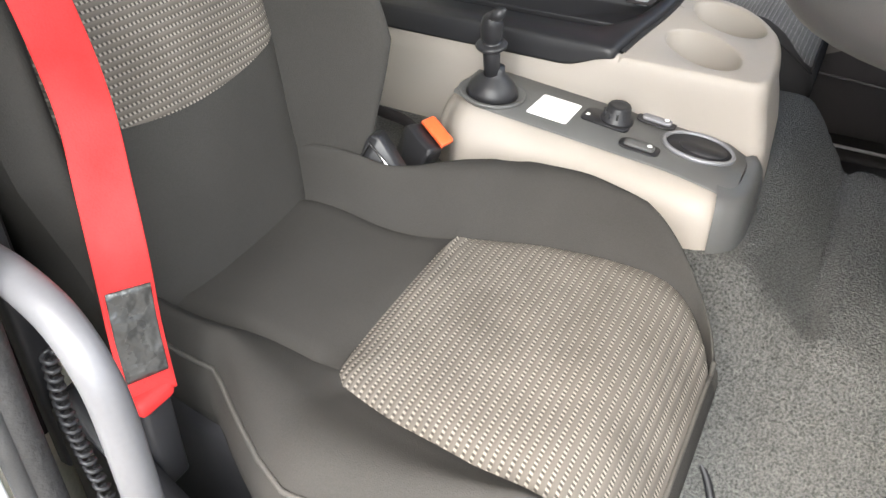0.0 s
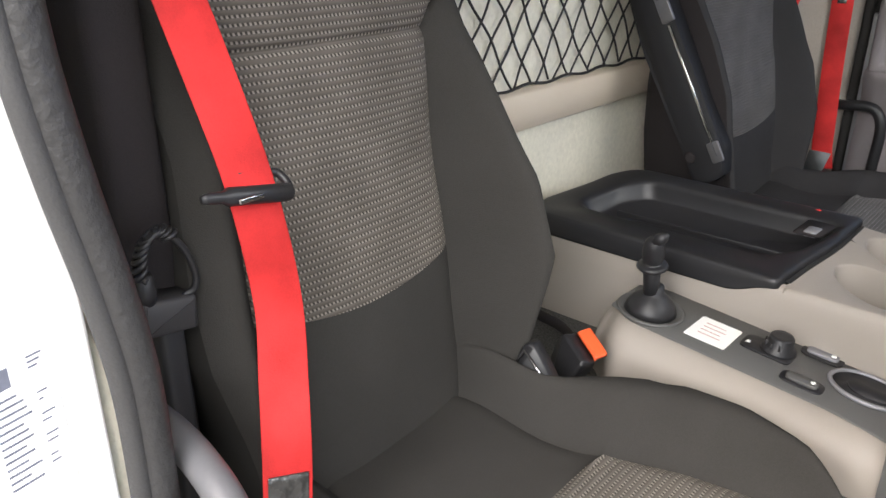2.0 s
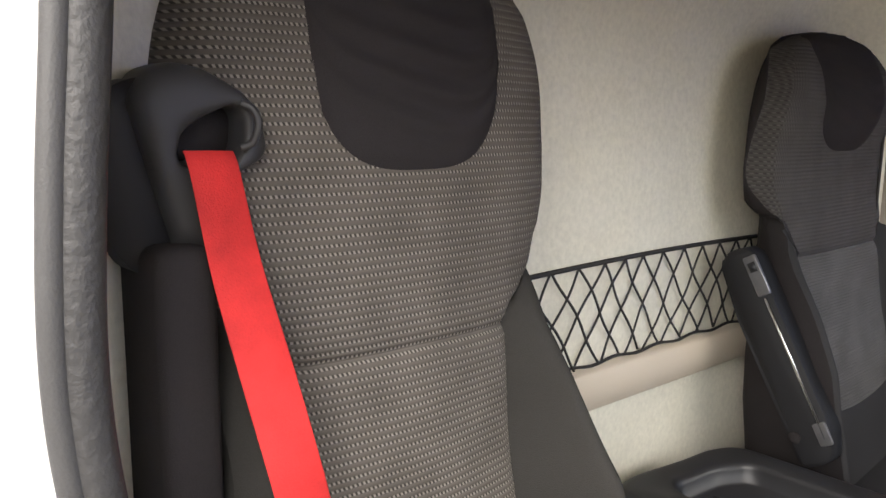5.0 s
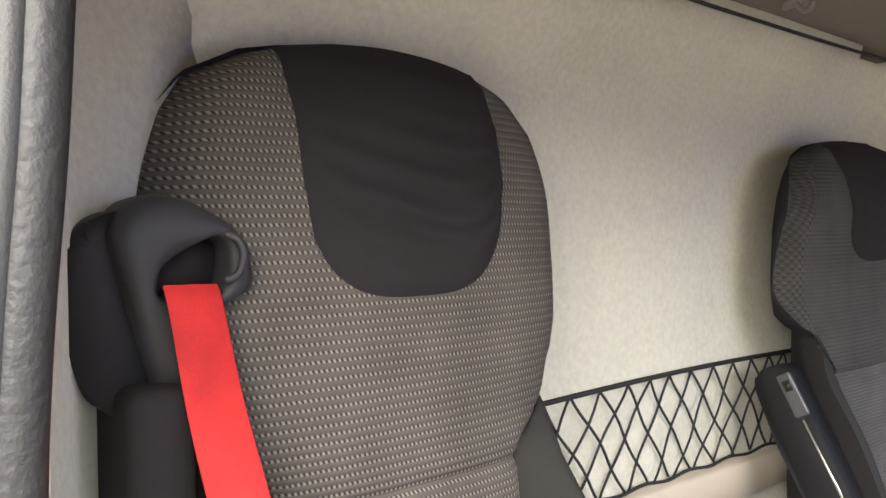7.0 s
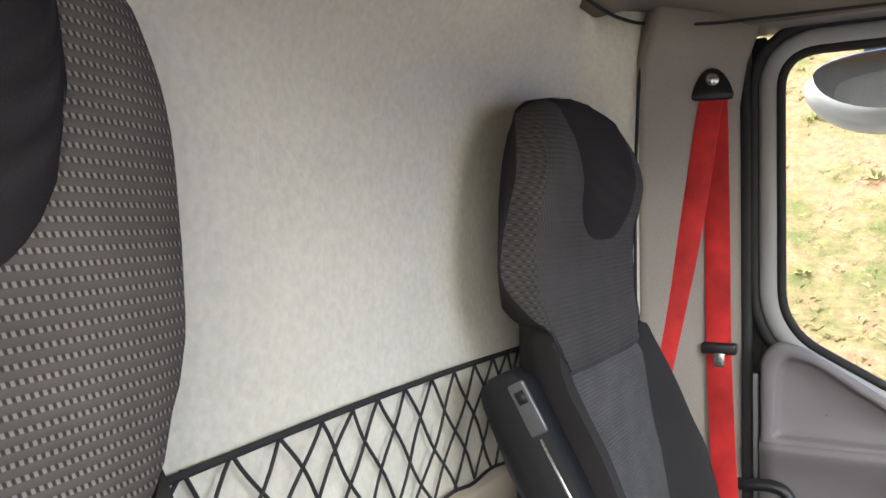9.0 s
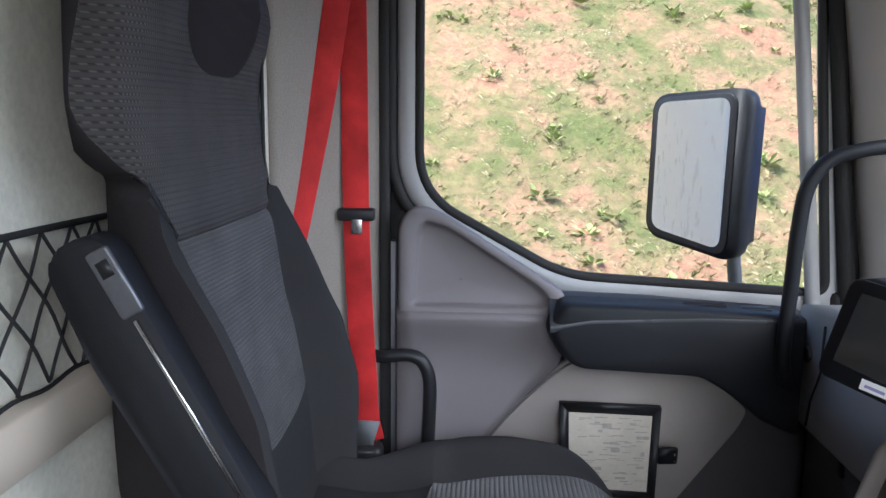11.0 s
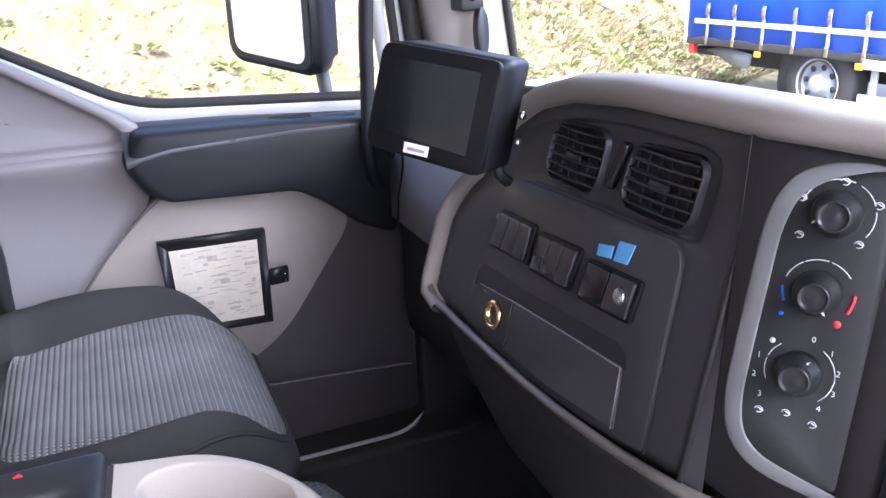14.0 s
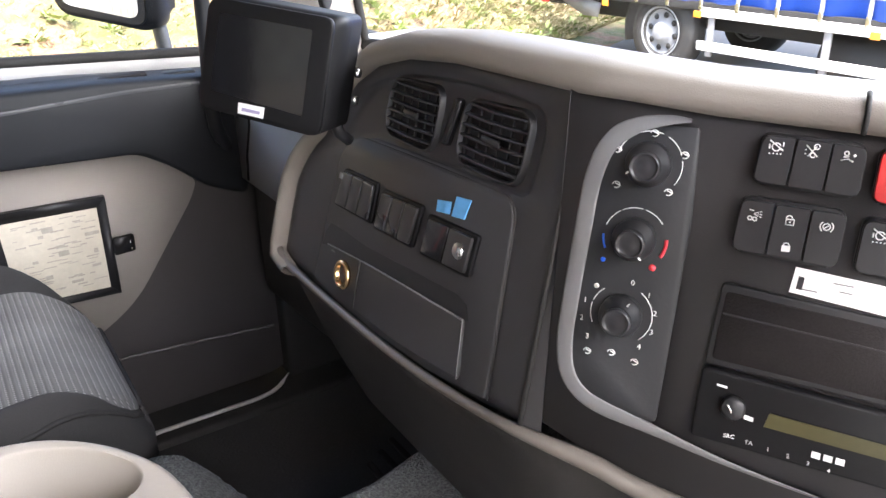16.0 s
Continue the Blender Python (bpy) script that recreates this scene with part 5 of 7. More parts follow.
# flat dark plate painting the shade of the recess above the drawer
part("drawer_recess", plate(FA, [(0.327, -0.083), (0.322, -0.066), (0.312, -0.055), (0.28, -0.0535), (0.2336, -0.0545), (0.15, -0.048), (0.0766, -0.043), (0.062, -0.047), (0.056, -0.059), (0.0605, -0.0605), (0.15, -0.0655), (0.234, -0.0710), (0.29, -0.0755)], 0.0022, 0.002), mat("recess_black", (0.016, 0.016, 0.018), 0.5, var=0.1, bump=0.05), dash, smooth=False)
# thin grey tube drawn as the highlight on the drawer's edges
part("drawer_edge", tube([spot(FA, u, v, 0.0062) for u, v in ((0.056, -0.112), (0.0612, -0.0600), (0.15, -0.0650), (0.234, -0.0705), (0.31, -0.0775))], 0.0008, 6), GREYRIM, dash)
part("drawer_gap", tube([spot(FA, 0.2385, -0.072, 0.0064), spot(FA, 0.2405, -0.124, 0.0064)], 0.0008, 6), RUBBER, dash)
sock = part("power_socket", turned([(0.0105, -0.004), (0.0155, -0.001), (0.0158, 0.002), (0.0125, 0.0045), (0.0105, 0.002), (0.0100, -0.008), (0, -0.008)], spot(FA, 0.272, -0.0985, 0.005), normal(FA), 28), mat("amber_metal", (0.75, 0.52, 0.28), 0.25, metal=1.0, var=0.05, bump=0.02), dash, "amber-ringed power socket")
part("socket_well", turned([(0, 0.0005), (0.0098, 0.0005), (0.0098, 0.001), (0, 0.001)], spot(FA, 0.272, -0.0985, 0.0), normal(FA), 24), CLOTH_BLACK, sock)
part("socket_mark", plate(FA, [(0.296, -0.083), (0.304, -0.083), (0.304, -0.0815), (0.296, -0.0815)], 0.0045, 0.0004), GREYRIM, dash, smooth=False)

# heater panel
heater = thing("heater_panel", "charcoal heater control panel with three rotary knobs", "heater controls")
hp = [(-0.1099, 0.1232), (-0.0762, 0.1204), (-0.0568, 0.1084), (-0.0475, 0.08), (-0.0425, 0.0287), (-0.037, -0.0327), (-0.0387, -0.070), (-0.050, -0.080), (-0.064, -0.0865), (-0.105, -0.092), (-0.112, 0.06)]
part("plate", plate(FB, rounded(hp, (0.004, 0.012, 0.012, 0, 0, 0.015, 0.02, 0.01, 0, 0.004, 0), 4), 0.001, 0.003, 0.0012), mat("heater_black", (0.017, 0.0175, 0.020), 0.55, var=0.06, grain=0.05, bump=0.1), heater)
band = smooth_line([(u, v, 0) for u, v in ((-0.104, 0.1265), (-0.090, 0.1258), (-0.0700, 0.1210), (-0.0525, 0.1090), (-0.0425, 0.084), (-0.0380, 0.04), (-0.0340, -0.010), (-0.0325, -0.042), (-0.0365, -0.066), (-0.048, -0.081), (-0.066, -0.0895), (-0.10, -0.0975), (-0.16, -0.112), (-0.25, -0.126), (-0.33, -0.134))], 6)
rows = []
for i, p in enumerate(band):
    d = (band[min(i + 1, len(band) - 1)] - band[max(i - 1, 0)]).normalized()
    out = Vector((d.y, -d.x, 0))
    if out.dot(p - Vector((-0.11, 0.02, 0))) < 0:
        out = -out
    # tail thinned in place of the rim's falling into shade below the radio
    hw = 0.0064 * min(1, 0.15 + 0.055 * i) * (1 - 0.88 * step(0.70, 0.95, i / (len(band) - 1)))
    rows.append([spot(FB, p.x + out.x * a * hw, p.y + out.y * a * hw, off) for a, off in ((1.05, -0.001), (1.0, 0.0012), (0.8, 0.0026), (0.0, 0.0038), (-0.8, 0.0052), (-1.0, 0.0050), (-1.05, 0.0035))])
part("rim", grid(rows), GREYRIM, heater, "satin grey raised rim")
for u, v, r in ((-0.0795, 0.0955, 0.0150), (-0.0755, 0.0425, 0.0146), (-0.0720, -0.0140, 0.0148)):
    nk = normal(FB)
    kb = part("knob", turned([(r, 0), (r, 0.006), (r * 0.94, 0.010), (r * 0.80, 0.012), (r * 0.66, 0.019), (r * 0.58, 0.021), (r * 0.45, 0.0195), (0, 0.019)], spot(FB, u, v, 0.004), nk, 36), BLACK, heater, "black rotary heater knob")
    part("knob_cap", turned([(r * 0.70, 0.0165), (r * 0.66, 0.0212), (r * 0.60, 0.0230), (r * 0.54, 0.0216), (r * 0.48, 0.0208), (r * 0.25, 0.0220), (0, 0.0223)], spot(FB, u, v, 0.004), nk, 36), mat("knob_cap_%d" % int(1000 * v), (0.028, 0.028, 0.031), 0.25, var=0.05, bump=0.02), kb)
    a = {0.0955: 205, 0.0425: -60, -0.0140: 62}[v]
    ca, sa = math.cos(radians(a)), math.sin(radians(a))
    q = [(-r * 0.66, -0.0011), (-r * 0.93, -0.0011), (-r * 0.93, 0.0011), (-r * 0.66, 0.0011)]
    part("pointer", plate(FB, [(u + p * ca - s * sa * -1 * -1, v - p * sa * -1 * -1 + s * ca) for p, s in q], 0.0155, 0.0016), PRINT, kb, smooth=False)
    R = r + 0.0072
    spans = {0.0955: [(20, 60), (70, 110), (120, 165), (-35, 10)], 0.0425: [(35, 75), (80, 118), (122, 160)], -0.0140: [(128, 160), (165, 205), (-50, 55)]}[v]
    for lo_, hi_ in spans:
        part("scale_arc", tube([spot(FB, u - R * math.cos(radians(t)), v + R * math.sin(radians(t)), 0.0043) for t in np.linspace(lo_, hi_, 8)], 0.00036, 4), PRINT, heater)
    if v == 0.0425:
        part("scale_arc", tube([spot(FB, u - R * math.cos(radians(t)), v + R * math.sin(radians(t)), 0.0043) for t in np.linspace(-30, 5, 8)], 0.0014, 4), mat("red_print", (0.75, 0.06, 0.08), 0.5, bump=0), heater, "red scale mark")
        part("scale_arc", tube([spot(FB, u - R * math.cos(radians(t)), v + R * math.sin(radians(t)), 0.0043) for t in np.linspace(178, 205, 8)], 0.0008, 4), mat("blue_print", (0.02, 0.12, 0.7), 0.5, bump=0), heater, "blue scale mark")
for u, v, r, m in ((-0.0898, 0.0235, 0.0024, "red_print"), (-0.0552, 0.0245, 0.0018, "blue_print"), (-0.0526, 0.0045, 0.0018, "white_print")):
    part("scale_dot", turned([(0, 0), (r, 0), (r, 0.0005), (0, 0.0005)], spot(FB, u, v, 0.0041), normal(FB), 16), bpy.data.materials[m], heater)
for body, u, v in (("1", -0.0455, -0.0075), ("2", -0.0440, -0.0215), ("3", -0.0495, -0.0350), ("1", -0.0900, 0.0030), ("2", -0.0955, -0.0095), ("3", -0.0945, -0.0238), ("4", -0.0872, -0.0360), ("0", -0.0779, 0.0103)):
    lettering(body, 0.0056, FB, 0.0043, u, v, PRINT, heater)
for u, v in ((-0.0504, -0.0462), (-0.0679, -0.0440), (-0.0851, -0.0480), (-0.0811, 0.1165), (-0.0575, 0.1035), (-0.1022, 0.1035), (-0.0590, 0.0790), (-0.0945, 0.0775)):
    part("symbol", tube([spot(FB, u + 0.0026 * math.cos(t), v + 0.0022 * math.sin(t), 0.0043) for t in np.linspace(0, 5.2, 9)], 0.0004, 4), PRINT, heater)
    part("symbol", tube([spot(FB, u - 0.003, v - 0.0005, 0.0043), spot(FB, u + 0.001, v + 0.0012, 0.0043)], 0.0005, 4), PRINT, heater)

# rocker banks
def arc(x, y, r, a, b, n=9):
    return [(x + r * math.cos(radians(t)), y + r * math.sin(radians(t))) for t in np.linspace(a, b, n)]


def dots(y, xs_):
    return [[(x, y), (x + 0.0009, y)] for x in xs_]


SIGNS = (
    [arc(0, 0.0085, 0.0026, 20, 340), [(-0.0042, 0.0125), (0.0042, 0.0065)], [(-0.0040, 0.0100), (-0.0040, 0.0070)], [(0.0040, 0.0120), (0.0040, 0.0090)]] + dots(0.0042, (-0.004, -0.0018, 0.0004, 0.0026)),
    [[(-0.0036, 0.0125), (0.0036, 0.0055)], [(-0.0020, 0.0055), (0.0024, 0.0120)], arc(0.0026, 0.0118, 0.0016, 0, 330), arc(0.0008, 0.0064, 0.0015, 0, 330)] + dots(0.0070, (-0.004,)) + dots(0.0095, (-0.004,)),
    [[(-0.0042, 0.0060), (0.0, 0.0072), (0.0030, 0.0056)], arc(-0.0012, 0.0105, 0.0013, 0, 360), [(-0.0028, 0.0082), (0.0004, 0.0086)], [(0.0024, 0.0095), (0.0044, 0.0095)], [(0.0034, 0.0085), (0.0034, 0.0105)]],
    [arc(-0.0026, 0.0056, 0.0013, 0, 360), arc(0.0004, 0.0052, 0.0013, 0, 360), [(-0.0036, 0.0112), (-0.0006, 0.0106)], [(-0.0004, 0.0086), (0.0020, 0.0100), (0.0020, 0.0070), (-0.0004, 0.0086)], [(0.0030, 0.0100), (0.0042, 0.0106)], [(0.0030, 0.0085), (0.0044, 0.0084)], [(0.0030, 0.0072), (0.0042, 0.0064)]],
    [[(-0.0024, 0.0052), (0.0024, 0.0052), (0.0024, 0.0088), (-0.0024, 0.0088), (-0.0024, 0.0052)], arc(-0.0006, 0.0094, 0.0018, 10, 190), [(0.0, 0.0065), (0.0, 0.0075)], arc(0.0, -0.0085, 0.0018, 0, 180)],
    [arc(0, 0.0080, 0.0022, 0, 360), arc(0, 0.0080, 0.0038, 130, 230), arc(0, 0.0080, 0.0038, -50, 50), [(-0.0012, 0.0070), (0.0012, 0.0090)]],
)
sign = 0
for q, marks in (([(-0.1489, 0.1237), (-0.2098, 0.1208), (-0.2092, 0.0861), (-0.1456, 0.0901)], 3), ([(-0.1414, 0.0815), (-0.2052, 0.0783), (-0.2040, 0.0398), (-0.1387, 0.0440)], 3), ([(-0.2165, 0.1200), (-0.238, 0.1190), (-0.2375, 0.0840), (-0.2160, 0.0850)], 1), ([(-0.2140, 0.0765), (-0.2800, 0.0740), (-0.2790, 0.0365), (-0.2125, 0.0395)], 3)):
    bank = tagged(part("rocker_bank", plate(FB, rounded(q, 0.007, 5), 0.0, 0.006, 0.003, 3), BLACK), "bank of black dashboard rocker switches with white symbols" if marks == 3 else "red hazard warning rocker switch on the dashboard", "switches")
    for k in range(marks):
        a, b, c, d = [Vector(q[i]).lerp(Vector(q[j]), t) for i, j, t in ((0, 1, k / marks), (0, 1, (k + 1) / marks), (3, 2, (k + 1) / marks), (3, 2, k / marks))]
        m = (a + b + c + d) / 4
        wide = [m + Vector(((p - m).x * (0.965 if 0 < k < marks - 1 else 0.94), (p - m).y * 0.90)) for p in (a, b, c, d)]
        soft_ = 0.0055
        sharp_ = 0.0018
        kk = part("rocker", plate(FB, rounded([tuple(p) for p in wide], (soft_ if k == 0 else sharp_, soft_ if k == marks - 1 else sharp_, soft_ if k == marks - 1 else sharp_, soft_ if k == 0 else sharp_), 3), 0.0055, 0.004, 0.0005, 1), bpy.data.materials["red_plastic"] if marks == 1 else BLACK, bank, smooth=False)
        if marks == 3:
            for stroke in SIGNS[sign % len(SIGNS)]:
                part("symbol", tube([spot(FB, m.x - x, m.y + y, 0.0097) for x, y in stroke], 0.00042, 4), PRINT, kk)
            if sign == 4:
                part("symbol", plate(FB, rounded([(m.x - 0.0026, m.y - 0.0125), (m.x + 0.0026, m.y - 0.0125), (m.x + 0.0026, m.y - 0.0085), (m.x - 0.0026, m.y - 0.0085)], 0.0005, 2), 0.0094, 0.0004), PRINT, kk, smooth=False)
            sign += 1
st = thing("paper_sticker", "white paper sticker with a black emblem above the storage slot", "sticker")
part("paper", plate(FB, [(-0.2400, 0.0130), (-0.1788, 0.0200), (-0.1805, 0.0374), (-0.2400, 0.0320)], 0.001, 0.0006), bpy.data.materials["label_paper"], st, smooth=False)
part("print_block", plate(FB, [(-0.1862, 0.0225), (-0.1825, 0.0228), (-0.1832, 0.0315), (-0.1868, 0.0312)], 0.0017, 0.0003), BLACK, st, smooth=False)
for u, v, w in ((-0.1905, 0.0222, 0.010), (-0.21, 0.029, 0.012), (-0.212, 0.024, 0.008)):
    part("print_bar", plate(FB, [(u - w / 2, v), (u + w / 2, v + 0.0006), (u + w / 2, v + 0.0014), (u - w / 2, v + 0.0008)], 0.0017, 0.0003), GREYRIM, st, smooth=False)
slot = thing("storage_slot", "empty black one-bay storage slot in the dashboard", "slot")
part("frame", plate(FB, rounded([(-0.1372, 0.0205), (-0.330, 0.0040), (-0.330, -0.0520), (-0.1325, -0.0385)], 0.004, 3), 0.0005, 0.004, 0.0015), BLACK, slot)
# flat black sheet stands in for the shaded depth of the slot
part("well", plate(FB, rounded([(-0.1405, 0.0150), (-0.325, -0.001), (-0.325, -0.047), (-0.1370, -0.0340)], 0.003, 3), 0.0046, 0.0004), CLOTH_BLACK, slot)
part("shelf", plate(FB, [(-0.140, 0.000), (-0.325, -0.016), (-0.325, -0.017), (-0.140, -0.0012)], 0.0048, 0.0006), BLACK, slot, smooth=False)
radio = thing("car_radio", "black one-bay radio with a dim amber display", "radio")
rq = [(-0.1319, -0.0405), (-0.330, -0.0560), (-0.330, -0.1080), (-0.1295, -0.0935)]
part("front", plate(FB, rounded(rq, 0.004, 3), 0.001, 0.007, 0.002), mat("radio_black", (0.008, 0.008, 0.009), 0.4, var=0.1, grain=0.04, bump=0.05, spec=0.2), radio)
part("display", plate(FB, [(-0.1790, -0.0648), (-0.2850, -0.0735), (-0.2850, -0.0835), (-0.1765, -0.0752)], 0.0082, 0.0005), mat("dim_display", (0.055, 0.05, 0.02), 0.3, var=0.05, bump=0.0), radio, "dim olive display", smooth=False)
part("volume_knob", turned([(0.008, 0), (0.008, 0.004), (0.006, 0.006), (0, 0.006)], spot(FB, -0.1555, -0.0655, 0.008), normal(FB)), BLACK, radio)
# bright sliver drawn as a highlight on the volume knob
part("knob_gleam", tube([spot(FB, -0.1515 - 0.004 * math.sin(t), -0.0615 - 0.006 * t, 0.0145) for t in np.linspace(0, 1, 5)], 0.0008, 5), STEEL, radio)
for body, u, v, s in (("SRC", -0.1556, -0.0876, 0.0042), ("TA", -0.1688, -0.0894, 0.0042), ("1", -0.1815, -0.0912, 0.0042), ("2", -0.1945, -0.0930, 0.0042), ("3", -0.2075, -0.0950, 0.0042), ("4", -0.2205, -0.0972, 0.0042)):
    lettering(body, s, FB, 0.0085, u, v, PRINT, radio)
part("print_bar", plate(FB, [(-0.150, -0.0530), (-0.143, -0.0520), (-0.143, -0.0505), (-0.150, -0.0515)], 0.0082, 0.0003), PRINT, radio, smooth=False)
part("print_bar", plate(FB, [(-0.1695, -0.0735), (-0.1635, -0.0725), (-0.1635, -0.0695), (-0.1695, -0.0705)], 0.0082, 0.0003), PRINT, radio, smooth=False)
for du in (0.0, 0.0075, 0.015):
    part("emblem_block", plate(FB, [(-0.2140 - du, -0.0905 - du * 0.07), (-0.2085 - du, -0.0900 - du * 0.07), (-0.2085 - du, -0.0855 - du * 0.07), (-0.2140 - du, -0.0860 - du * 0.07)], 0.0082, 0.0003), PRINT, radio, smooth=False)

# reversing monitor
FM = [Vector(v) for v in ((0.29, 1.334, 1.369), (-0.56, 0.83, 0), (0.05, 0.05, 1))]
SLATE = mat("monitor_black", (0.007, 0.007, 0.008), 0.5, var=0.1, grain=0.05, bump=0.1, spec=0.2)
mon = thing("reversing_monitor", "black reversing monitor with a dark screen on the dash", "monitor")
mq = [(0.0, 0.0), (0.131, 0.016), (0.157, -0.087), (0.022, -0.107)]
part("housing", prism(rounded(mq, 0.010, 5), 0.05, face(FM, 0.0), 0.0), SLATE, mon)
part("bezel", plate(FM, rounded(mq, 0.010, 5), 0.0, 0.004, 0.002, 2), SLATE, mon)
part("screen", plate(FM, [(0.022, -0.010), (0.120, 0.002), (0.140, -0.070), (0.038, -0.088)], 0.0042, 0.0006), GLOSS, mon, "glossy dark screen", smooth=False)
part("paper_tag", plate(FM, [(0.0815, -0.0935), (0.110, -0.0905), (0.108, -0.080), (0.079, -0.083)], 0.0043, 0.0005), bpy.data.materials["label_paper"], mon, "small white printed tag", smooth=False)
part("print_bar", plate(FM, [(0.085, -0.0900), (0.105, -0.0878), (0.104, -0.0848), (0.084, -0.087)], 0.0049, 0.0002), mat("violet_print", (0.35, 0.3, 0.5)), mon, smooth=False)
part("stem", tube([spot(FM, 0.03, -0.09, -0.035), spot(FM, 0.028, -0.112, -0.045), spot(FM, 0.026, -0.122, -0.06)], 0.006, 8), BLACK, mon)
for du, dv in ((0.004, -0.075), (0.000, -0.05)):
    part("screw", turned([(0, 0), (0.004, 0), (0.004, 0.004), (0, 0.004)], spot(FM, du - 0.004, dv, -0.025), FM[1] * -1, 10), STEEL, mon)

# steering wheel
wheel = thing("steering_wheel", "black leather-rimmed steering wheel in front of the driver", "steering wheel")
wc, tilt, wr = Vector((0.335, 0.59, 1.355)), radians(8), 0.215
e1, e2 = Vector((0, 1, 0)), Vector((-math.cos(tilt), 0, -math.sin(tilt)))
LEATHER = mat("black_leather", (0.026, 0.026, 0.026), 0.42, var=0.15, grain=0.1, gscale=900, bump=0.06)
part("rim", tube([wc + (e1 * math.cos(a) + e2 * math.sin(a)) * wr for a in np.linspace(0, 2 * math.pi, 65)[:-1]], 0.018, 14, close=True, flat=1.15), LEATHER, wheel)
wn_ = e1.cross(e2).normalized()
part("hub", turned([(0.0, -0.03), (0.06, -0.028), (0.085, -0.01), (0.08, 0.008), (0.05, 0.016), (0, 0.018)], wc - Vector((0, 0, 0.02)), wn_ if wn_.z > 0 else -wn_, 28), BLACK, wheel)
for a in (200, 340, 90):
    d = e1 * math.cos(radians(a)) + e2 * math.sin(radians(a))
    part("spoke", tube([wc + d * 0.05 - Vector((0, 0, 0.02)), wc + d * 0.13 - Vector((0, 0, 0.012)), wc + d * 0.205], [0.02, 0.016, 0.012], 8, flat=0.5), BLACK, wheel)
part("column", tube([wc - Vector((0, 0, 0.03)), wc + Vector((0.10, 0, -0.16)), wc + Vector((0.25, 0, -0.35))], [0.05, 0.045, 0.045], 14), BLACK, wheel)

# ---- passenger door ----
# door trim taupe with the shade of the lower door put into its colour
DOOR_SHADED = mat("dark_taupe_plastic", (0.125, 0.114, 0.113), 0.55, var=0.08, grain=0.08, gscale=900, bump=0.25)
TAUPE = mat("door_taupe", (0.20, 0.18, 0.185), 0.5, var=0.06, grain=0.06, gscale=900, bump=0.25)
FRAME_W = mat("grey_white_paint", (0.40, 0.40, 0.40), 0.35, var=0.05, grain=0.03, bump=0.05)
ARM = mat("armrest_black", (0.012, 0.013, 0.016), 0.5, var=0.1, grain=0.08, gscale=900, bump=0.15, spec=0.25)


def door_frame(y):
    return ((0, y, 0), (1, 0, 0), (0, 0, 1))


def slab(poly, y, thick, bevel=0.004, seg=2):
    """A door piece: an outline in x and z whose face lies at y and whose body reaches back by thick."""
    return prism(poly, -thick, door_frame(y + thick), bevel, seg)


WIN = rounded([(-0.268, 1.935), (-0.268, 1.395), (0.005, 1.245), (0.43, 1.222), (0.488, 1.222), (0.450, 1.62), (0.425, 1.935)], (0.07, 0.08, 0.06, 0.02, 0.02, 0.0, 0.04), 8)


def grown(poly, d):
    out = []
    k = len(poly)
    for i in range(k):
        a, b, c = Vector(poly[i - 1]), Vector(poly[i]), Vector(poly[(i + 1) % k])
        e, f = (b - a), (c - b)
        n = Vector((e.y, -e.x)).normalized() + Vector((f.y, -f.x)).normalized()
        out.append(tuple(b - n.normalized() * d))
    return out


area = sum(WIN[i - 1][0] * WIN[i][1] - WIN[i][0] * WIN[i - 1][1] for i in range(len(WIN)))
sg = 1 if area < 0 else -1
door = thing("passenger_door", "closed passenger door with taupe trim and a beige pocket panel", "door")
door["kind"] = "structure"
ringo, ringi = grown(WIN, sg * 0.046), WIN
rows = [[(x, y, z) for x, z in ring] for ring, y in ((ringi, 2.165), (ringi, 2.150), (grown(WIN, sg * 0.012), 2.142), (grown(WIN, sg * 0.036), 2.140), (ringo, 2.150), (ringo, 2.185))]
part("window_frame", grid(rows, close_u=True), FRAME_W, door, "pale grey painted window frame")
part("window_seal", tube([(x, 2.148, z) for x, z in grown(WIN, sg * 0.004)], 0.0095, 8, close=True), RUBBER, door, "black rubber window seal")
part("outer_seal", tube([(x, 2.150, z) for x, z in grown(WIN, sg * 0.056)], 0.012, 8, close=True), RUBBER, door, "black rubber door seal")
GLASS, gn, gl, gb = nodes_of("clear_glass")
gn.remove(gb)
tr, gs, mx, fz = gn.new("ShaderNodeBsdfTransparent"), gn.new("ShaderNodeBsdfGlossy"), gn.new("ShaderNodeMixShader"), gn.new("ShaderNodeFresnel")
tr.inputs["Color"].default_value = (0.95, 0.97, 0.96, 1)
gs.inputs["Roughness"].default_value = 0.02
fz.inputs["IOR"].default_value = 1.2
gl.new(fz.outputs[0], mx.inputs[0])
gl.new(tr.outputs[0], mx.inputs[1])
gl.new(gs.outputs[0], mx.inputs[2])
gl.new(mx.outputs[0], gn["Material Output"].inputs["Surface"])
bm = bmesh.new()
bm.faces.new([bm.verts.new((x, 2.160, z)) for x, z in grown(WIN, sg * 0.006)])
pane = part("window_pane", bm, GLASS, door, smooth=False)
pane.visible_shadow = False

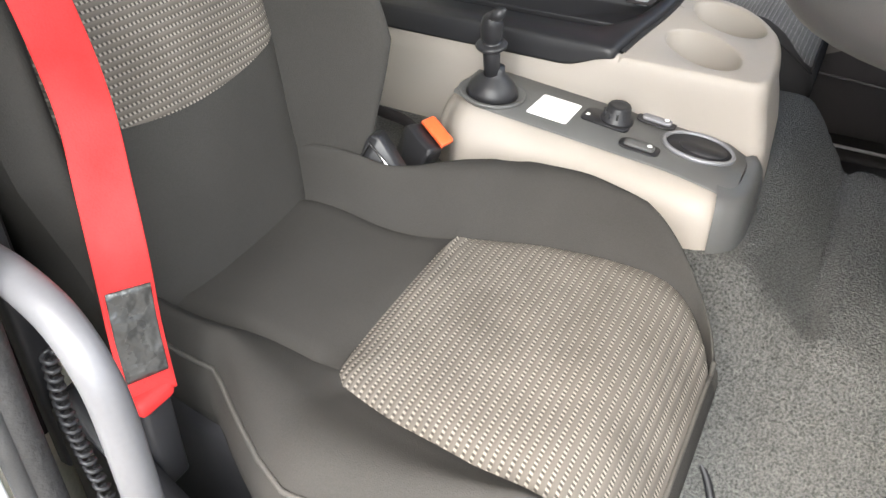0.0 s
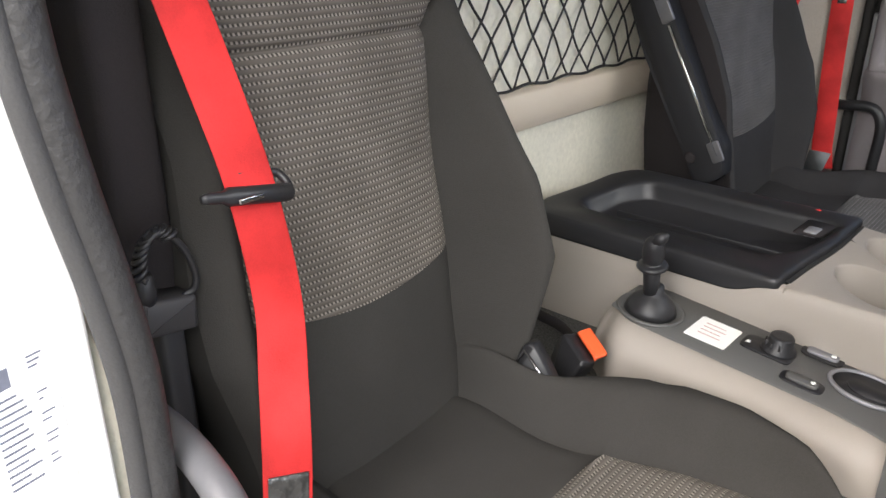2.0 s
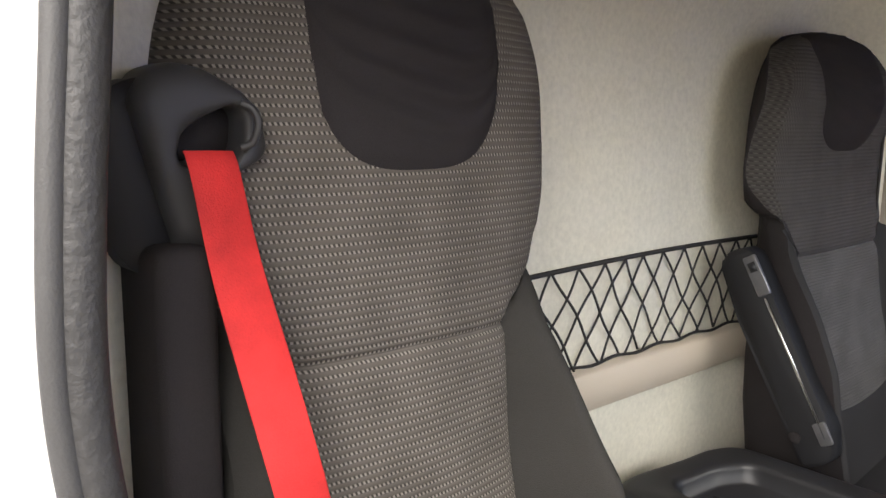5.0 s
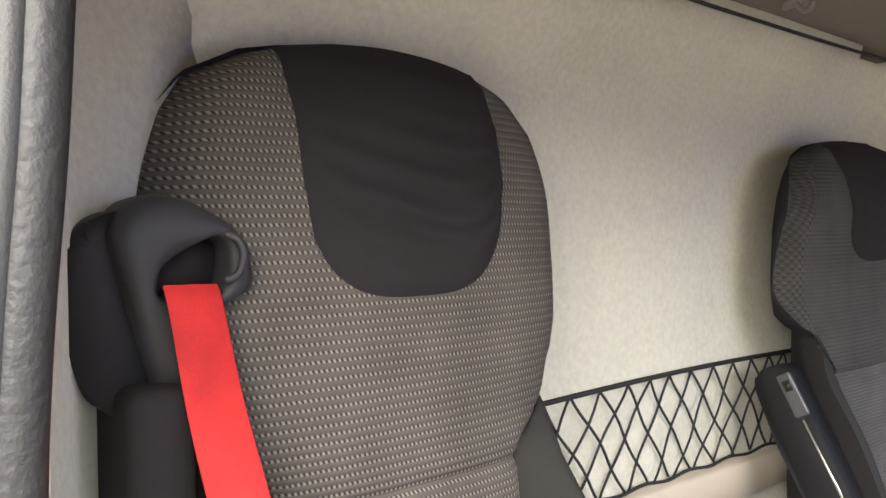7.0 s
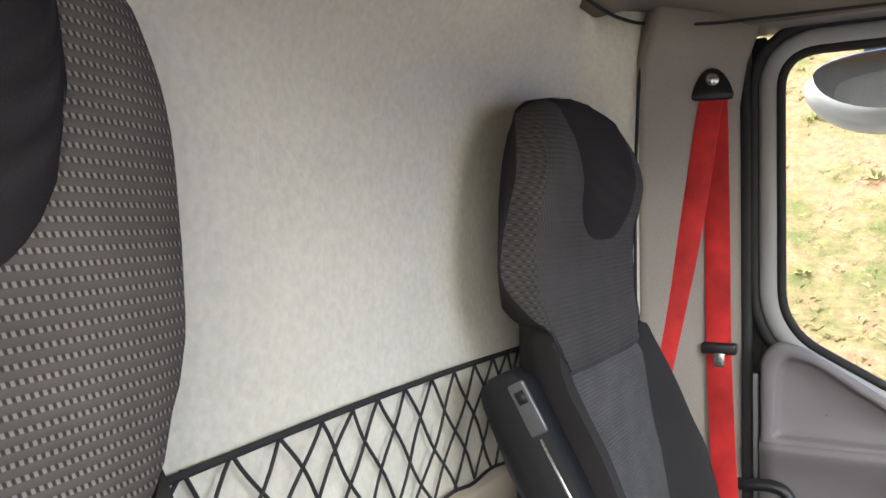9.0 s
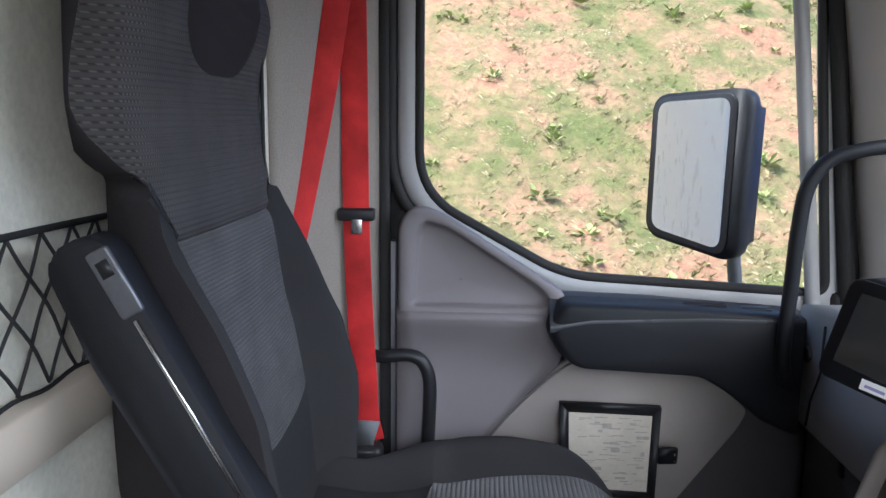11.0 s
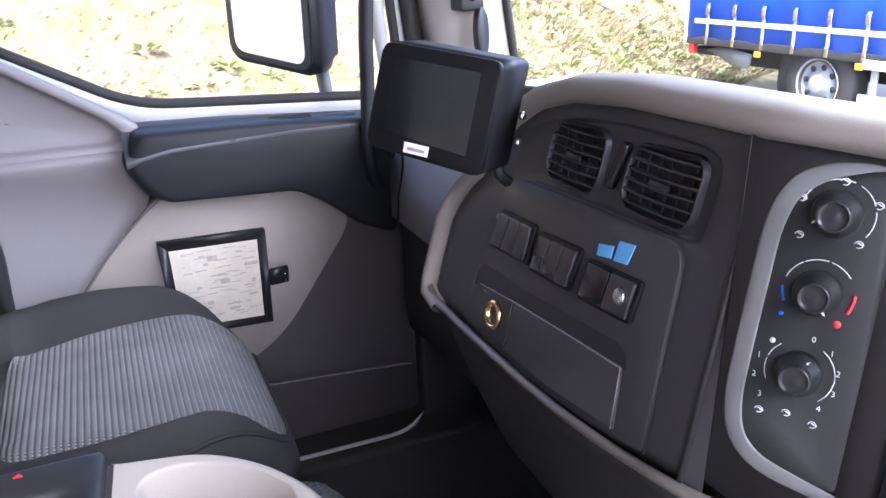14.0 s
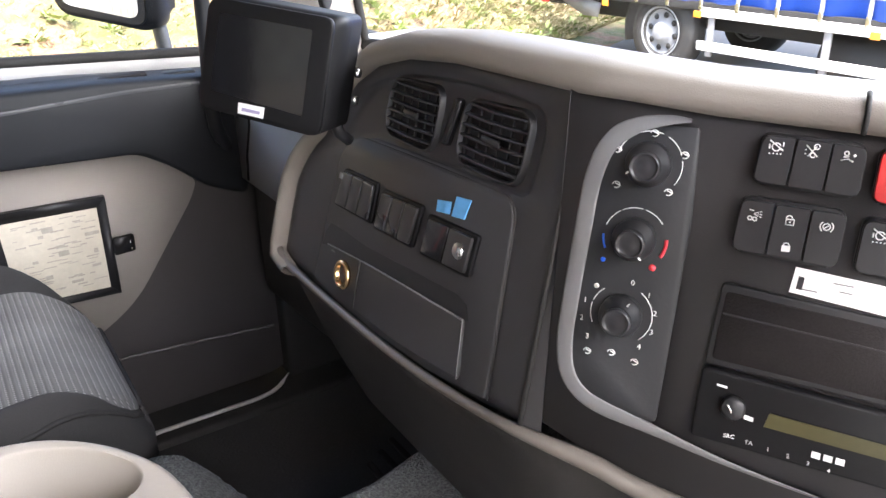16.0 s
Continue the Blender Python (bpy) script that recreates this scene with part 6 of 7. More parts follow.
skin = [(-0.318, 0.50), (0.56, 0.50), (0.56, 1.20), (0.44, 1.208), (0.0, 1.234), (-0.235, 1.372), (-0.275, 1.386), (-0.318, 1.35)]
part("door_skin", slab(rounded(skin, (0.02, 0.12, 0.02, 0.0, 0.03, 0.02, 0.02, 0.03), 6), 2.118, 0.05, 0.008, 3), DOOR_SHADED, door, "lower door lining, its taupe darkened for shade")
upper = [(-0.306, 1.155), (-0.01, 1.16), (0.012, 1.205), (-0.01, 1.226), (-0.225, 1.362), (-0.275, 1.378), (-0.306, 1.345)]
hollow = rounded([(-0.284, 1.186), (-0.03, 1.186), (-0.022, 1.203), (-0.04, 1.225), (-0.215, 1.338), (-0.258, 1.348), (-0.274, 1.325)], (0.012, 0.012, 0.012, 0.03, 0.03, 0.02, 0.03), 6)
hc = (-0.19, 1.235)
turn_ = np.linspace(0, 2 * math.pi, 121)[:-1]
uo, ui = [ray_to(rounded(upper, (0.0, 0.01, 0.02, 0.02, 0.02, 0.03, 0.03), 6), hc, a) for a in turn_], [ray_to(hollow, hc, a) for a in turn_]
rows = []
for t, y in ((0.0, 2.118), (0.0, 2.104), (0.08, 2.097), (0.25, 2.0945), (0.85, 2.0945), (1.0, 2.097)):
    rows.append([(p.x + (q.x - p.x) * t, y, p.y + (q.y - p.y) * t) for p, q in zip(uo, ui)])
for k, y in ((0.965, 2.106), (0.93, 2.1135), (0.86, 2.1160), (0.02, 2.1165)):
    rows.append([(hc[0] + (q.x - hc[0]) * k, y, hc[1] + (q.y - hc[1]) * k) for q in ui])
part("upper_trim", grid(rows, close_u=True), TAUPE, door, "taupe upper trim with a moulded hollow")
rows = []
for z, y in ((1.180, 2.118), (1.177, 2.094), (1.170, 2.0865), (1.162, 2.0865), (1.148, 2.092), (1.125, 2.104), (1.10, 2.1115), (1.07, 2.1130), (1.03, 2.108), (0.98, 2.100), (0.92, 2.094), (0.80, 2.092), (0.66, 2.094), (0.655, 2.098)):
    xr = interp(z, (0.655, 0.80, 0.93, 1.09, 1.13, 1.172), (-0.17, -0.165, -0.136, 0.012, -0.018, -0.02))
    rows.append([(x, y, z) for x in np.linspace(-0.308, xr, 10)] + [(xr + 0.004, 2.125, z)])
rows = [[(r[0][0] - 0.004, 2.125, r[0][2])] + r for r in rows]
part("mid_trim", grid(rows), TAUPE, door, "taupe middle trim")
arm = [(-0.034, 1.160), (-0.008, 1.212), (0.20, 1.208), (0.42, 1.196), (0.455, 1.15), (0.435, 0.965), (0.405, 0.975), (0.36, 0.995), (0.30, 1.045), (0.245, 1.078), (0.02, 1.088), (-0.012, 1.115)]
rows = []
ar_ = rounded(arm, (0.015, 0.015, 0, 0.02, 0.02, 0.03, 0.01, 0.01, 0.02, 0.02, 0.02, 0.02), 4)
ac = Vector((0.30, 1.125))
for s, y in ((1.0, 2.12), (1.0, 2.085), (0.99, 2.062), (0.965, 2.05), (0.92, 2.044), (0.85, 2.042)):
    rows.append([(ac.x + (x - ac.x) * (1 - (1 - s) * interp(abs(x - ac.x), (0.12, 0.24), (1.0, 0.5))), y, ac.y + (z - ac.y) * s) for x, z in ar_])
rows.append([(ac.x + (x - ac.x) * 0.3, 2.0412, ac.y + (z - ac.y) * 0.3) for x, z in ar_])
rows.append([(ac.x + (x - ac.x) * 0.002, 2.041, ac.y + (z - ac.y) * 0.002) for x, z in ar_])
part("armrest", grid(rows, close_u=True), ARM, door, "black moulded armrest")
ledge = []
for x in np.linspace(-0.026, 0.43, 20):
    zl, zt = interp(x, (-0.03, 0.04, 0.13, 0.25, 0.43), (1.166, 1.181, 1.185, 1.190, 1.189)), interp(x, (-0.026, 0.15, 0.43), (1.216, 1.211, 1.192))
    ledge.append([(x, 2.044, zl - 0.012), (x, 2.040, zl - 0.003), (x, 2.044, zl + 0.002), (x, 2.075, (zl + zt) / 2 + 0.002), (x, 2.110, zt + 0.001), (x, 2.125, zt + 0.001)])
# window light on the armrest's top is put into this lighter colour
part("armrest_ledge", grid(ledge), mat("ledge_plastic", (0.045, 0.047, 0.053), 0.3, var=0.05, grain=0.04, bump=0.1), door, "satin armrest ledge, its black lightened for window light")
# black block stands in for the shade inside the ledge's slot
part("pull_slot", box((0.125, 2.072, 1.196), (0.29, 2.092, 1.207), 0.001), CLOTH_BLACK, door)
part("window_switch", box((0.318, 2.072, 1.190), (0.372, 2.094, 1.203), 0.003), BLACK, door)
pk = [(0.018, 1.083), (0.235, 1.078), (0.285, 1.055), (0.36, 0.99), (0.345, 0.955), (0.215, 0.775), (0.12, 0.715), (-0.02, 0.69), (-0.15, 0.72), (-0.155, 0.905), (-0.13, 0.935)]
part("pocket_panel", slab(rounded(pk, (0.02, 0.02, 0.01, 0.015, 0.02, 0.05, 0.06, 0.05, 0.02, 0.02, 0.01), 5), 2.088, 0.04, 0.010, 4), mat("greige_door_plastic", (0.41, 0.37, 0.335), 0.5, var=0.06, grain=0.05, gscale=900, bump=0.2), door, "beige pocket panel")
part("pocket_lip", tube(smooth_line([(x, 2.086, z) for x, z in ((-0.15, 0.915), (-0.07, 1.01), (0.012, 1.084), (0.06, 1.084))], 6), 0.0022, 6), DOOR_SHADED, door)
part("lower_crease", tube(smooth_line([(-0.15, 2.1165, 0.685), (0.15, 2.1165, 0.672), (0.40, 2.1165, 0.652), (0.47, 2.1175, 0.645)], 6), 0.003, 6), DOOR_SHADED, door)
part("sill_strip", tube(smooth_line([(-0.32, 2.075, 0.512), (0.10, 2.075, 0.512), (0.33, 2.075, 0.510), (0.41, 2.075, 0.510), (0.450, 2.076, 0.520), (0.478, 2.078, 0.545)], 8), [0.0044] * 36 + [0.0030, 0.0024, 0.0018, 0.0012, 0.0006], 8, flat=1.0), FRAME_W, door, "pale grey sill edge strip")
structure(part("trim_strip", box((-0.330, 2.150, 0.80), (-0.316, 2.175, 1.30), 0.002), SILVER), "bright metal strip on the door post", "trim")
structure(part("trim_post_seal", box((-0.350, 2.135, 0.45), (-0.326, 2.165, 1.98), 0.008), RUBBER), "black rubber seal on the door post", "trim")
# filler added to block the bright gap beside the door seal
structure(part("trim_post_rebate", box((-0.350, 2.176, 0.45), (-0.300, 2.20, 1.98), 0.004), RUBBER), "black filler added behind the door seal to close a gap", "trim")
structure(part("wall_sill", box((-0.35, 2.05, 0.38), (0.70, 2.22, 0.50), 0.01), RUBBER), "black door sill", "wall")
# unseen box added to keep light off the upper rear wall
structure(part("wall_header_left", box((-0.34, 0.14, 1.915), (0.62, 0.255, 2.10), 0.01), TRIM), "unseen block above the driver's door, added to shade the upper wall", "wall")
structure(part("wall_header", box((-0.45, 2.08, 1.985), (0.60, 2.2, 2.10), 0.01), TRIM), "trim above the passenger door", "wall")
structure(part("wall_post_outer", box((-0.70, 2.14, 0.3), (-0.352, 2.2, 2.1), 0.005), WHITE), "outer door post of the cab", "wall")

# document holder on the door
doc = thing("document_holder", "black framed document holder with a printed sheet on the door", "document holder")
dq = [(0.006, 0.829), (0.184, 0.8225), (0.188, 1.006), (0.000, 1.010)]
dm = sum((Vector(p) for p in dq), Vector((0, 0))) / 4
inn = [tuple(dm + (Vector(p) - dm) * 0.82) for p in dq]
part("backing", slab(dq, 2.080, 0.010, 0.002), BLACK, doc)
part("paper", slab(inn, 2.0785, 0.002, 0.0), mat("old_paper", (0.60, 0.55, 0.46), 0.5, var=0.14, vscale=30, grain=0.08, gscale=160, bump=0.1), doc, "yellowed printed sheet", smooth=False)
for a, b, c, d in zip(dq, dq[1:] + dq[:1], inn[1:] + inn[:1], inn):
    part("frame_bar", slab([a, b, c, d], 2.070, 0.012, 0.002), BLACK, doc)
part("tab", slab(rounded([(0.186, 0.895), (0.222, 0.897), (0.223, 0.928), (0.187, 0.927)], 0.004, 2), 2.074, 0.008, 0.002), BLACK, doc)
for dz in (0.905, 0.918):
    part("rivet", turned([(0, 0), (0.0025, 0), (0.002, 0.0015), (0, 0.0015)], (0.215, 2.074, dz), (0, -1, 0), 10), STEEL, doc)
random.seed(11)
INK = mat("grey_ink", (0.42, 0.38, 0.33), 0.6, var=0.3, vscale=80)
for k in range(80):
    x, z = 0.03 + 0.125 * random.random(), 0.85 + 0.135 * random.random()
    w, h = 0.006 + 0.018 * random.random(), 0.0012 + (0.008 if random.random() < 0.15 else 0.0015) * random.random()
    part("print_bar", slab([(x, z), (min(x + w, 0.168), z), (min(x + w, 0.168), z + h), (x, z + h)], 2.0781, 0.0003, 0.0), INK, doc, smooth=False)

# ---- windscreen posts and screen ----
for name, flip in (("left", False), ("right", True)):
    f = (lambda p: (p[0], 2 * MID - p[1], p[2])) if flip else (lambda p: p)
    rows = []
    for z in np.linspace(0.95, 2.05, 16):
        b = -0.16 * (z - 1.25)
        rows.append([f((x + b, y, z)) for x, y in ((0.555, 2.19), (0.548, 2.115), (0.552, 2.085), (0.575, 2.045), (0.63, 2.022), (0.672, 2.028), (0.685, 2.06), (0.70, 2.19))])
    post = part("wall_pillar_" + name, grid(rows, close_u=True, caps=True), mat("pillar_beige_" + name, (0.42, 0.385, 0.345), 0.55, var=0.06, grain=0.06, gscale=700, bump=0.2))
    structure(post, "beige windscreen pillar trim", "wall")
    structure(part("trim_pillar_" + name, tube([f((0.678 - 0.16 * (z - 1.25), 2.025, z)) for z in np.linspace(1.0, 2.02, 8)], 0.008, 8), RUBBER), "black seal of the windscreen", "trim")
    for dx_, r in ((-0.045, 0.014), (-0.012, 0.016)):
        structure(part("trim_door_seal_" + name, tube([f((0.532 + dx_ * (2 if dx_ < -0.03 else 1) * 0.8 - 0.12 * (z - 1.25), 2.135, z)) for z in np.linspace(0.9, 1.98, 8)], r, 8), RUBBER if r > 0.015 else FRAME_W), "door edge seal at the pillar", "trim")
rows = []
for z in np.linspace(1.20, 2.03, 6):
    rows.append([(0.68 + 0.15 * math.sin(math.pi * t) - 0.16 * (z - 1.25), 2.03 - (2.03 - 0.31) * t, z) for t in np.linspace(0, 1, 22)])
ws = part("window_windscreen", grid(rows), GLASS)
ws.visible_shadow = False
structure(ws, "clear curved windscreen glass", "window")
structure(part("trim_cowl", tube([(0.685 + 0.15 * math.sin(math.pi * t), 2.03 - 1.72 * t, 1.215 + 0.01 * math.sin(math.pi * t)) for t in np.linspace(0, 1, 24)], 0.014, 8), RUBBER), "black lower seal of the windscreen", "trim")
structure(part("wall_front", box((0.70, 0.20, 0.40), (0.88, 2.14, 1.22), 0.02), WHITE), "front bulkhead of the cab", "wall")
# unseen roof edge, brought down to cut light on the upper rear wall
structure(part("wall_roof_front", box((0.50, 0.24, 1.90), (0.80, 2.10, 2.12), 0.02), LINER), "unseen roof edge above the windscreen, lowered to shade the rear wall", "wall")
tagged(part("grab_handle", tube(smooth_line([(0.555, 2.085, 1.497), (0.53, 2.04, 1.494), (0.48, 2.03, 1.487), (0.43, 2.03, 1.470), (0.398, 2.03, 1.425), (0.388, 2.03, 1.35), (0.384, 2.03, 1.25), (0.380, 2.03, 1.12), (0.41, 2.06, 1.05)], 8), 0.0128, 12), ARM), "long black grab handle on the windscreen pillar", "handle")
clip = thing("pillar_clip", "pair of black oval discs clipped to the windscreen pillar", "clip")
for z, r in ((1.432, 0.046), (1.332, 0.044)):
    part("disc", prism([(0.016 * math.cos(a), r * math.sin(a)) for a in np.linspace(0, 2 * math.pi, 25)[:-1]], 0.012, ((0.590 - 0.16 * (z - 1.33), 2.005, z), (1, 0.5, 0), (-0.1, 0, 1)), 0.003), BLACK, clip)
part("disc_label", prism([(-0.006, -0.014), (0.006, -0.014), (0.006, 0.012), (-0.006, 0.012)], -0.001, ((0.577, 2.004, 1.447), (1, 0.5, 0), (-0.1, 0, 1))), bpy.data.materials["label_paper"], clip, smooth=False)
part("bracket", box((0.555, 2.0, 1.37), (0.60, 2.05, 1.395), 0.004), BLACK, clip)

# ---- outside: mirrors, ground, bank, lorry ----
MIRROR, _, _, mb = nodes_of("mirror_glass")
mb.inputs["Base Color"].default_value, mb.inputs["Metallic"].default_value, mb.inputs["Roughness"].default_value = (0.78, 0.8, 0.8, 1), 1.0, 0.02
mir = thing("door_mirror", "large black door mirror on an arm outside the window", "mirror")
MF = ((0.262, 2.605, 1.235), (0.135, -0.153, 0), (0, 0, 1))
part("housing", prism(rounded([(-0.02, 0.022), (0.228, -0.018), (0.236, 0.372), (-0.014, 0.358)], 0.045, 7), -0.07, MF, 0.03, 4), ARM, mir)
part("glass_bezel", prism(rounded([(-0.012, 0.030), (0.205, -0.006), (0.212, 0.362), (-0.008, 0.350)], 0.038, 7), 0.006, MF, 0.002), BLACK, mir)
part("glass", prism(rounded([(0.002, 0.042), (0.190, 0.010), (0.196, 0.350), (0.006, 0.340)], 0.030, 7), 0.001, ((MF[0][0] - 0.0045, MF[0][1] - 0.0040, MF[0][2]), MF[1], MF[2])), MIRROR, mir, "silvered mirror glass", smooth=False)
part("arm", tube(smooth_line([(0.43, 2.50, 1.27), (0.43, 2.49, 1.2), (0.44, 2.45, 1.10), (0.47, 2.30, 1.02), (0.50, 2.2, 1.0)]), 0.016, 10), INSET, mir)
structure(part("wall_load_body", box((-6.6, 0.06, 0.30), (-0.80, 2.27, 3.2), 0.03), WHITE), "white load body of the lorry behind the cab", "wall")
kerb = thing("kerb_mirror", "white kerb mirror hanging above the passenger window", "mirror")
rows = []
for v in np.linspace(-1, 1, 13):
    rows.append([(-0.075 + 0.175 * math.cos(a) * math.sqrt(max(0, 1 - v * v)) ** 0.8, 2.42 + 0.07 * v, 1.905 + (0.115 if math.sin(a) < 0 else 0.055) * math.sin(a) * math.sqrt(max(0, 1 - v * v)) ** 0.8) for a in np.linspace(0, 2 * math.pi, 33)[:-1]])
part("shell", grid(rows, close_u=True, caps=True), WHITE, kerb)
part("glass", prism([(0.155 * math.cos(a), 0.085 * math.sin(a) if math.sin(a) < 0 else 0.045 * math.sin(a)) for a in np.linspace(0, 2 * math.pi, 37)[:-1]], 0.004, ((-0.07, 2.315, 1.915), (1, 0, 0), (0, -0.6, 1))), MIRROR, kerb, smooth=False)
part("bracket", box((-0.13, 2.38, 1.94), (-0.02, 2.46, 2.02), 0.01), BLACK, kerb)

SOIL, sn, sl, sb = nodes_of("grassy_bank")
co = sn.new("ShaderNodeTexCoord")
noi = []
for sc, de in ((0.55, 6), (2.2, 8), (13.0, 6)):
    t = sn.new("ShaderNodeTexNoise")
    t.inputs["Scale"].default_value, t.inputs["Detail"].default_value, t.inputs["Roughness"].default_value = sc, de, 0.65
    sl.new(co.outputs["Object"], t.inputs["Vector"])
    noi.append(t)
ramp = sn.new("ShaderNodeValToRGB")
cr = ramp.color_ramp
cr.elements[0].position, cr.elements[0].color = 0.39, (0.25, 0.125, 0.072, 1)
cr.elements[1].position, cr.elements[1].color = 0.61, (0.095, 0.108, 0.030, 1)
mid = cr.elements.new(0.45)
mid.color = (0.25, 0.155, 0.085, 1)
mid2 = cr.elements.new(0.52)
mid2.color = (0.165, 0.135, 0.058, 1)
addn = sn.new("ShaderNodeMath")
addn.operation = "MULTIPLY_ADD"
sl.new(noi[1].outputs["Fac"], addn.inputs[0])
addn.inputs[1].default_value = 0.50
half_ = sn.new("ShaderNodeMath")
half_.operation = "MULTIPLY"
half_.inputs[1].default_value = 0.52
sl.new(noi[0].outputs["Fac"], half_.inputs[0])
sl.new(half_.outputs[0], addn.inputs[2])
sl.new(addn.outputs[0], ramp.inputs[0])
darken = sn.new("ShaderNodeVectorMath")
darken.operation = "SCALE"
ma = sn.new("ShaderNodeMath")
ma.operation = "MULTIPLY_ADD"
sl.new(noi[2].outputs["Fac"], ma.inputs[0])
ma.inputs[1].default_value, ma.inputs[2].default_value = 1.4, 0.30
sl.new(ramp.outputs[0], darken.inputs[0])
sl.new(ma.outputs[0], darken.inputs["Scale"])
sl.new(darken.outputs[0], sb.inputs["Base Color"])
sb.inputs["Roughness"].default_value = 0.95
bp = sn.new("ShaderNodeBump")
bp.inputs["Strength"].default_value, bp.inputs["Distance"].default_value = 0.8, 0.08
sl.new(noi[2].outputs["Fac"], bp.inputs["Height"])
sl.new(bp.outputs[0], sb.inputs["Normal"])

GROUND_Z = -0.55


def foot(x):
    """Where the bank's foot runs."""
    return interp(x, (-60, 0, 4, 8, 12, 20, 60), (4.6, 4.6, 5.4, 9.6, 11.5, 12.5, 12.5))


def bank_z(x, y):
    d = y - foot(x)
    return GROUND_Z + 9.0 * step(-0.6, 15.0, d) + (0.10 * noise.noise(Vector((x * 0.8, y * 0.8, 0))) + 0.05 * noise.noise(Vector((x * 2.5, y * 2.5, 3)))) * step(0, 1.5, d)


xs = np.concatenate([np.linspace(-120, -12, 12), np.linspace(-10, 18, 80), np.linspace(20, 120, 12)])
ys = np.concatenate([np.linspace(-120, 3.6, 14), np.linspace(4.0, 22, 64), np.linspace(24, 120, 8)])
ground = part("ground", grid([[(x, y, bank_z(x, y)) for y in ys] for x in xs]), SOIL)
structure(ground, "grassy embankment of red soil beside the yard", "ground")
CONC = mat("pale_concrete", (0.19, 0.178, 0.16), 0.9, var=0.2, vscale=0.6, grain=0.15, gscale=30, bump=0.4, dist=0.01)
yard = part("pavement", grid([[(x, y, GROUND_Z + 0.03) for y in (-30.0, -10.0, 0.0, foot(x) - 0.7)] for x in np.linspace(-40, 40, 41)]), CONC, smooth=False)
structure(yard, "pale concrete yard", "pavement")

rng = random.Random(7)
GREEN = []
for nm, c in (("fresh_grass", (0.13, 0.15, 0.04)), ("dry_grass", (0.34, 0.285, 0.165)), ("dull_grass", (0.21, 0.19, 0.09))):
    GREEN.append(mat(nm, c, 0.8, var=0.35, vscale=1.5, grain=0.2, gscale=40, bump=0.1))
for gi, (nm, count) in enumerate((("green_tufts", 8000), ("dry_tufts", 26000), ("dull_tufts", 15000))):
    verts, faces = [], []
    for _ in range(count):
        x = rng.uniform(-7, 15)
        y = foot(x) + 0.1 + 13 * rng.random() ** 1.6
        dens = noise.noise(Vector((x * 0.5, y * 0.5, 5.0 + 7 * gi)))
        if dens < -0.12 + 0.1 * (gi == 0):
            continue
        z = bank_z(x, y) - 0.02
        size = rng.uniform(0.025, 0.065) * (1 + 1.3 * step(2.5, 6.0, x) * rng.random())
        for b in range(6):
            a = rng.uniform(0, 6.283)
            lean = rng.uniform(0.5, 1.6)
            w = size * rng.uniform(0.04, 0.13)
            dx_, dy_ = math.cos(a), math.sin(a)
            h = size * rng.uniform(0.6, 1.2)
            i = len(verts)
            verts += [(x - dy_ * w, y + dx_ * w, z), (x + dy_ * w, y - dx_ * w, z), (x + dx_ * size * lean * 0.6 + dy_ * w * 0.7, y + dy_ * size * lean * 0.6 - dx_ * w * 0.7, z + h * 0.75), (x + dx_ * size * lean, y + dy_ * size * lean, z + h * 0.8)]
            faces.append((i, i + 1, i + 2, i + 3))
    me = bpy.data.meshes.new(nm)
    me.from_pydata(verts, [], faces)
    me.materials.append(GREEN[gi])
    tagged(new(nm, me), ("fresh green", "dry straw-coloured", "dull olive")[gi] + " grass tufts on the embankment", "grass", kind="stuff")

# broad-leaved weeds in small clumps
verts, faces = [], []
for _ in range(520):
    x = rng.uniform(-5, 12)
    y = foot(x) + 0.2 + 7 * rng.random() ** 1.3
    z = bank_z(x, y)
    size = rng.uniform(0.05, 0.17)
    for b in range(16):
        a, up = rng.uniform(0, 6.283), rng.uniform(0.1, 1.1)
        d = Vector((math.cos(a) * math.cos(up), math.sin(a) * math.cos(up), math.sin(up)))
        sd = Vector((-math.sin(a), math.cos(a), rng.uniform(-0.3, 0.3)))
        o = Vector((x, y, z)) + d * size * rng.uniform(0.1, 0.5)
        w, ln = size * rng.uniform(0.16, 0.28), size * rng.uniform(0.6, 1.0)
        i = len(verts)
        verts += [tuple(o), tuple(o + d * ln * 0.5 + sd * w), tuple(o + d * ln - Vector((0, 0, 0.15 * ln))), tuple(o + d * ln * 0.5 - sd * w)]
        faces.append((i, i + 1, i + 2, i + 3))
me = bpy.data.meshes.new("weeds")
me.from_pydata(verts, [], faces)
me.materials.append(mat("weed_leaves", (0.22, 0.27, 0.085), 0.6, var=0.4, vscale=3, grain=0.2, gscale=30, bump=0.1))
tagged(new("weeds", me), "small bright green leafy weeds on the embankment", "weeds", kind="stuff")

lorry = thing("curtain_lorry", "blue curtain-sided lorry parked in the yard", "lorry")
X, YR, YF = 7.4, 9.55, 0.5
BLUE = mat("blue_curtain", (0.02, 0.085, 0.50), 0.45, var=0.12, vscale=1.2, grain=0.05, gscale=60, bump=0.2)
rows = []
for y in np.linspace(YF, YR, 60):
    b = 0.02 * math.sin(y * 10.5)
    rows.append([(X + 2.4, y, 0.36), (X + b, y, 0.36), (X + b, y, 1.2), (X + b * 0.5, y, 2.0), (X, y, 2.95), (X + 2.4, y, 2.95)])
part("curtain_body", grid(rows, close_u=True, caps=True), BLUE, lorry, "blue side curtain body")
part("side_rave", box((X - 0.01, YF, 0.27), (X + 2.4, YR, 0.37), 0.01), RUBBER, lorry)
WEB = mat("grey_webbing", (0.20, 0.205, 0.22), 0.6)
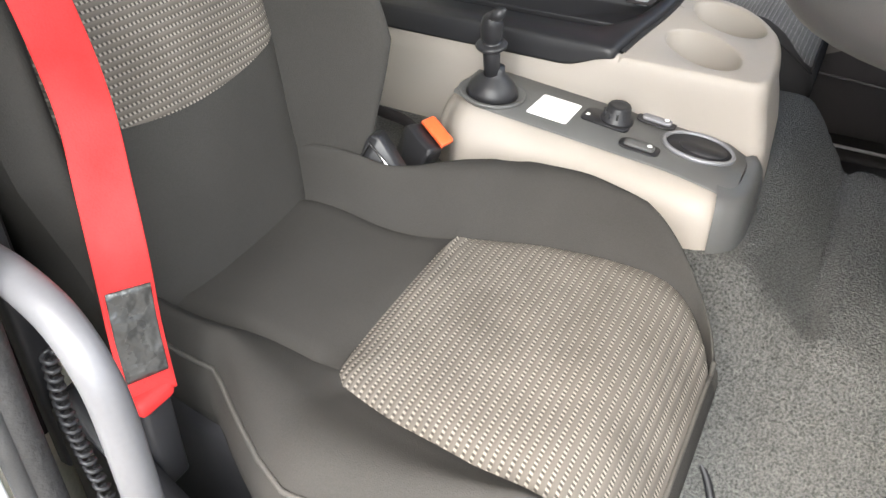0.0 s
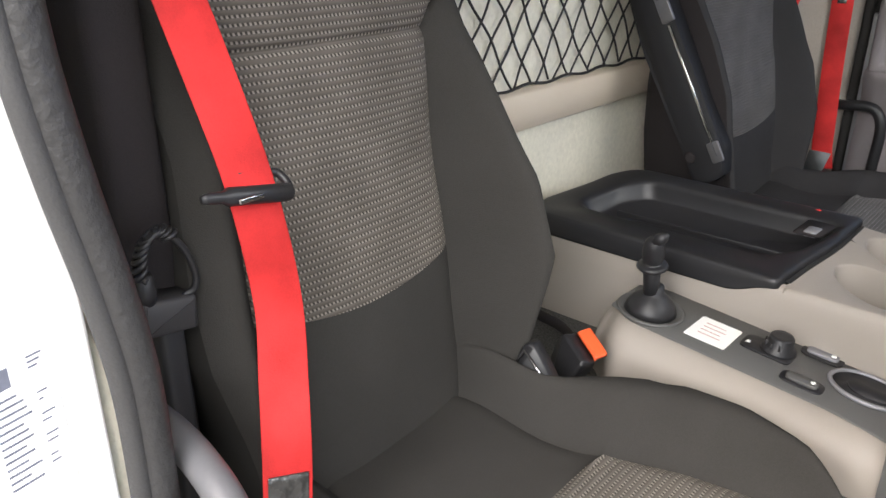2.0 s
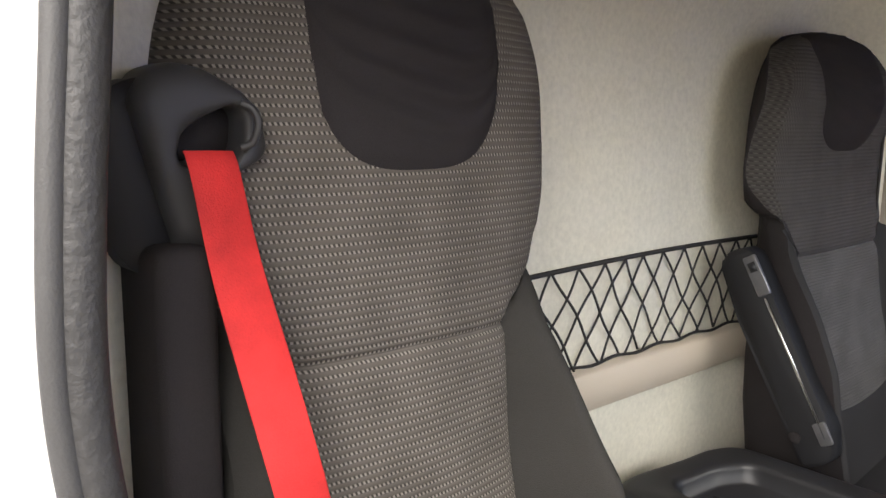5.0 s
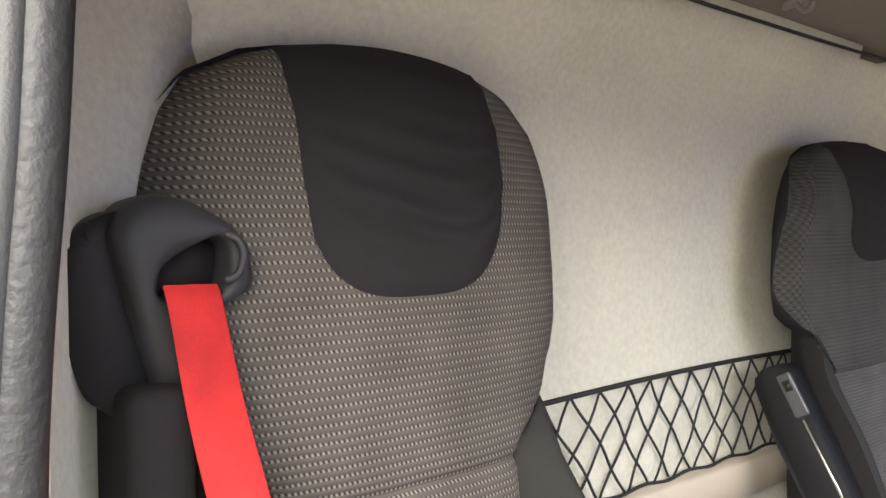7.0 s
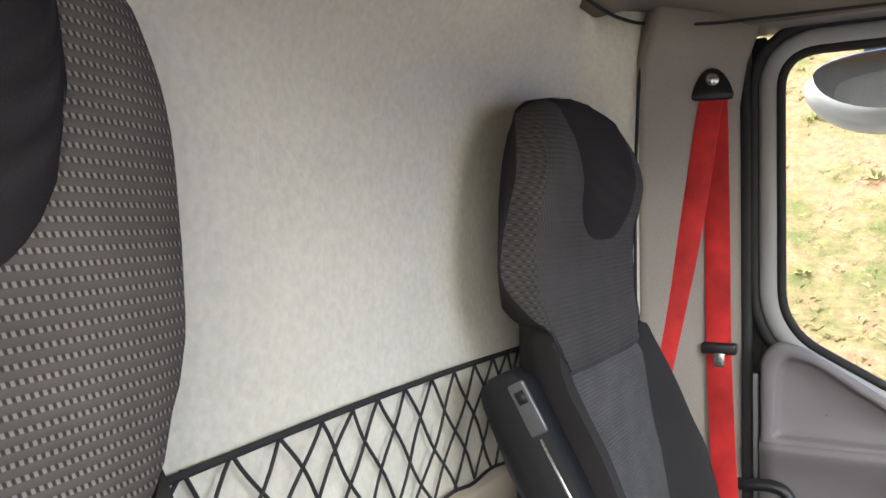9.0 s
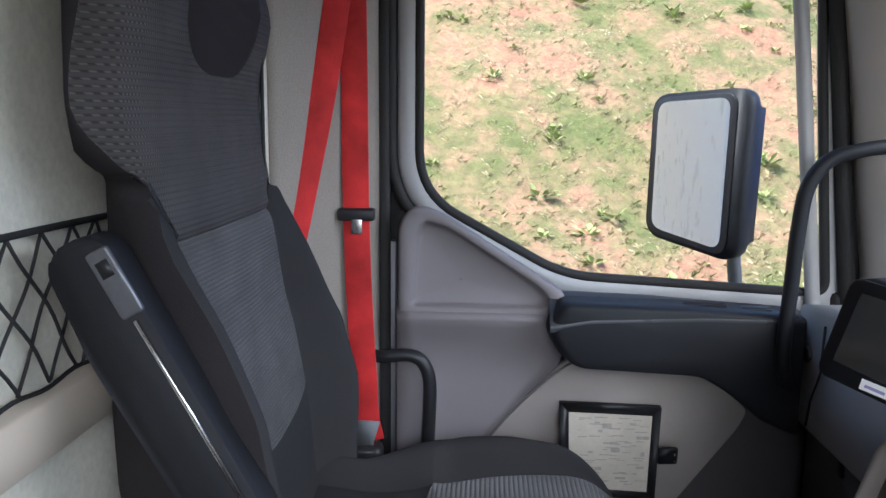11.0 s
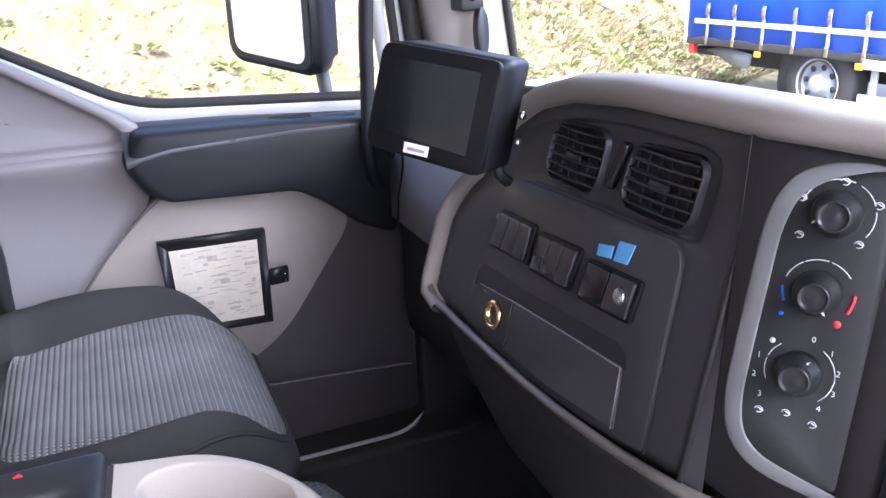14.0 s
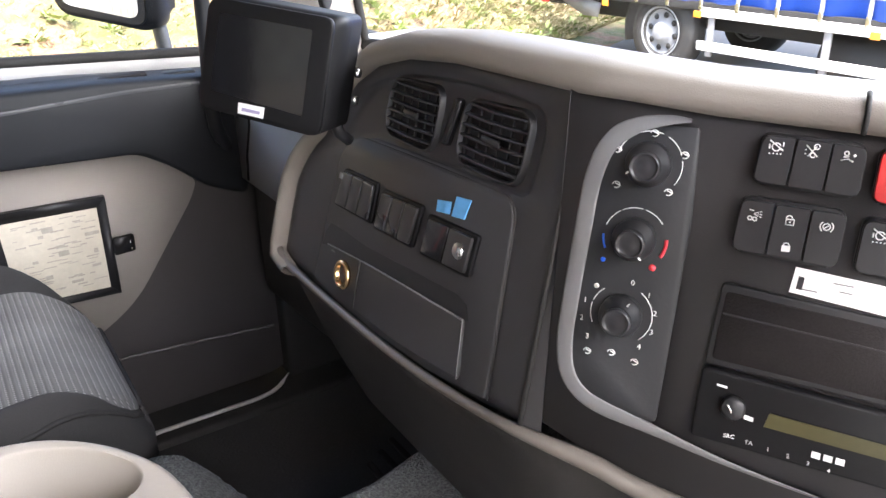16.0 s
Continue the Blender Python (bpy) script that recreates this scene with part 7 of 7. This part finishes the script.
for k in range(18):
    y = YR - 0.44 - 0.48 * k
    st_ = part("curtain_strap", box((X - 0.040, y - 0.022, 0.33), (X - 0.030, y + 0.022, 0.80)), WEB, lorry, smooth=False)
    part("strap_buckle", box((X - 0.055, y - 0.03, 0.66), (X - 0.035, y + 0.03, 0.78), 0.005), STEEL, st_)
    part("strap_hook", box((X - 0.050, y - 0.026, 0.29), (X - 0.030, y + 0.026, 0.40), 0.005), STEEL, st_)
part("curtain_band", box((X - 0.046, YF, 0.55), (X - 0.041, YR - 0.2, 0.61)), FRAME_W, lorry, "pale rail along the curtain", smooth=False)
part("curtain_edge", box((X - 0.03, YR - 0.03, 0.30), (X + 0.02, YR + 0.02, 2.95), 0.005), FRAME_W, lorry, "pale rear corner post")
for z in (0.21, -0.155):
    part("guard_rail", box((X - 0.02, 2.2, z), (X + 0.02, 6.74, z + 0.10), 0.01), WHITE, lorry, "white side guard rail")
for y in (2.4, 3.8, 5.2, 6.6):
    part("guard_post", box((X + 0.02, y - 0.04, -0.22), (X + 0.05, y + 0.04, 0.26), 0.005), SILVER, lorry)
part("chassis", box((X + 0.7, YF, -0.05), (X + 1.6, YR, 0.20), 0.02), RUBBER, lorry)
for dx_ in (0.05, 1.75):
    w = part("wheel", turned([(0.26, 0.20), (0.26, 0.004), (0.36, 0.0), (0.46, 0.02), (0.49, 0.06), (0.49, 0.22), (0.46, 0.26), (0.2, 0.26)], (X + dx_ + 0.02, 7.36, -0.035), (1, 0, 0), 36), RUBBER, lorry, "black lorry tyre")
    rm = part("wheel_rim", turned([(0.25, 0.16), (0.295, 0.006), (0.30, -0.004), (0.285, -0.008), (0.272, 0.012), (0.255, 0.06), (0.20, 0.075), (0.115, 0.03), (0.10, -0.02), (0.085, -0.03), (0, -0.03)], (X + dx_ + 0.016, 7.36, -0.035), (1, 0, 0), 32), WEB, w, "white painted wheel rim")
    for k in range(8):
        a = k * math.pi / 4 + 0.2
        part("rim_hole", turned([(0, 0), (0.036, 0), (0.036, 0.004), (0, 0.004)], (X + dx_ + 0.016 + 0.046, 7.36 + 0.195 * math.cos(a), -0.035 + 0.195 * math.sin(a)), (-1, 0, 0), 12), RUBBER, rm)
part("mudguard", tube([(X + 0.2, 7.36 + 0.55 * math.cos(a), -0.035 + 0.55 * math.sin(a)) for a in np.linspace(-0.3, 2.7, 16)], 0.16, 8, flat=0.15, hint=(1, 0, 0)), RUBBER, lorry)
part("tail_lift", box((X + 0.15, 8.95, 0.12), (X + 2.3, 9.60, 0.22), 0.03), RUBBER, lorry, "folded dark tail lift")
part("mudflap", prism([(8.45, 0.20), (9.0, 0.26), (9.25, 0.20), (8.75, 0.02), (8.5, 0.02)], 0.03, ((X + 0.12, 0, 0), (0, 1, 0), (0, 0, 1)), 0.01), GREYRIM, lorry, "grey folded platform arm")
part("rear_lamp", box((X + 0.02, 9.42, 0.14), (X + 0.10, 9.52, 0.28), 0.01), bpy.data.materials["red_plastic"], lorry, "red rear lamp")
for y in (8.2, 6.75, 4.7):
    part("marker_lamp", box((X - 0.045, y - 0.05, 0.20), (X - 0.03, y + 0.05, 0.27), 0.005), mat("amber_lens_%d" % int(y), (0.9, 0.28, 0.03), 0.3), lorry, "amber side marker")
part("tank", turned([(0, 0), (0.28, 0), (0.3, 0.03), (0.3, 1.1), (0.28, 1.13), (0, 1.13)], (X + 0.5, 5.4, -0.12), (0, -1, 0), 24), RUBBER, lorry)
part("cab", box((X + 0.05, -1.6, -0.2), (X + 2.35, 0.4, 2.4), 0.15, 4), WHITE, lorry, "white lorry cab")
